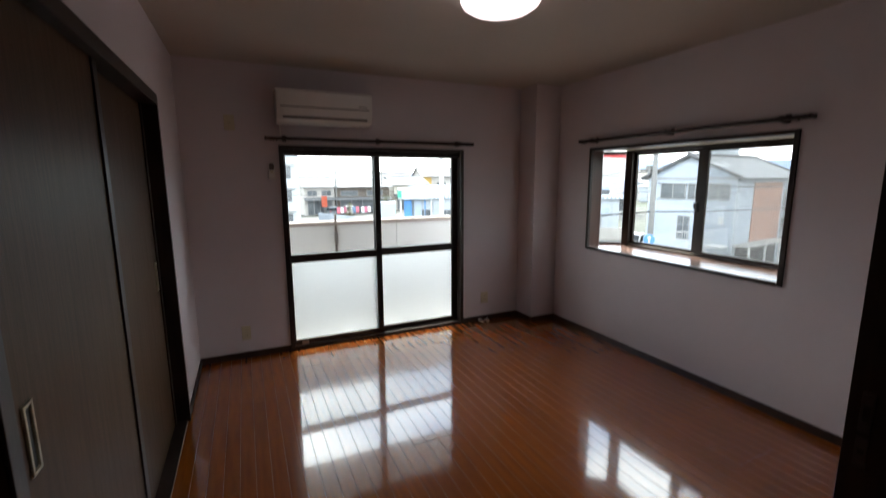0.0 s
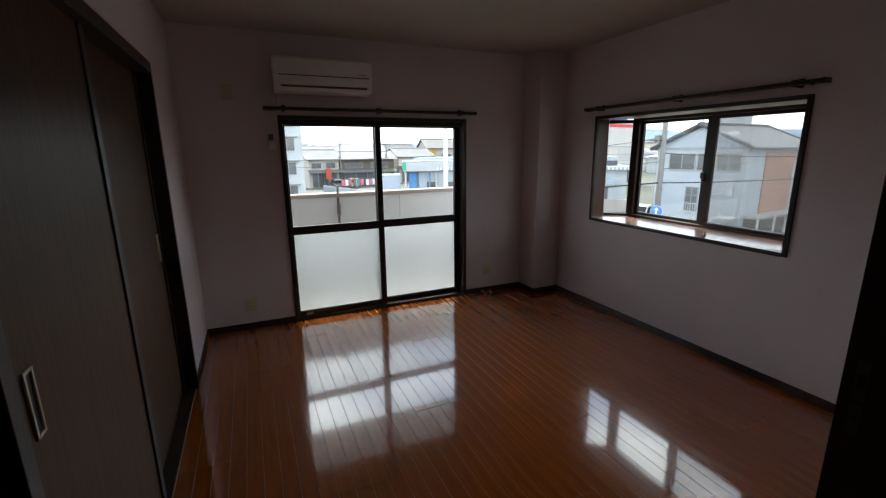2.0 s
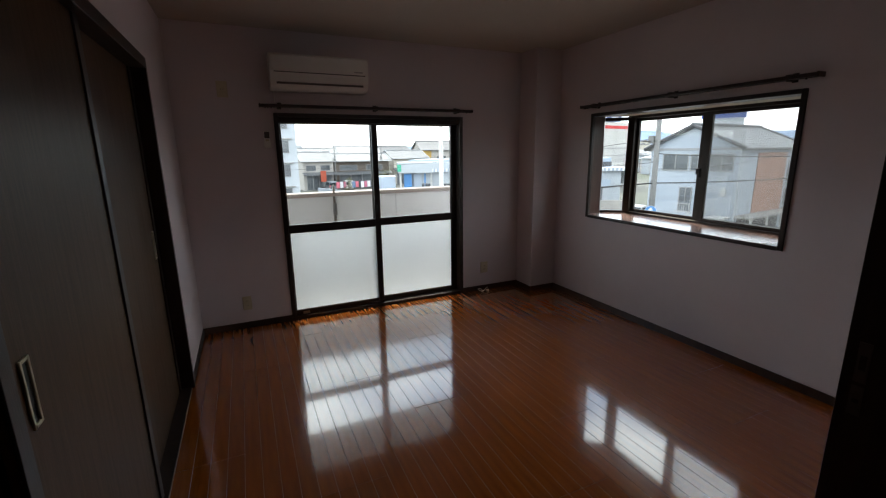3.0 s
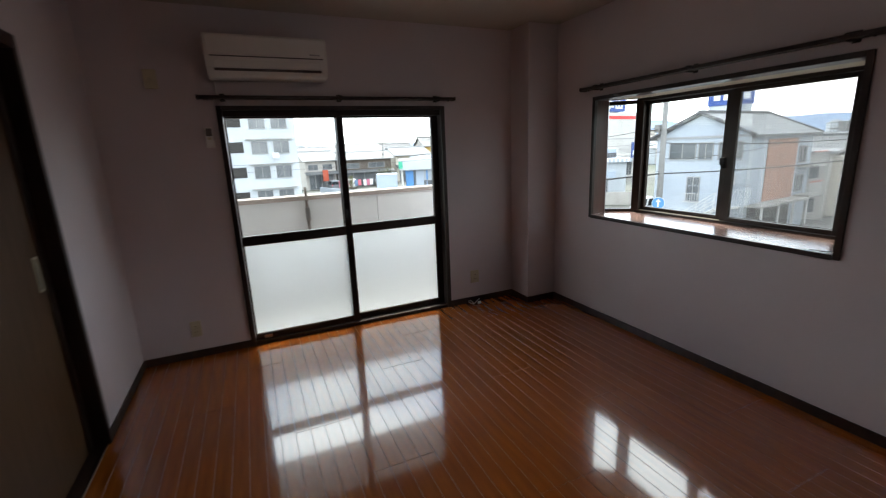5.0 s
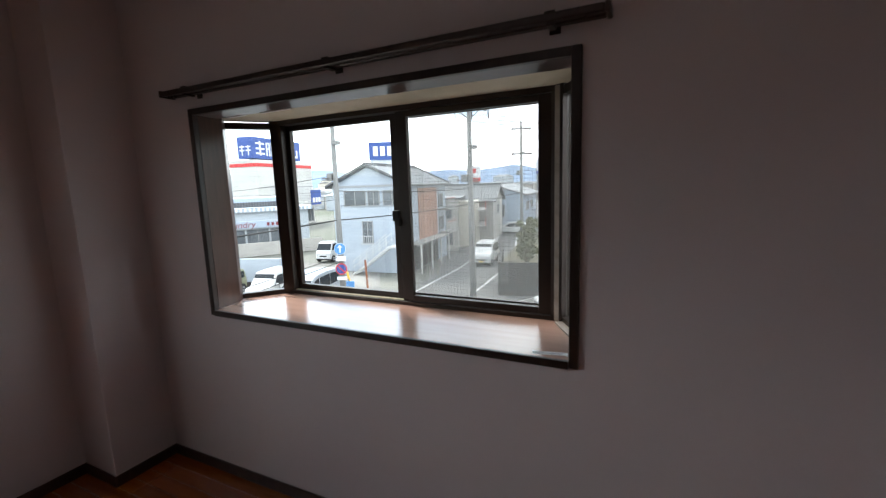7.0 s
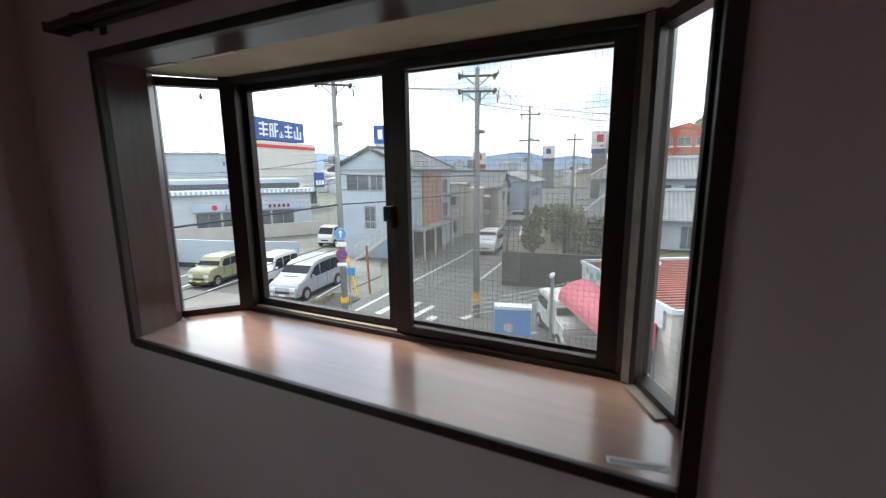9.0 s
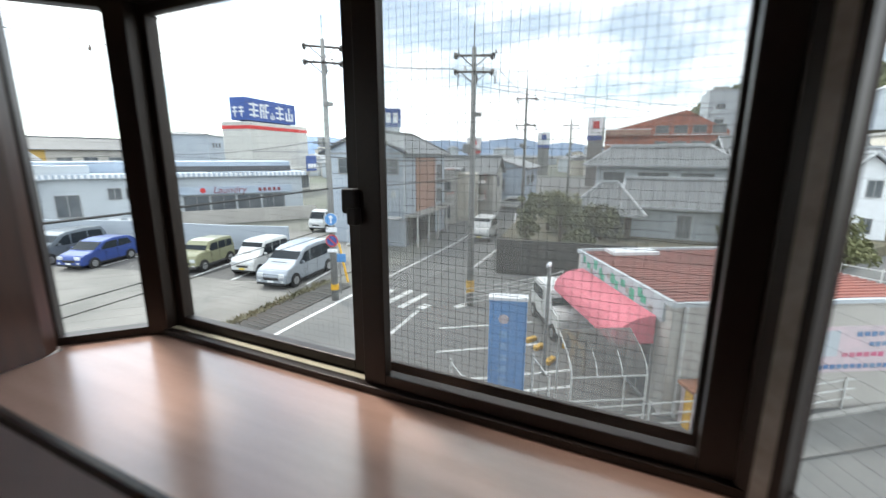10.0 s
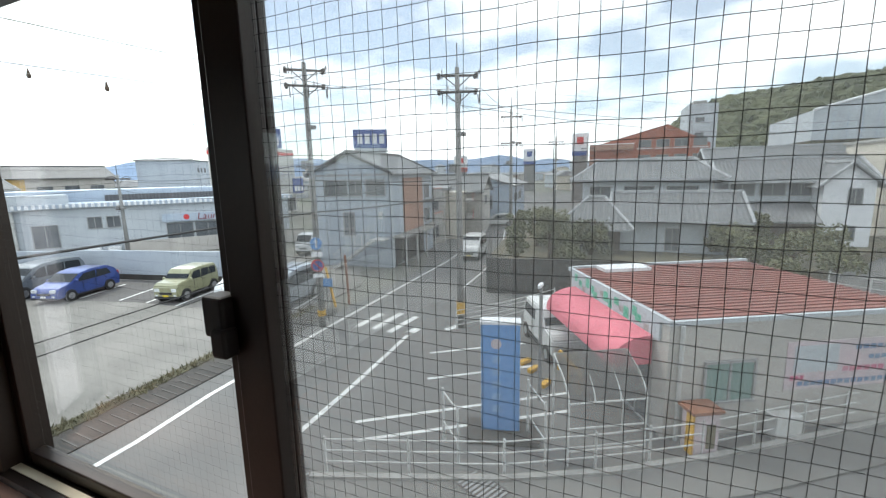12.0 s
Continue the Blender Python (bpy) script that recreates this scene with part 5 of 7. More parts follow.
def house(label, at, turn, L, W, eave, rise, wall, roof, over=0.5, hip=0.0, windows=(), name="house", category="house", z=G, ridge_cap=True, group="", off=0.0, lift=0.0, trim=None):
    """A house: ridge along local x. windows: (side, along, low, width, height)."""
    root = thing(name, label, category, (at[0], at[1], z), turn, group=group)
    bm = box(-L / 2, -W / 2, 0, L / 2, W / 2, eave)
    wl_ = part("wall", bm, wall, root)
    gb = bmesh.new()
    if lift:
        pr = [(x, y, zz) for x in (-L / 2, L / 2) for y, zz in ((-W / 2, eave), (W / 2, eave), (W / 2, eave + lift), (off, eave + rise * 0.97))]
        v = [gb.verts.new(p) for p in pr]
        for f in ((0, 1, 2, 3), (7, 6, 5, 4), (0, 4, 5, 1), (1, 5, 6, 2), (2, 6, 7, 3), (3, 7, 4, 0)):
            gb.faces.new([v[i] for i in f])
        bmesh.ops.recalc_face_normals(gb, faces=gb.faces)
        part("gable", gb, wall, root)
    elif hip == 0:
        for s in (-1, 1):
            x0, x1 = (L / 2 - 0.12, L / 2) if s > 0 else (-L / 2, -L / 2 + 0.12)
            pr = [(x0, -W / 2, eave), (x0, W / 2, eave), (x0, off, eave + rise * 0.97), (x1, -W / 2, eave), (x1, W / 2, eave), (x1, off, eave + rise * 0.97)]
            v = [gb.verts.new(p) for p in pr]
            for f in ((0, 1, 2), (5, 4, 3), (0, 3, 4, 1), (1, 4, 5, 2), (2, 5, 3, 0)):
                gb.faces.new([v[i] for i in f])
        bmesh.ops.recalc_face_normals(gb, faces=gb.faces)
        part("gable", gb, wall, root)
    else:
        gb.free()
    k = rise / (W / 2)
    zo = eave - over * k
    ex, ey, hx = L / 2 + over * (0.8 if hip == 0 else 1), W / 2 + over, L / 2 - hip + (over * 0.8 if hip == 0 else 0)
    bm = bmesh.new()
    th = 0.14
    top = [(-ex, -ey, zo + th), (ex, -ey, zo + th), (ex, ey, zo + lift + th), (-ex, ey, zo + lift + th), (-hx, off, eave + rise + th), (hx, off, eave + rise + th)]
    bot = [(x, y, zz - th) for x, y, zz in top]
    t, b = [bm.verts.new(p) for p in top], [bm.verts.new(p) for p in bot]
    for f in ((0, 1, 5, 4), (2, 3, 4, 5), (1, 2, 5), (3, 0, 4)):
        if hip == 0 and len(f) == 3:
            continue
        bm.faces.new([t[i] for i in f])
        bm.faces.new([b[i] for i in f[::-1]])
    rim = [(0, 1), (1, 5), (5, 2), (2, 3), (3, 4), (4, 0)] if hip == 0 else [(0, 1), (1, 2), (2, 3), (3, 0)]
    for i, j in rim:
        bm.faces.new((b[i], b[j], t[j], t[i]))
    bmesh.ops.recalc_face_normals(bm, faces=bm.faces)
    rf = part("roof", bm, roof, root)
    if ridge_cap:
        rc = bmesh.new()
        add_box(rc, -hx - 0.05, off - 0.13, eave + rise + th - 0.06, hx + 0.05, off + 0.13, eave + rise + th + 0.14, 0.03)
        part("ridge", rc, trim or roof, rf)
        if hip:
            for sx in (-1, 1):
                for sy in (-1, 1):
                    hr = bmesh.new()
                    add_cyl(hr, (sx * ex, sy * ey, zo + th), (sx * hx, 0, eave + rise + th), 0.11, seg=6)
                    part("hip_ridge", hr, trim or roof, rf)
    if trim and hip == 0:
        for sx in (-1, 1):
            for sy in (-1, 1):
                part("verge", cyl((sx * ex, sy * ey, zo + th), (sx * ex, 0, eave + rise + th), 0.11, seg=6), trim, rf)
    if trim:
        part("eave_edge", box(-ex, ey + 0.001, zo + 0.01, ex, ey + 0.05, zo + th - 0.01), trim, rf)
    for side, s, lo, w, h in windows:
        if side == "front":
            add_window(root, wl_, (s, -W / 2), (1, 0), w, h, lo)
        elif side == "back":
            add_window(root, wl_, (s, W / 2), (-1, 0), w, h, lo)
        elif side == "right":
            add_window(root, wl_, (L / 2, s), (0, 1), w, h, lo)
        else:
            add_window(root, wl_, (-L / 2, s), (0, -1), w, h, lo)
    return root


def siding(root, length, z0, z1, x, mat, step=0.46):
    """Horizontal weatherboard laps on a gable front at local x."""
    wall = [o for o in root.children if o.name.startswith("wall")][0]
    z = z0
    while z < z1:
        part("weatherboard", box(x - 0.02, -length / 2, z, x - 0.001, length / 2, z + 0.03), mat, wall)
        z += step


# pale gabled two storey house on the far side of the road, its upper storey on white columns along the road
gh = house("pale gabled house with grey tiled roof and raised upper storey", (33.3, 21.75), 6, 8.6, 6.2, 6.65, 1.4, M["blue_white"], M["tiles"], 0.4, trim=M["tiles_dark"],
           windows=(("left", 1.15, 5.15, 1.8, 1.05), ("left", -0.45, 5.15, 0.9, 1.05), ("left", -2.0, 5.15, 1.4, 1.05), ("left", 0.2, 2.3, 0.8, 1.6), ("front", 2.9, 4.6, 1.0, 1.1), ("front", 2.9, 2.6, 1.0, 1.1)))
siding(gh, 6.1, 2.4, 6.6, -4.3, M["metal_roof"])
part("band", box(-4.36, -3.12, 6.5, -4.301, 3.12, 6.66), M["frame_far"], gh)
part("clad_panel", box(-2.1, -3.16, 2.3, 1.9, -3.101, 6.3), M["terracotta"], gh, "terracotta cladding panel")
part("corner_board", box(-4.34, -3.15, 0.0, -4.0, -3.101, 6.5), M["white_wall"], gh)
for z_ in (2.25, 4.3):
    bal = part("balcony", box(2.2, -4.1, z_, 4.2, -3.17, z_ + 0.14), M["concrete"], gh)
    for i in range(8):
        part("baluster", box(2.25 + i * 0.26, -4.08, z_ + 0.14, 2.29 + i * 0.26, -4.04, z_ + 1.0), M["white_pipe"], bal)
    part("top_rail", box(2.2, -4.1, z_ + 1.0, 4.2, -4.02, z_ + 1.06), M["orange_red"], bal)
part("deck", box(-4.3, -4.2, 2.15, 2.1, -3.165, 2.28), M["concrete"], gh)
for x in (-4.15, -2.0, 0.0, 2.0):
    part("column", cyl((x, -4.1, 0), (x, -4.1, 2.15), 0.07, seg=10), M["white_pipe"], gh)
# the wall is solid here; a dark sheet paints the shade behind the columns
part("bay_shade_panel", box(-3.8, -3.13, 0.05, 1.9, -3.102, 2.1), M["black_and_shade"], gh, "flat dark panel painted as shade of an open ground floor")
part("meter_box", box(-4.46, -2.5, 3.5, -4.331, -2.2, 4.0, 0.02), M["white_pipe"], gh)
rail = part("window_rail", box(-4.62, -0.35, 2.2, -4.58, 0.75, 2.24), M["white_pipe"], gh)
part("window_rail", box(-4.62, -0.35, 2.8, -4.58, 0.75, 2.84), M["white_pipe"], gh)
for i in range(7):
    part("rail_bar", cyl((-4.6, -0.3 + i * 0.165, 2.22), (-4.6, -0.3 + i * 0.165, 2.82), 0.015, seg=6), M["white_pipe"], rail)
for y in (-0.32, 0.72):
    part("rail_bracket", box(-4.6, y - 0.02, 2.21, -4.29, y + 0.02, 2.25), M["white_pipe"], rail)
stair = part("outside_stair", box(-5.6, -3.0, 2.1, -4.42, -2.0, 2.2), M["white_pipe"], gh, "white steel outside stair")
for i in range(11):
    part("tread", box(-5.6, -2.0 + i * 0.26, 1.92 - i * 0.18, -4.7, -1.76 + i * 0.26, 1.97 - i * 0.18), M["white_pipe"], stair)
for x in (-5.6, -4.7):
    part("stringer", cyl((x, -2.0, 2.1), (x, 0.9, 0.05), 0.05, seg=6), M["white_pipe"], stair)
    for dz in (0.5, 0.95):
        part("stair_rail", cyl((x, -2.0, 2.15 + dz), (x, 0.9, 0.1 + dz), 0.025, seg=6), M["white_pipe"], stair)
    for i in range(6):
        part("stair_post", cyl((x, -2.0 + i * 0.56, 2.1 - i * 0.395), (x, -2.0 + i * 0.56, 3.1 - i * 0.395), 0.018, seg=6), M["white_pipe"], stair)
tb = thing("apartment_house", "grey and cream apartment house behind the gabled house", "apartment house", (43.5, 23.0, G), 20)
w_ = part("wall", box(-4.0, -2.6, 0, 5, 4, 5.0), M["grey_wall"], tb)
part("wall", box(-1.5, -4.6, 0, 5, -2.61, 4.7), M["cream_wall"], tb)
part("roof", box(-4.3, -3.0, 5.001, 5.3, 4.3, 5.2), M["tiles_light"], tb)
for zb_ in (2.1, 3.7):
    bal = part("balcony", box(-2.8, -5.4, zb_, 4.5, -4.61, zb_ + 0.16), M["concrete"], tb)
    for i in range(16):
        part("baluster", box(-2.75 + i * 0.46, -5.38, zb_ + 0.16, -2.70 + i * 0.46, -5.33, zb_ + 1.05), M["sign_red"] if i % 5 == 0 else M["frame_far"], bal)
for i, z_ in enumerate((0.6, 3.2)):
    for y_ in (-1.5, 0.6, 2.6):
        add_window(tb, w_, (-4.0, y_), (0, -1), 1.1, 1.1, z_)
house("grey house with tiled roof further down the road", (50.5, 22.5), 100, 8, 7, 4.6, 1.6, M["grey_wall"], M["tiles"], windows=(("front", -1.5, 3.0, 1.6, 1.0), ("front", 2, 3.0, 1.4, 1.0), ("left", 0, 3, 1.4, 1)))
house("long pale workshop with light sheet roof", (64, 22), 8, 16, 8, 4.9, 1.3, M["metal_roof"], M["tiles_light"], windows=(("front", -4, 2.8, 3, 1.0), ("front", 1, 2.8, 3, 1.0), ("left", 0, 2, 3, 1.6)))


# big store with a blue sign on the roof
def store():
    root = thing("clothing_store", "large white store with red band and blue roof sign", "store", (52.4, 59.4, G), 10)
    body = part("wall", box(0, 0, 0, 15.5, 5.2, 10.4), M["store_white"], root)
    part("joint_band", box(-0.05, -0.05, 6.9, 15.55, -0.001, 7.05), M["frame_far"], body)
    part("red_band", box(-0.06, -0.06, 10.401, 15.56, 5.26, 10.95), M["sign_red"], root)
    part("parapet", box(-0.04, -0.04, 10.951, 15.54, 5.24, 11.5), M["store_white"], root)
    sg = part("roof_sign", box(-0.3, 0.3, 11.7, 12.6, 3.1, 15.1), M["sign_blue"], root, "blue sign box with white strokes")
    for i in range(4):
        part("sign_leg", box(0.4 + i * 3.6, 1.0, 11.501, 0.7 + i * 3.6, 1.3, 11.7), M["pole"], root)

    # plain strokes in place of lettering
    def glyph(x, s, z, kind):
        shapes = (((0.0, 0.42, 0.9, 0.54), (0.0, 0.78, 0.9, 0.9), (0.0, 0.08, 0.9, 0.2), (0.38, 0.0, 0.52, 1.0)),
                  ((0.0, 0.0, 0.13, 0.95), (0.3, 0.0, 0.43, 0.95), (0.0, 0.83, 0.43, 0.95), (0.0, 0.45, 0.43, 0.56), (0.55, 0.0, 0.68, 1.0), (0.55, 0.86, 0.95, 1.0), (0.55, 0.4, 0.95, 0.52)),
                  ((0.0, 0.0, 0.15, 0.6), (0.75, 0.0, 0.9, 0.6), (0.0, 0.0, 0.9, 0.15), (0.38, 0.0, 0.53, 0.95)))[kind]
        for a, b, c, d in shapes:
            part("stroke", box(x + a * s, 0.22, z + b * s, x + c * s, 0.299, z + d * s), M["sign_white"], sg)
    for x, s, z, kd in ((0.5, 2.3, 12.2, 0), (3.0, 2.3, 12.2, 1), (5.5, 1.1, 12.2, 2), (7.0, 2.3, 12.2, 0), (9.6, 2.3, 12.2, 2)):
        glyph(x, s, z, kd)
    for j in range(2):
        for a, b, c, d in ((0.0, 0.42, 0.9, 0.55), (0.0, 0.78, 0.9, 0.9), (0.38, 0.0, 0.52, 1.0)):
            part("stroke", box(-0.38, 0.6 + j * 1.2 + a, 12.2 + b * 1.6, -0.301, 0.6 + j * 1.2 + c, 12.2 + d * 1.6), M["sign_white"], sg)
    part("canopy", box(6.0, -2.2, 3.3, 15.5, -0.001, 4.3), M["store_white"], root)
    sm = part("door_sign", box(11.2, -2.36, 3.6, 14.4, -2.201, 6.3), M["sign_blue"], root, "small blue sign over the entrance")
    for i in range(3):
        part("stroke", box(11.5 + i * 0.95, -2.42, 4.0, 12.2 + i * 0.95, -2.361, 4.9), M["sign_white"], sm)
    for i in range(4):
        add_window(root, body, (2.0 + i * 3.9, 0), (1, 0), 2.6, 2.3, 0.4, bars=2)
    add_window(root, body, (0, 2.5), (0, -1), 2.0, 2.0, 1.2, bars=1)


store()


def pylon_far(label, at, turn, w, h0, h1, mat, mark):
    root = thing("pylon_sign", label, "sign", (at[0], at[1], G), turn)
    part("leg", box(-0.2, -w / 2 + 0.2, 0, 0.2, w / 2 - 0.2, h0), M["pole"], root)
    b = part("board", box(-0.3, -w / 2, h0, 0.3, w / 2, h1), M["sign_white"], root)
    part("lower_board", box(-0.31, -w / 2, h0 - 1.0, 0.31, w / 2, h0 - 0.05), mat, root)
    part("mark", box(-0.36, -w * 0.2, h0 + (h1 - h0) * 0.38, -0.301, w * 0.2, h1 - (h1 - h0) * 0.2), mark, b)


pylon_far("white roadside pylon sign with red mark", (103, 14.3), 8, 3.4, 10.7, 14.4, M["sign_blue"], M["sign_red"])
pylon_far("blue and white roadside pylon sign", (150, 36), 12, 4, 10, 14, M["sign_blue"], M["sign_blue"])
pylon_far("red and white roadside sign", (110, 45), 20, 3.6, 8, 11, M["sign_red"], M["sign_red"])
# second blue sign standing behind the gabled house
s2 = thing("pylon_sign", "blue sign board over white and red panel", "sign", (66.2, 43.8, G), 33)
part("tower", box(-0.6, -2.6, 0, 0.6, 2.6, 9.2), M["white_wall"], s2)
part("red_band", box(-0.62, -2.62, 9.21, 0.62, 2.62, 9.7), M["sign_red"], s2)
part("tower_top", box(-0.6, -2.6, 9.71, 0.6, 2.6, 11.0), M["white_wall"], s2)
bb2 = part("board", box(-0.7, -2.8, 11.01, 0.7, 2.8, 14.0), M["sign_blue"], s2)
for i in range(4):
    part("stroke", box(-0.76, -2.3 + i * 1.2, 11.7, -0.701, -1.5 + i * 1.2, 13.3), M["sign_white"], bb2)


# white walled coin laundry and its neighbour
def laundry():
    root = thing("laundry_building", "low white laundry building with long pale metal roof", "shop", (30.2, 41.3, G), -35.5)
    w = part("wall", box(-15, 0, 0, 9.5, 9, 4.4), M["white_wall"], root)
    part("roof", box(-15.4, -0.5, 4.401, 9.9, 9.4, 4.75), M["metal_roof"], root)
    part("upper_roof", prism([(-15.4, 3.5), (9.0, 3.5), (9.0, 12), (-15.4, 12)], 4.76, 5.75), M["metal_roof"], root)
    # dark strip standing in for the shadow between the two roofs
    part("roof_shadow_gap", box(-6, 3.2, 4.76, 9.0, 3.49, 5.3), M["tiles_dark"], root)
    rr = bmesh.new()
    for i in range(60):
        add_box(rr, -15.3 + i * 0.42, -0.56, 4.42, -15.1 + i * 0.42, -0.501, 4.76)
    part("roof_ribs", rr, M["sign_white"], root)
    sg = part("sign_band", box(-1.6, -0.35, 2.75, 8.4, -0.001, 3.45), M["metal_roof"], root, "pale blue sign band")
    tx = bpy.data.curves.new("lettering", "FONT")
    tx.body, tx.size, tx.extrude, tx.align_x, tx.shear = "Laundry", 0.9, 0.02, "CENTER", 0.2
    tx.materials.append(M["maroon"])
    lo = new("lettering", tx)
    lo.parent = sg
    lo.matrix_basis = pose(2.6, -0.36, 2.83, 90, 0, 0)
    for i in range(5):
        part("letter_bar", box(5.2 + i * 0.45, -0.40, 2.92, 5.45 + i * 0.45, -0.351, 3.25), M["maroon"], sg)
    part("red_mark", cyl((0.3, -0.40, 3.12), (0.3, -0.351, 3.12), 0.25), M["sign_red"], sg)
    for i in range(4):
        add_window(root, w, (-0.3 + i * 2.3, 0), (1, 0), 2.05, 1.7, 0.85)
    for s, lo_, ww, hh in ((-12.5, 1.2, 1.6, 1.8), (-9.8, 1.2, 1.6, 1.8), (-6.5, 2.6, 0.9, 0.9), (-5.2, 2.6, 0.9, 0.9)):
        add_window(root, w, (s, 0), (1, 0), ww, hh, lo_)
    part("counter_wall", box(-4.5, -1.6, 0, 10.5, -1.4, 1.35), M["grey_wall"], root)
    part("cooler", box(-5.8, -0.8, 0, -4.9, -0.05, 0.9, 0.03), M["sign_white"], root)
    part("cooler", box(-7.2, -0.8, 0, -6.3, -0.05, 0.9, 0.03), M["sign_white"], root)


laundry()
# long white wall behind the parked cars, standing on a dark footing
lw = bmesh.new()
wl_pts = [(10, 64), (15.2, 48), (20.43, 34.9), (21.9, 28.2), (23.5, 23.4)]
add_strip(lw, wl_pts, 0.18, G + 0.35, G + 1.95)
structure("wall_lot", lw, M["blue_white"], "long white wall behind the car park")
lf = bmesh.new()
add_strip(lf, wl_pts, 0.34, G + 0.013, G + 0.35)
structure("wall_lot_footing", lf, M["ditch"], "dark footing of the car park wall")
house("grey-blue block with small windows behind the laundry", (59.0, 83.0), 38, 12, 9, 9.9, 0.4, M["blue_white"], M["tiles_light"], 0.2, hip=3.0,
      windows=(("front", -3, 7.8, 0.9, 0.8), ("front", -1, 7.8, 0.9, 0.8), ("front", 1.2, 7.8, 0.9, 0.8), ("front", -2, 4.6, 0.9, 0.8), ("front", 1, 4.6, 0.9, 0.8)), name="office_block", category="building")
dk = house("long building with dark roof and ochre end wall", (49.0, 104.0), -6, 16, 9, 7.4, 2.0, M["grey_wall"], M["tiles_dark"], 0.6,
      windows=(("front", -3, 4.6, 2.2, 1.2), ("front", 1, 4.6, 2.2, 1.2), ("front", 5, 4.6, 2.2, 1.2)))
part("end_wall", box(-8.06, -4.56, 0, -5.6, -4.501, 7.2), M["ochre"], dk, "ochre painted wall section")


# ---- the shop across the street ----
def shop():
    # local x runs along the front wall from the near corner, local y away from the street
    root = thing("corner_shop", "low pale shop with rust red ribbed roof and pink awning", "shop", (14.43, 1.79, G), 30.0)
    D, Wd, h = 5.9, 6.9, 2.92          # depth along front, width along street side
    w = part("wall", box(0, -Wd, 0, D, 0, h), M["grey_wall"], root)
    cp = bmesh.new()
    add_box(cp, -0.06, -0.06, h + 0.001, D + 0.06, 0.06, h + 0.13)
    add_box(cp, -0.06, -Wd - 0.06, h + 0.001, 0.04, -0.061, h + 0.11)
    add_box(cp, D - 0.08, -Wd - 0.06, h + 0.001, D + 0.06, -0.061, h + 0.16)
    part("parapet", cp, M["white_wall"], root)
    rf = part("roof", box(0.09, -Wd, h + 0.001, D - 0.09, -0.12, h + 0.05), M["red_roof"], root, "rust red ribbed sheet roof")
    i = 0
    while 0.2 + i * 0.24 < D - 0.15:
        x = 0.2 + i * 0.24
        part("rib", box(x, -Wd + 0.02, h + 0.05, x + 0.07, -0.14, h + 0.085), M["red_roof"], rf)
        i += 1
    # front fascia with green marks
    for k in range(15):
        a = 0.75 + k * 0.31 + 0.05 * math.sin(k * 2.3)
        z0 = h - 0.42 + 0.10 * (k % 3)
        part("fascia_mark", box(a, 0.0605, z0, a + 0.20 + 0.06 * (k % 2), 0.070, z0 + 0.16 + 0.05 * (k % 4)), M["sign_green"] if k % 4 else M["concrete"], root, "green lettering bar" if k % 4 else "")
    part("fascia", box(0.3, 0.001, h - 0.5, D - 0.3, 0.06, h + 0.0), M["white_wall"], root)
    # awning: curved cloth
    aw = bmesh.new()
    n = 7
    a0, a1 = 0.55, 5.3
    prof = [(0.062, 2.48)] + [(0.062 + 1.05 * math.sin(math.pi / 2 * i / n), 1.72 + 0.76 * math.cos(math.pi / 2 * i / n) ** 0.8) for i in range(1, n + 1)]
    L = [aw.verts.new((a0, y, z)) for y, z in prof]
    R = [aw.verts.new((a1, y, z)) for y, z in prof]
    for i in range(len(prof) - 1):
        aw.faces.new((L[i], L[i + 1], R[i + 1], R[i]))
    lb, rb = aw.verts.new((a0, 0.062, 1.72)), aw.verts.new((a1, 0.062, 1.72))
    aw.faces.new(L + [lb])
    aw.faces.new([rb] + R[::-1])
    aw.faces.new((L[-1], lb, rb, R[-1]))
    bmesh.ops.recalc_face_normals(aw, faces=aw.faces)
    part("awning", aw, M["pink"], root, "bright pink curved cloth awning")
    for a in (1.2, 2.6, 4.0):
        add_window(root, w, (a, 0), (-1, 0), 1.1, 1.9, 0.1)
    # street side: window, posters
    add_window(root, w, (0, -1.62), (0, -1), 1.25, 0.98, 0.92, mat=M["green_glass"], frame="frame_far")
    ps = part("banner", box(-0.02, -6.2, 1.05, -0.001, -3.1, 2.3), M["poster"], root, "faded poster with pale print")
    part("banner_patch", box(-0.03, -4.5, 1.5, -0.0205, -3.3, 2.2), M["white_wall"], ps)
    for z, a, b, m in ((2.02, -5.9, -4.9, "faded_blue"), (1.74, -6.0, -5.3, "faded_blue"), (1.46, -5.8, -4.6, "faded_pink"), (1.14, -6.0, -3.4, "faded_blue"), (1.30, -3.6, -3.2, "faded_pink")):
        n = max(3, round((b - a) / 0.19))
        for q in range(n):
            u = a + (b - a) * q / n
            part("print_bar", box(-0.034, u, z + 0.015 * (q % 2), -0.0305, u + (b - a) / n * 0.78, z + 0.13), M[m], ps)
    part("drain_pipe", cyl((-0.06, -0.3, 0), (-0.06, -0.3, h), 0.05), M["white_pipe"], root)
    part("roof_hatch", box(5.0, -2.6, h + 0.086, 5.75, -0.9, h + 0.20), M["sign_white"], root)
    part("cooler", box(-0.45, -3.3, 0, -0.1, -2.6, 0.6, 0.03), M["white_pipe"], root)


shop()


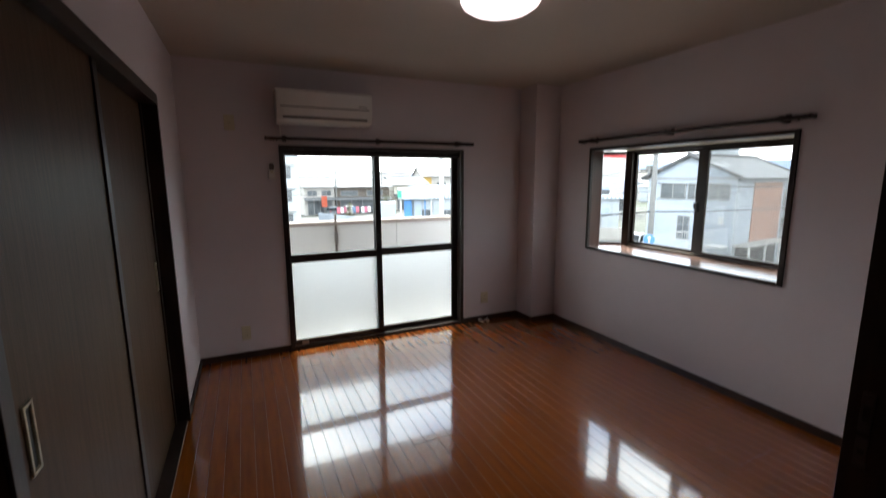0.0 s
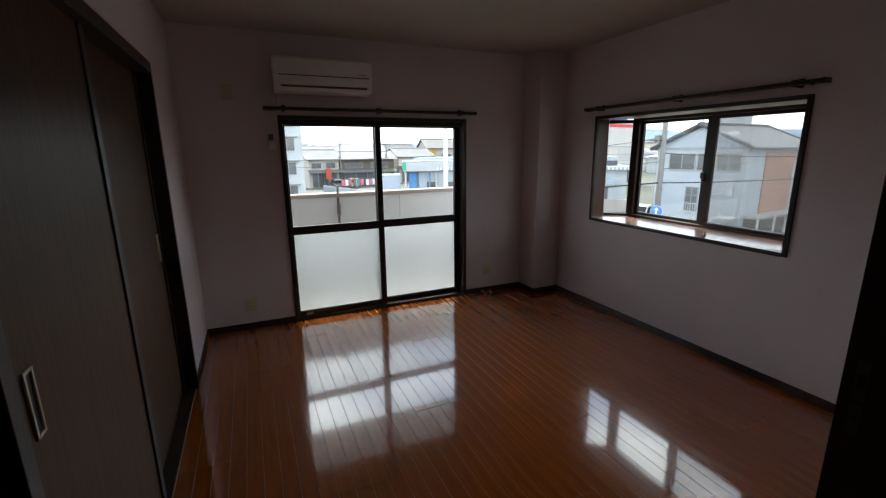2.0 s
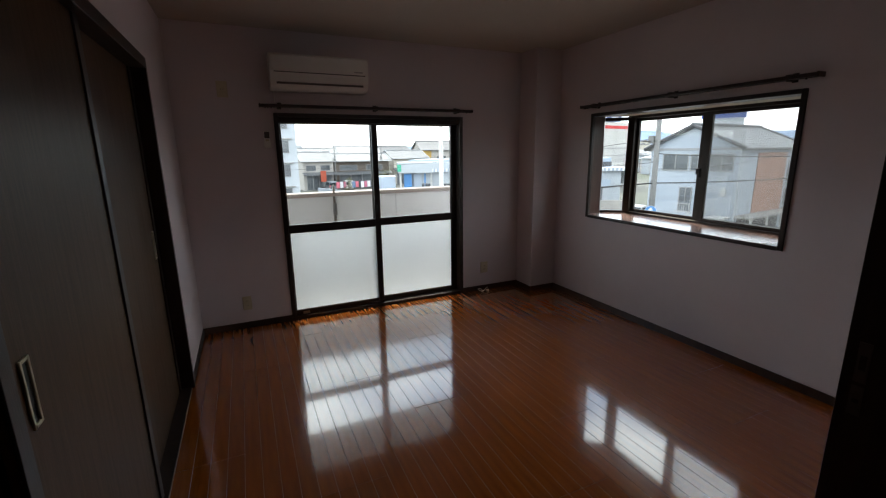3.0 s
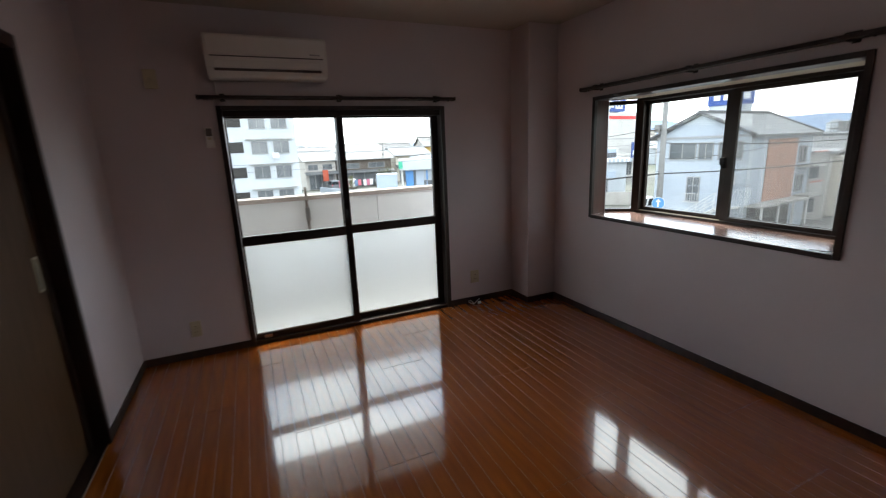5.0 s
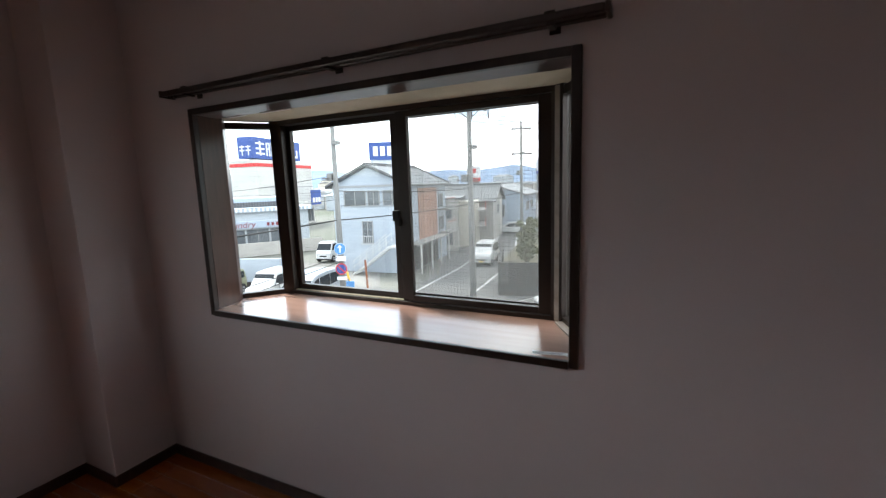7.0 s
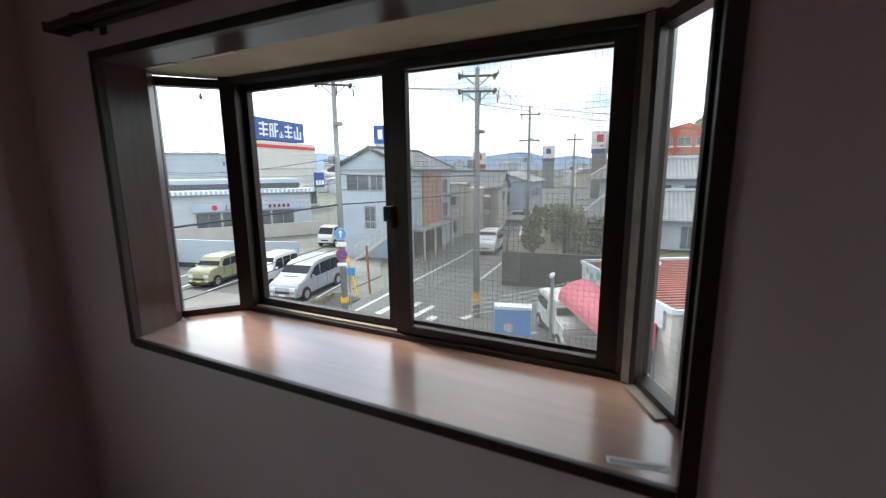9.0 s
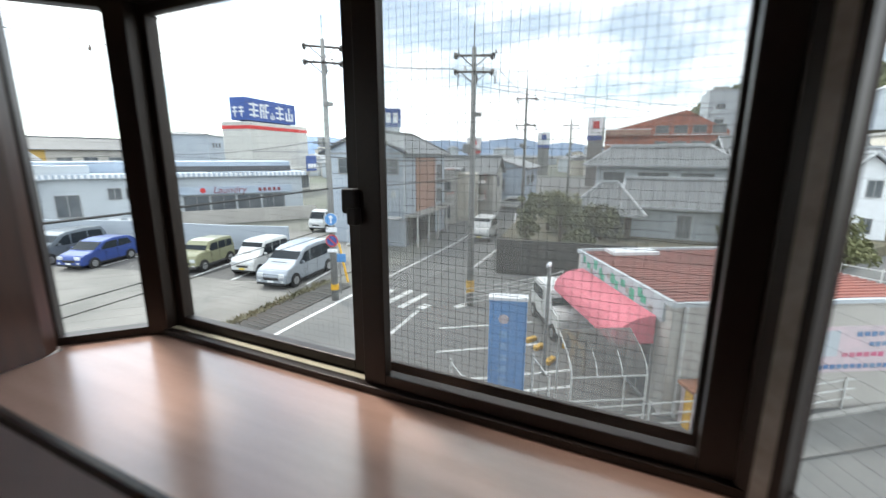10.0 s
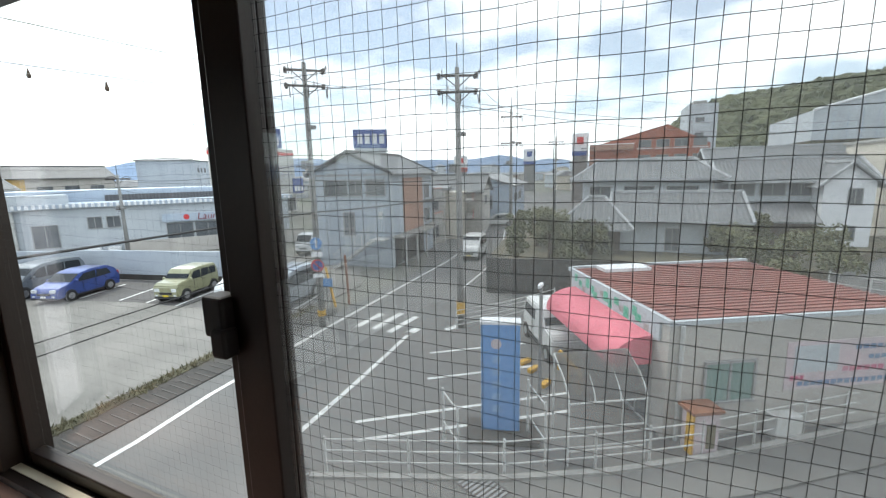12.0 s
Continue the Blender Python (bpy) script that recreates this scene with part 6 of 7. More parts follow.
def rusty_cabinet():
    root = thing("vending_cabinet", "rusty orange topped cabinet with faded panel", "cabinet", (14.35, 1.05, G), 30)
    part("body", box(-0.25, -0.32, 0.0, 0.2, 0.30, 1.02, 0.02), M["poster"], root)
    part("roof", box(-0.32, -0.38, 1.021, 0.26, 0.40, 1.11, 0.02), M["orange_rust"], root, "rust brown lid")
    part("side_panel", box(-0.26, 0.301, 0.0, 0.0, 0.34, 1.02, 0.01), M["yellow"], root)
    part("picture", box(-0.262, -0.22, 0.15, -0.251, 0.0, 0.75), M["grass"], root)


rusty_cabinet()


def blue_pylon():
    root = thing("pylon_sign", "tall sky blue pylon sign on a concrete base", "sign", (13.2, 5.53, G), 16)
    part("base", box(-0.55, -0.95, 0, 0.45, 0.85, 0.14, 0.02), M["ditch"], root)
    b = part("board", box(-0.16, -0.47, 0.161, 0.16, 0.47, 2.94, 0.02), M["pylon_blue"], root)
    part("cap", box(-0.18, -0.49, 2.941, 0.18, 0.49, 3.02, 0.01), M["sign_white"], root)
    part("mark", cyl((-0.168, 0.1, 2.45), (-0.161, 0.1, 2.45), 0.13), M["poster"], b)
    for i in range(5):
        part("letter_bar", box(-0.166, 0.0, 1.95 - i * 0.32, -0.161, 0.2, 2.13 - i * 0.32), M["faded_print"], b)


blue_pylon()


def pipe_fence(label, pts, h, rails, gap=1.6, r=0.03):
    root = thing("pipe_fence", label, "fence", (0, 0, G), group="white pipe fences")
    for (a, b) in zip(pts, pts[1:]):
        a, b = Vector((*a, 0)), Vector((*b, 0))
        n = max(1, round((b - a).length / gap))
        for i in range(n):
            p = a.lerp(b, i / n)
            part("post", cyl((p.x, p.y, 0), (p.x, p.y, h + 0.04), r * 0.95, seg=8), M["white_pipe"], root)
        for z in rails:
            part("rail", cyl((a.x, a.y, z), (b.x, b.y, z), r * 0.62, seg=8), M["white_pipe"], root)
    p = pts[-1]
    part("post", cyl((p[0], p[1], 0), (p[0], p[1], h + 0.04), r * 1.15, seg=8), M["white_pipe"], root)
    return root


pipe_fence("white pipe fence with three rails along the footway", [(10.3, 8.7), (10.95, 6.95), (11.7, 5.0), (12.7, 3.2), (14.1, 1.0), (16.0, -1.4), (18.6, -4.7), (22, -9.2)], 0.85, (0.28, 0.55, 0.82))
pipe_fence("white pipe guard fence at the junction", [(19.6, 9.35), (21.2, 8.0), (23.4, 6.6), (24.4, 6.1)], 0.85, (0.2, 0.42, 0.64, 0.84), gap=2.0)
pipe_fence("white pipe frame beside the blue sign", [(11.75, 6.1), (12.4, 6.75)], 1.35, (0.5, 1.3), gap=2)
pipe_fence("white pipe frame by the awning", [(12.4, 4.25), (13.3, 4.85)], 1.5, (0.6, 1.45), gap=2)


def cycle_shelter():
    """Small bicycle shelter: arched pipes under a smoke grey sheet."""
    root = thing("cycle_shelter", "small bicycle shelter with white arched pipes and grey sheet", "shelter", (12.55, 3.78, G), 30)
    n, step = 4, 0.60
    prof = [(0.0, 0.0), (0.0, 1.5), (0.05, 1.66), (0.16, 1.80), (0.36, 1.98), (0.95, 2.26)]
    for i in range(n):
        y = -i * step
        bm = bmesh.new()
        pts = [Vector((x, y, z)) for x, z in (prof if i in (0, n - 1) else prof[1:])]
        for a, b in zip(pts, pts[1:]):
            add_cyl(bm, a, b, 0.026, seg=8)
        part("arch", bm, M["white_pipe"], root)
    sh = bmesh.new()
    L = [sh.verts.new((x, 0.0, z + 0.03)) for x, z in prof[1:]]
    R = [sh.verts.new((x, -(n - 1) * step, z + 0.03)) for x, z in prof[1:]]
    for i in range(len(L) - 1):
        sh.faces.new((L[i], L[i + 1], R[i + 1], R[i]))
    part("cover", sh, M["smoke_sheet"], root, "smoke grey plastic sheet")
    for x, z in ((0.0, 1.5), (0.95, 2.26), (0.0, 0.9), (0.0, 0.35)):
        part("purlin", cyl((x, 0, z), (x, -(n - 1) * step, z), 0.022, seg=8), M["white_pipe"], root)
    for i in (0, n - 1):
        part("rear_post", cyl((0.95, -i * step, 0), (0.95, -i * step, 2.26), 0.026, seg=8), M["white_pipe"], root)


cycle_shelter()


def street_lamp(at):
    root = thing("street_lamp", "slim grey post with small lamp head in the forecourt", "street lamp", at)
    part("post", cyl((0, 0, 0), (0, 0, 3.4), 0.06, 0.05, 12), M["pole"], root)
    part("head", box(-0.28, -0.05, 3.4, 0.10, 0.05, 3.5, 0.02), M["sign_white"], root)


street_lamp((15.2, 4.95, G))
for k, (x, y) in enumerate(((17.4, 5.9), (16.93, 5.5), (16.07, 4.94))):
    b = thing("parking_block", "yellow parking block on the forecourt", "parking block", (x, y, G), -30 + 7 * k, group="parking blocks")
    part("block", box(-0.24, -0.09, 0, 0.24, 0.09, 0.15, 0.03), M["yellow"], b)
for k, (x, y) in enumerate(((17.0, 4.55), (16.2, 4.1))):
    b = thing("hoop_barrier", "yellow steel hoop barrier before the shop", "barrier", (x, y, G), 30, group="hoop barriers")
    bm = bmesh.new()
    pts = [Vector((-0.4, 0, 0)), Vector((-0.4, 0, 0.6)), Vector((-0.3, 0, 0.72)), Vector((0.3, 0, 0.72)), Vector((0.4, 0, 0.6)), Vector((0.4, 0, 0))]
    for p, q in zip(pts, pts[1:]):
        add_cyl(bm, p, q, 0.04, seg=8)
    part("hoop", bm, M["yellow"], b)
bar = thing("barrier_pole", "leaning yellow pole beside the driveway", "pole", (20.4, 16.3, G), 0)
part("pole", cyl((0, 0, 0), (0.5, 0.9, 1.9), 0.06), M["yellow"], bar)
bar = thing("barrier_pole", "upright rusty pole beside the driveway", "pole", (21.0, 15.9, G), 0)
part("pole", cyl((0, 0, 0), (0, 0.1, 2.6), 0.06), M["orange_rust"], bar)

# dark block wall round the garden beyond the junction
gw = bmesh.new()
add_strip(gw, [(32.5, 12.0), (25.6, 9.9), (26.8, 3.0), (24.6, -1.0)], 0.2, G, G + 1.95)
structure("wall_garden", gw, M["ditch"], "dark block garden wall")
structure("ground_garden", prism([(32.4, 12.0), (25.7, 9.9), (26.9, 3.0), (25, -1), (50, -18), (46, 14)], G + 0.002, G + 0.75), M["undergrowth"], "raised garden with dark undergrowth")


def bush(label, at, size, seed, count=2600, trunk=True, leaf=0.09, name="tree", category="tree"):
    """A tree: limbs from a tapered trunk, and a crown of many small leaf faces in uneven clumps."""
    rng = random.Random(seed)
    root = thing(name, label, category, at, rng.random() * 360)
    sx, sy, sz = size
    tr = bmesh.new()
    add_cyl(tr, (0, 0, -0.05), (0, 0, sz * 0.5), 0.16, 0.09, 8)
    clumps = []
    for i in range(26):
        a, t = rng.random() * 6.283, rng.random()
        rr = math.sqrt(rng.random()) * (1 - 0.5 * t)
        c = Vector((sx * rr * math.cos(a), sy * rr * math.sin(a), sz * (0.25 + 0.72 * t)))
        clumps.append((c, rng.uniform(0.22, 0.42) * min(sx, sy)))
        if i < 9:
            add_cyl(tr, (0, 0, sz * (0.15 + 0.25 * rng.random())), tuple(c), 0.05, 0.015, 6)
    part("trunk", tr, M["bark"], root)
    vs, fs = [], []
    for i in range(count):
        c, r = clumps[rng.randrange(len(clumps))]
        d = Vector((rng.gauss(0, 1), rng.gauss(0, 1), rng.gauss(0, 1))).normalized() * r * rng.uniform(0.5, 1.08)
        p = c + d
        u = Vector((rng.gauss(0, 1), rng.gauss(0, 1), rng.gauss(0, 1))).normalized() * leaf * rng.uniform(0.7, 1.6)
        v = u.orthogonal().normalized() * leaf * rng.uniform(0.5, 1.0)
        k = len(vs)
        vs += [tuple(p - u), tuple(p + v), tuple(p + u), tuple(p - v)]
        fs.append((k, k + 1, k + 2, k + 3))
    me = bpy.data.meshes.new("crown")
    me.from_pydata(vs, [], fs)
    me.materials.append(M["leaf"])
    cr = new("crown", me)
    cr.parent = root


GZ = G + 0.75
bush("tall narrow olive green garden tree", (29.8, 9.4, GZ), (0.9, 0.9, 3.3), 1, 2400)
bush("broad dark green garden tree", (32.5, 7.8, GZ), (1.5, 1.5, 3.3), 2, 2800)
bush("low clipped garden shrub", (29.3, 6.2, GZ), (1.1, 1.1, 1.2), 3, 1500, name="shrub", category="shrub")
bush("spreading pine in the garden", (34.5, 5.4, GZ), (1.8, 1.6, 2.2), 4, 2200)
bush("leafy garden tree behind the wall", (37.0, 9.6, GZ), (1.5, 1.5, 2.8), 5, 2400)
bush("clipped hedge bush by the old house", (36.0, -3.0, GZ), (1.5, 1.5, 2.0), 6, 2400, name="shrub", category="shrub")

# traditional tiled houses
RP = M["ridge_plaster"]
house("old two storey house with grey tiled hip roof", (46.0, 2.15), 91, 9.7, 6.0, 6.0, 1.2, M["white_wall"], M["tiles"], 1.0, hip=1.1, trim=RP,
      windows=(("back", -2.8, 4.5, 2.2, 0.6), ("back", 0.4, 4.5, 2.2, 0.6), ("back", 3.4, 4.3, 1.6, 0.8), ("right", 0, 3.8, 2.4, 1.2)))
house("white walled storehouse with wide tiled roof", (40.0, 0.1), 91, 7.2, 6.0, 3.3, 1.38, M["white_wall"], M["tiles"], 0.9, trim=RP,
      windows=(("back", 0.2, 0.9, 0.8, 1.5), ("back", -2.6, 1.0, 0.9, 0.9), ("right", 0, 0.8, 1.0, 1.3)))
house("timber veranda with low tiled roof", (38.4, 5.4), 91, 3.6, 5.0, 2.9, 1.5, M["timber"], M["tiles"], 0.9, hip=1.2, trim=RP, windows=(("back", 0, 0.6, 2.6, 1.8),))
lh = house("long two storey house with grey tiled roof", (48.0, -8.2), 91, 8.4, 6.0, 5.7, 1.33, M["white_wall"], M["tiles"], 1.0, trim=RP,
           windows=(("back", 3.2, 4.3, 1.6, 0.9), ("back", 1.2, 4.3, 1.6, 0.9), ("back", -0.6, 4.3, 1.2, 0.9)))
low = bmesh.new()
v_ = [low.verts.new(p) for p in ((-1.2, 6.0, 2.55), (4.9, 6.0, 2.55), (4.9, 3.002, 3.85), (-1.2, 3.002, 3.85), (-1.2, 6.0, 2.41), (4.9, 6.0, 2.41), (4.9, 3.002, 3.71), (-1.2, 3.002, 3.71))]
for f_ in ((0, 1, 2, 3), (7, 6, 5, 4), (0, 4, 5, 1), (1, 5, 6, 2), (2, 6, 7, 3), (3, 7, 4, 0)):
    low.faces.new([v_[k] for k in f_])
bmesh.ops.recalc_face_normals(low, faces=low.faces)
part("lower_roof", low, M["tiles_light"], lh, "pale sheet lean-to roof")
part("lower_wall", box(-1.1, 3.002, 0, 4.6, 5.3, 2.6), M["timber"], lh)
house("white gabled wing with two small dark windows", (45.4, -10.95), 2, 4.8, 2.9, 5.3, 1.3, M["sign_white"], M["tiles"], 0.45, trim=RP,
      windows=(("left", -0.35, 3.75, 0.75, 1.1), ("left", -0.25, 1.2, 0.6, 1.0)))
house("house with wide grey roof on the rise", (62.0, -12.0), 91, 15, 8.0, 7.0, 1.5, M["grey_wall"], M["tiles"], 0.8, trim=RP)
house("beige block behind the tiled houses", (56.0, -20.5), 91, 8.5, 8.0, 8.4, 0.3, M["cream_wall"], M["concrete"], 0.15, hip=2.0,
      windows=(("back", 2.6, 6.2, 1.2, 1.2), ("back", 0.2, 6.2, 1.2, 1.2), ("back", 2.6, 3.2, 1.2, 1.2)))
house("house with dark tiled roof further back", (60.0, -0.5), 88, 10, 9.0, 5.7, 1.9, M["cream_wall"], M["tiles"], 0.8, hip=2.5, trim=RP)
pipe_fence("white pipe frame behind the shop", [(29.4, -6.0), (27.6, -8.4), (25.5, -11.2)], 1.5, (0.5, 1.0, 1.45), gap=1.5)
for q, (x, y, r_, hh) in enumerate(((33.5, -3.8, 1.0, 1.5), (35.5, -6.2, 1.2, 1.7), (37.8, -8.6, 1.3, 1.9), (33.0, -7.6, 1.1, 1.3), (38.5, -5.0, 0.9, 2.6), (31.0, -4.6, 0.9, 0.9))):
    bush("dark unclipped shrub in the overgrown garden", (x, y, GZ), (r_, r_, hh), 30 + q, 1300, name="shrub", category="shrub")


def brick_block():
    root = thing("brick_apartment", "red brick apartment block with pale balconies", "apartment block", (93, 1.5, G), 2)
    w = part("wall", box(-5, -9.5, 0, 8, 9.5, 10.6), M["brick"], root)
    pr = bmesh.new()
    v = [pr.verts.new(p) for p in ((-5, -9.5, 10.601), (-5, 9.5, 10.601), (-5, -3, 14.0), (8, -9.5, 10.601), (8, 9.5, 10.601), (8, -3, 14.0))]
    for f in ((0, 1, 2), (5, 4, 3), (0, 3, 4, 1), (1, 4, 5, 2), (2, 5, 3, 0)):
        pr.faces.new([v[i] for i in f])
    bmesh.ops.recalc_face_normals(pr, faces=pr.faces)
    part("roof", pr, M["brick"], root)
    for z in (2.0, 4.7, 7.4, 10.0):
        b = part("balcony", box(-6.3, 2.2, z, -5.001, 9.4, z + 0.9), M["terracotta"], root)
        part("balcony_edge", box(-6.36, 2.1, z + 0.901, -5.001, 9.46, z + 1.02), M["sign_white"], b)
        for y in (-8, -5.2, -2.4, 0.4):
            add_window(root, w, (-5, y), (0, -1), 1.9, 1.2, z + 0.3)
            part("window_ledge", box(-5.25, y - 1.2, z - 0.05, -5.001, y + 1.2, z + 0.08), M["sign_white"], w)


brick_block()
tw = thing("tower_block", "tall pale concrete tower block", "tower block", (114, -9.0, G), 4)
w_ = part("wall", box(-4, -2.6, 0, 6, 2.8, 19.6), M["white_wall"], tw)
for i in range(5):
    add_window(tw, w_, (-4, 0.6), (0, -1), 1.6, 0.8, 4 + i * 3)
part("roof_plant", box(-1, -1, 19.601, 2, 1.5, 20.6), M["concrete"], tw)
wh = thing("warehouse", "white metal clad warehouse on the rise", "warehouse", (72, -22.0, G), 0)
w_ = part("wall", box(-6, -14, 0, 12, 7, 12.3), M["white_wall"], wh)
gp = bmesh.new()
sec = ((7, 12.301), (7, 12.6), (-7, 16.4), (-14, 14.5), (-14, 12.301))
fa, fb = [gp.verts.new((-6, y, z)) for y, z in sec], [gp.verts.new((12, y, z)) for y, z in sec]
gp.faces.new(fa)
gp.faces.new(fb[::-1])
for k in range(5):
    gp.faces.new((fa[k], fb[k], fb[(k + 1) % 5], fa[(k + 1) % 5]))
bmesh.ops.recalc_face_normals(gp, faces=gp.faces)
part("gable", gp, M["white_wall"], wh)
part("base_band", box(-6.05, -14.05, 0, 12.05, 7.05, 9.3), M["verge"], wh)
part("verge_trim", cyl((-6.1, 7.1, 12.6), (-6.1, -7, 16.45), 0.14, seg=6), M["sign_white"], wh)
for i in range(16):
    part("cladding_seam", box(-6.04, -13.6 + i * 1.25, 9.31, -6.001, -13.52 + i * 1.25, 12.3), M["metal_roof"], w_)


def wooded_hill():
    rng = random.Random(21)
    vs, fs = [], []
    ico = bmesh.new()
    bmesh.ops.create_icosphere(ico, subdivisions=2, radius=1)
    iv = [v.co.copy() for v in ico.verts]
    inf = [[v.index for v in f.verts] for f in ico.faces]
    ico.free()

    def ridge(s):
        s = max(0.0, min(1.1, s))
        return 19 + 12 * min(1.0, s / 0.12) ** 0.5 + 14 * s
    for i in range(2200):
        s, t = rng.random() ** 1.2, rng.random()
        y = -11 - s * 150
        x = 200 + s * -20 + (t - 0.3) * 60
        top = ridge(s * 1.1) * (0.25 + 0.75 * (1 - (1 - t) ** 2))
        r = rng.uniform(1.5, 3.6)
        k = len(vs)
        for v in iv:
            j = 1 + 0.6 * noise.noise(v * 2.1 + Vector((i, 0, 0)))
            vs.append((x + v.x * r * j, y + v.y * r * j, G + top + r * 0.2 + v.z * r * j * 1.1))
        fs += [tuple(k + q for q in f) for f in inf]
    me = bpy.data.meshes.new("wooded_hill")
    me.from_pydata(vs, [], fs)
    me.materials.append(M["hill_leaf"])
    tagged(new("wooded_hill", me), "hill covered in dark green trees", "hill", kind="stuff")
    gm = bmesh.new()
    n = 24
    rows = []
    for t, fh in ((-0.35, 0.0), (0.0, 0.3), (0.5, 0.8), (1.0, 0.95), (1.8, 0.0)):
        rows.append([gm.verts.new((200 - 20 * i / n + (t - 0.3) * 60, -10 - 152 * i / n, G - 4 + (ridge(1.1 * i / n) - 9) * fh)) for i in range(n + 1)])
    for a, b in zip(rows, rows[1:]):
        for i in range(n):
            gm.faces.new((a[i], a[i + 1], b[i + 1], b[i]))
    structure("ground_hill", gm, M["hill_leaf"])


wooded_hill()


# ---- town seen over the balcony ----
def flats():
    root = thing("apartment_block", "white five storey apartment block with paired windows", "apartment block", (6.75, 57.0, G), 2)
    w = part("wall", box(-26, 0, 0, 0, 10, 15.5), M["white_wall"], root)
    for fl in range(5):
        z = 0.4 + fl * 2.85
        for x in (-1.8, -4.2, -8.9, -11.3, -14.5):
            add_window(root, w, (x, 0), (1, 0), 1.65, 1.35, z + 0.75, bars=1)
        part("ledge", box(-5.6, -0.3, z + 2.3, -0.5, -0.001, z + 2.42), M["concrete"], w)
        part("ledge", box(-15.6, -0.3, z + 2.3, -8.0, -0.001, z + 2.42), M["concrete"], w)
        # no hole in the wall: the landing's shade is a thin dark box
        o = part("stair_shade_panel", box(-7.5, -0.03, z + 0.9, -5.9, 0.02, z + 2.1), M["black_and_shade"], w, "dark panel standing in for a shaded stair landing")
    part("roof", box(-26.3, -0.3, 15.501, 0.3, 10.3, 15.9), M["concrete"], root)
    part("air_unit", box(-2.9, -0.5, 6.3, -2.2, -0.31, 6.9), M["sign_white"], root)


flats()
TOWN = [("old house with grey tiled roof and shop front", (12.9, 88.0), 8, 5.7, 7, 5.4, 1.5, "grey_wall", "tiles"), ("timber townhouse with grey tiled roof", (21.8, 89.0), 2, 11, 7, 5.3, 1.2, "timber", "tiles"),
        ("cream house with dark roof", (33.5, 94.0), 6, 8, 7, 5.6, 1.5, "cream_wall", "tiles"), ("pale house with light roof", (16.5, 108.0), 4, 9, 8, 6.3, 1.6, "white_wall", "tiles"),
        ("grey house with tiled hip roof", (27.0, 112.0), 0, 10, 8, 6.6, 1.8, "grey_wall", "tiles_light"), ("cream house with light roof", (8.0, 112.0), 5, 8, 8, 6.4, 1.8, "cream_wall", "tiles"),
        ("white house with dark roof", (38.5, 118.0), 10, 9, 8, 6.4, 2.0, "white_wall", "tiles_dark")]


def pent_roof(root, L, W, z, mat):
    """A narrow tiled roof across the front of a townhouse between its storeys."""
    bm = bmesh.new()
    v = [bm.verts.new(p) for x in (-L / 2 - 0.2, L / 2 + 0.2) for p in ((x, -W / 2 - 0.001, z + 0.55), (x, -W / 2 - 1.15, z + 0.08), (x, -W / 2 - 1.15, z - 0.04), (x, -W / 2 - 0.001, z + 0.4))]
    for f in ((0, 1, 2, 3), (7, 6, 5, 4), (0, 4, 5, 1), (1, 5, 6, 2), (2, 6, 7, 3), (3, 7, 4, 0)):
        bm.faces.new([v[i] for i in f])
    bmesh.ops.recalc_face_normals(bm, faces=bm.faces)
    part("pent_roof", bm, mat, root)


for lab, at, turn, L, W, ev, ri, wm, rm in TOWN:
    th = house(lab, at, turn, L, W, ev, ri, M[wm], M[rm], 0.6, trim=M["ridge_plaster"], windows=(("front", -L * 0.25, ev - 1.75, L * 0.3, 0.9), ("front", L * 0.22, ev - 1.75, L * 0.3, 0.9)), group="town houses")
    pent_roof(th, L, W, ev - 2.6, M[rm])
    part("shop_front", box(-L * 0.42, -W / 2 - 0.05, 0.1, L * 0.42, -W / 2 - 0.002, ev - 2.7), M["window_far"], th, "dark ground floor front")
    for k in range(5):
        part("front_post", box(-L * 0.42 + k * L * 0.2, -W / 2 - 0.10, 0.0, -L * 0.42 + k * L * 0.2 + 0.12, -W / 2 - 0.051, ev - 2.7), M["frame_far"], th)
    part("gutter", cyl((-L / 2 - 0.4, -W / 2 - 0.62, ev - 0.12), (L / 2 + 0.4, -W / 2 - 0.62, ev - 0.12), 0.06, seg=6), M["ridge_plaster"], th)
    part("aerial", cyl((L * 0.3, 0, ev + ri), (L * 0.3, 0, ev + ri + 1.6), 0.03, seg=5), M["cable"], th)
for x, y, t_ in ((15.0, 82.2, 95), (18.3, 83.0, 92), (24.5, 84.0, 88)):
    car("small pale kei van parked before the townhouses", (x, y, G), t_, 3.39, 1.47, 1.78, kei, 1.0, P_WHITE if x > 16 else P_GREY,
        [[(0.15, 1.02), (0.18, 1.56), (1.60, 1.60), (1.62, 1.0)], [(1.69, 1.0), (1.67, 1.60), (2.20, 1.57), (2.55, 1.02)]],
        ((2.70, 1.14), (2.34, 1.67)), ((0.01, 1.0), (0.05, 1.52)), wheel_r=0.28, axles=(0.45, 0.5), group="cars before the townhouses")
utility_pole((26.0, 86.0, G), 4.2, 10, "slender grey utility pole before the townhouses", arms=((0.4, 3), (1.2, 3)))
utility_pole((16.5, 84.6, G), 3.6, 10, "slender grey utility pole before the townhouses", arms=((0.4, 3),))
cables("street_cables", "thin black cables along the far street", [((16.5, 84.6, 3.2), (26.0, 86.0, 3.8), 0.02, 0.3), ((16.5, 84.6, 2.8), (26.0, 86.0, 3.0), 0.02, 0.3), ((26.0, 86.0, 3.8), (60, 90, 4.0), 0.02, 0.6), ((-10, 82, 2.0), (16.5, 84.6, 3.2), 0.02, 0.4)])
mk = thing("market_canopy", "white flat forecourt canopy with blue goods beneath", "canopy", (19.5, 51.0, G), -18)
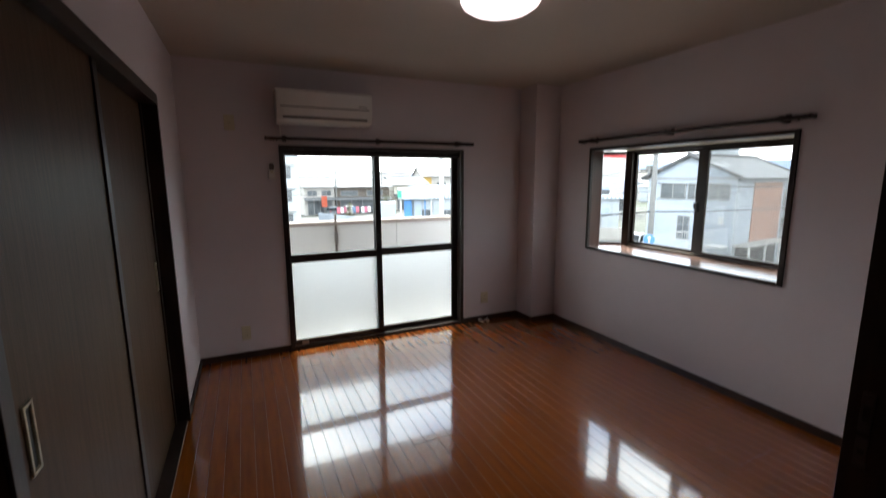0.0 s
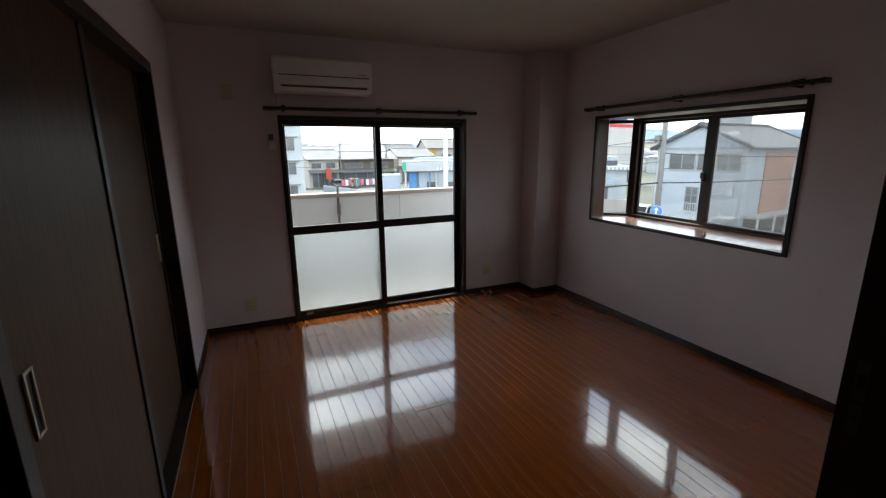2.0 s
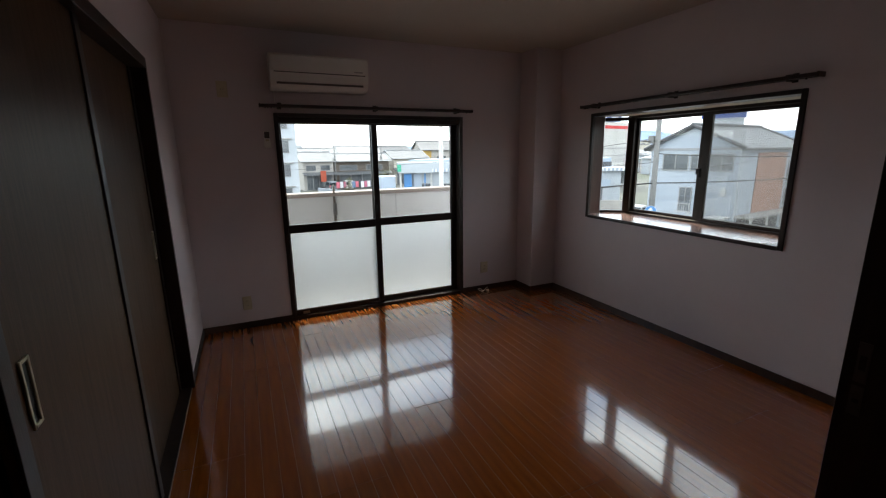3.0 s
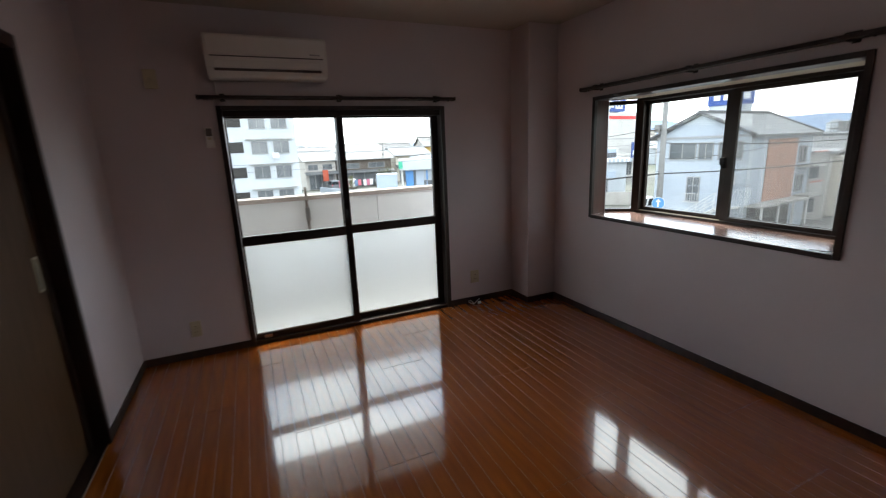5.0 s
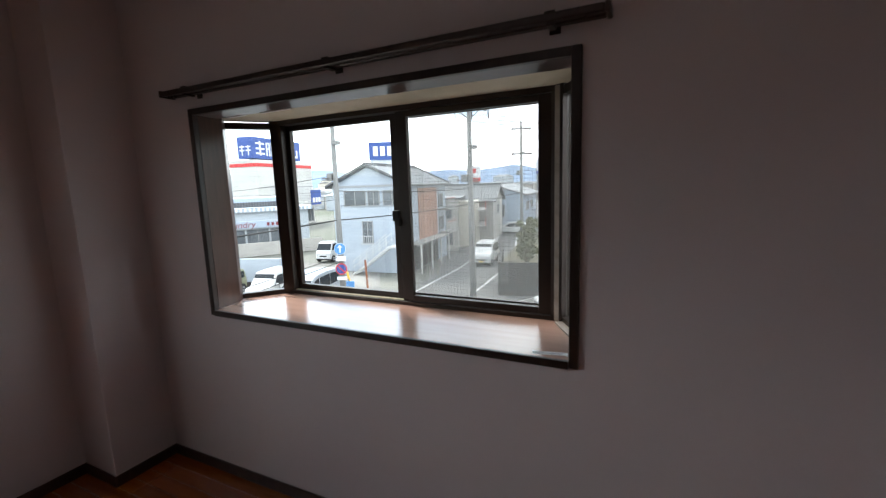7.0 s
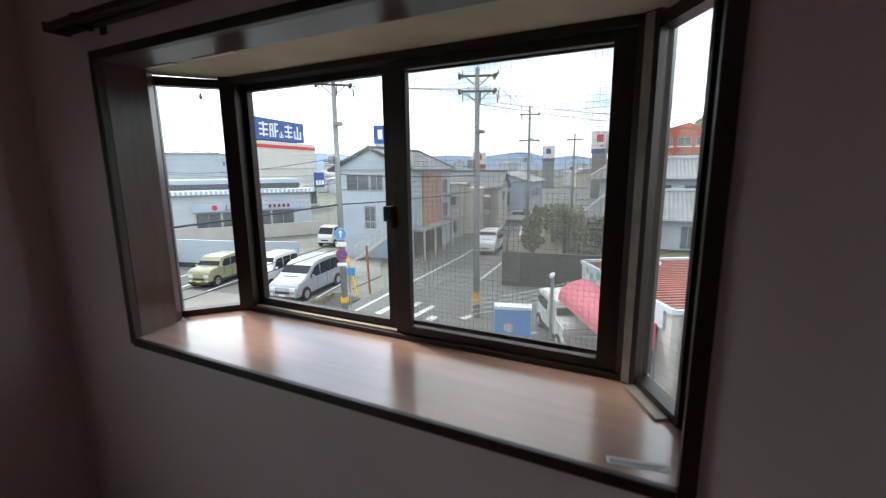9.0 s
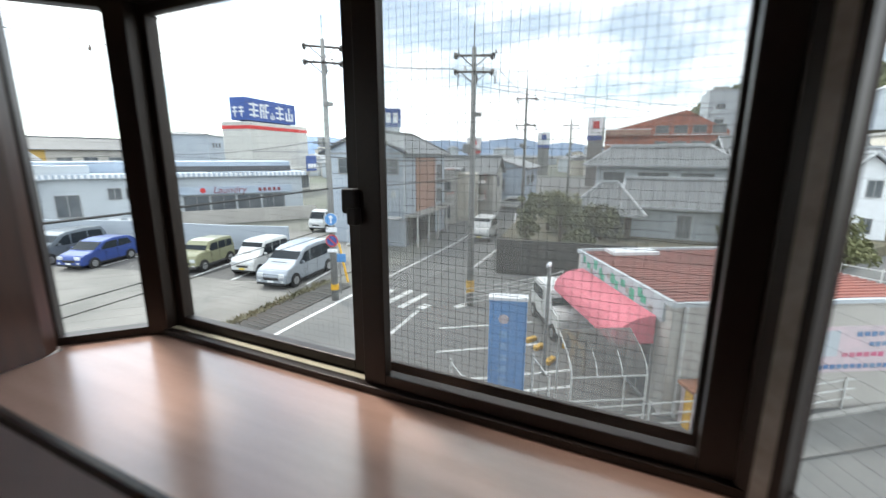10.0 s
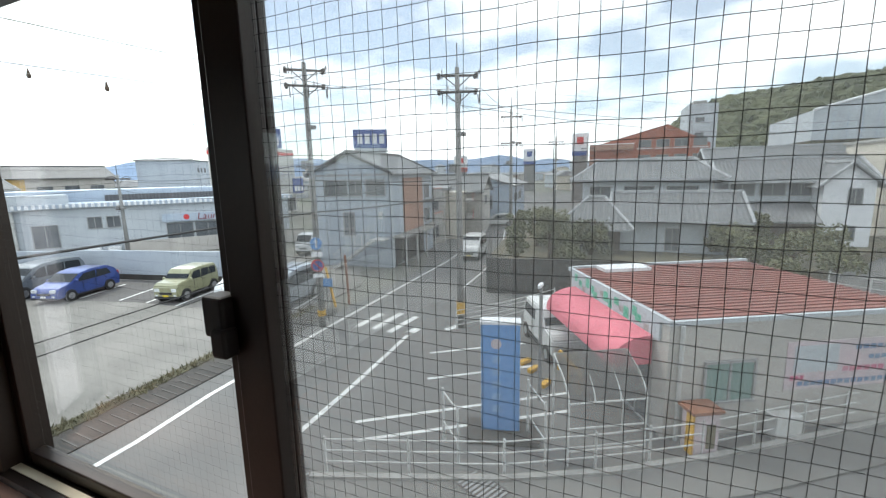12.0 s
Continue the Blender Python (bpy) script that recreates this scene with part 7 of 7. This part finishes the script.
part("deck", box(-1.9, -3, 4.3, 5.6, 3, 5.5, 0.03), M["white_wall"], mk)
for x in (-1.6, 2.0, 5.3):
    part("post", cyl((x, -2.6, 0), (x, -2.6, 4.3), 0.12), M["white_pipe"], mk)
part("green_mark", box(-1.96, -3.06, 4.5, -1.5, -3.001, 5.3), M["sign_green"], mk)
part("shed", box(-4.6, -2.4, 0, -2.2, 1, 3.9), M["metal_roof"], mk)
for i, m_ in enumerate(("pylon_blue", "metal_roof", "pylon_blue")):
    part("curtain", box(-1.2 + i * 1.2, -2.2, 0.4, -0.3 + i * 1.2, -2.1, 4.2), M[m_], mk)
wp = thing("sign_pole", "smooth white steel pole beyond the balcony", "pole", (4.72, 10.0, G))
part("post", cyl((0, 0, 0), (0, 0, 7.6), 0.05, 0.05, 16), M["white_pipe"], wp, smooth=True)
part("cap", box(-0.06, -0.2, 7.4, 0.06, 0.1, 7.62, 0.02), M["steel"], wp)
for i in range(9):
    f = thing("street_barrier", "small striped works barrier on the far street", "barrier", (16.0 + i * 0.75, 80.5 + (i % 3) * 0.5, G), 5 * (i % 4), group="works barriers")
    part("panel", box(-0.28, -0.04, 0.5, 0.28, 0.04, 1.6), M[("pink", "sign_white", "faded_pink", "sign_white", "faded_blue")[i % 5]], f)
    part("leg", box(-0.24, -0.03, 0, -0.18, 0.03, 0.5), M["pole"], f)
    part("leg", box(0.18, -0.03, 0, 0.24, 0.03, 0.5), M["pole"], f)
rb = thing("red_hoarding", "bright red shop panel beside the old house", "sign", (14.0, 83.5, G), 5)
part("panel", box(-0.5, -0.1, 1.6, 0.5, 0.1, 3.6), M["orange_red"], rb)
part("leg", box(-0.1, -0.05, 0, 0.1, 0.05, 1.6), M["pole"], rb)
bush("bare roadside tree on the far street", (16.8, 55.0, G), (1.6, 1.6, 4.6), 8, 500, leaf=0.07)
bush("small roadside tree on the far street", (12.6, 56.5, G), (1.0, 1.0, 3.6), 9, 500, leaf=0.07)


# ---- far town and mountains ----
def far_town():
    rng = random.Random(7)
    for key, name in (("white_wall", "far_houses_white"), ("grey_wall", "far_houses_grey"), ("cream_wall", "far_houses_cream")):
        bm_v, bm_f = [], []
        rv, rf = [], []
        for i in range(420):
            d = rng.uniform(122, 620)
            a = rng.uniform(-12, 95)
            x, y = 3 + d * math.cos(radians(a)), 3 + d * math.sin(radians(a))
            if abs(a - 13) < 4.5 and d < 320:
                continue
            w, l, h = rng.uniform(6, 12), rng.uniform(6, 14), rng.uniform(3.6, 5.2) + (rng.random() < 0.05 and d > 320) * rng.uniform(3, 12)
            t = radians(rng.uniform(0, 90))
            c, s = math.cos(t), math.sin(t)
            k = len(bm_v)
            for zz in (G, G + h):
                for px, py in ((-l / 2, -w / 2), (l / 2, -w / 2), (l / 2, w / 2), (-l / 2, w / 2)):
                    bm_v.append((x + c * px - s * py, y + s * px + c * py, zz))
            bm_f += [(k, k + 1, k + 5, k + 4), (k + 1, k + 2, k + 6, k + 5), (k + 2, k + 3, k + 7, k + 6), (k + 3, k, k + 4, k + 7), (k + 4, k + 5, k + 6, k + 7)]
            r = len(rv)
            for px, py in ((-l / 2 - 0.5, -w / 2 - 0.5), (l / 2 + 0.5, -w / 2 - 0.5), (l / 2 + 0.5, w / 2 + 0.5), (-l / 2 - 0.5, w / 2 + 0.5)):
                rv.append((x + c * px - s * py, y + s * px + c * py, G + h + 0.01))
            for px in (-l / 2 + 1.5, l / 2 - 1.5):
                rv.append((x + c * px, y + s * px, G + h + 1.7))
            rf += [(r, r + 1, r + 5, r + 4), (r + 2, r + 3, r + 4, r + 5), (r + 1, r + 2, r + 5), (r + 3, r, r + 4), (r + 3, r + 2, r + 1, r)]
        me = bpy.data.meshes.new(name)
        me.from_pydata(bm_v, [], bm_f)
        me.materials.append(M[key])
        root = tagged(new(name, me), "distant low houses of the town", "houses", kind="stuff")
        m2 = bpy.data.meshes.new("roof")
        m2.from_pydata(rv, [], rf)
        m2.materials.append(M[{"white_wall": "tiles_light", "grey_wall": "tiles", "cream_wall": "tiles_dark"}[key]])
        ro = new("roofs", m2)
        ro.parent = root


far_town()


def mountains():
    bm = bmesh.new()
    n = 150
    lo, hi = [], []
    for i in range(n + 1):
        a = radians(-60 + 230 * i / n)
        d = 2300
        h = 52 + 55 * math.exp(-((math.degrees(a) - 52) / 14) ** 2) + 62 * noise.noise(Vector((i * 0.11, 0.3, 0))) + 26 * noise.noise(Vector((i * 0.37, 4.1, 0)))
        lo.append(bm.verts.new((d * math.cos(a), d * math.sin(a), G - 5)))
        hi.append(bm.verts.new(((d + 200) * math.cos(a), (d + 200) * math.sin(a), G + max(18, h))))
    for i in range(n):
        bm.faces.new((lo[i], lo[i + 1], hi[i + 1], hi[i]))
    structure("backdrop_mountains", bm, M["mountain"], "low mountains on the horizon, tinted blue for haze")


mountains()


# ---- floor boards, each its own piece ----
def floor_boards():
    floor = bpy.data.objects["floor"]
    bw, gap = 0.0758, 0.0016
    cache = {}

    def board_mesh(length):
        key = round(length, 3)
        if key not in cache:
            bm = bmesh.new()
            x0, x1, y1 = 0.0, bw - gap, length - 0.0012
            e = 0.0005
            lo = [bm.verts.new(p) for p in ((x0, 0, -0.005), (x1, 0, -0.005), (x1, y1, -0.005), (x0, y1, -0.005))]
            mid = [bm.verts.new(p) for p in ((x0, 0, -e), (x1, 0, -e), (x1, y1, -e), (x0, y1, -e))]
            hi = [bm.verts.new(p) for p in ((x0 + e, 0.001, 0), (x1 - e, 0.001, 0), (x1 - e, y1 - 0.001, 0), (x0 + e, y1 - 0.001, 0))]
            for a, b in ((lo, mid), (mid, hi)):
                for i in range(4):
                    bm.faces.new((a[i], a[(i + 1) % 4], b[(i + 1) % 4], b[i]))
            bm.faces.new(hi)
            bmesh.ops.recalc_face_normals(bm, faces=bm.faces)
            me = bpy.data.meshes.new("board")
            bm.to_mesh(me)
            bm.free()
            me.materials.append(M["board"])
            cache[key] = me
        return cache[key]
    xs = X0
    row = 0
    ya, yb = Y0 - 0.12, Y1
    while xs < X1 - 0.01:
        group4 = row // 4
        y = ya - [0.0, 0.9, 0.45, 1.35][group4 % 4]
        while y < yb:
            s, e = max(y, ya), min(y + 1.818, yb)
            if e - s > 0.02:
                ob = new("board", board_mesh(e - s))
                ob.parent = floor
                ob.matrix_basis = pose(xs, s, 0)
            y += 1.818
        xs += bw
        row += 1


floor_boards()
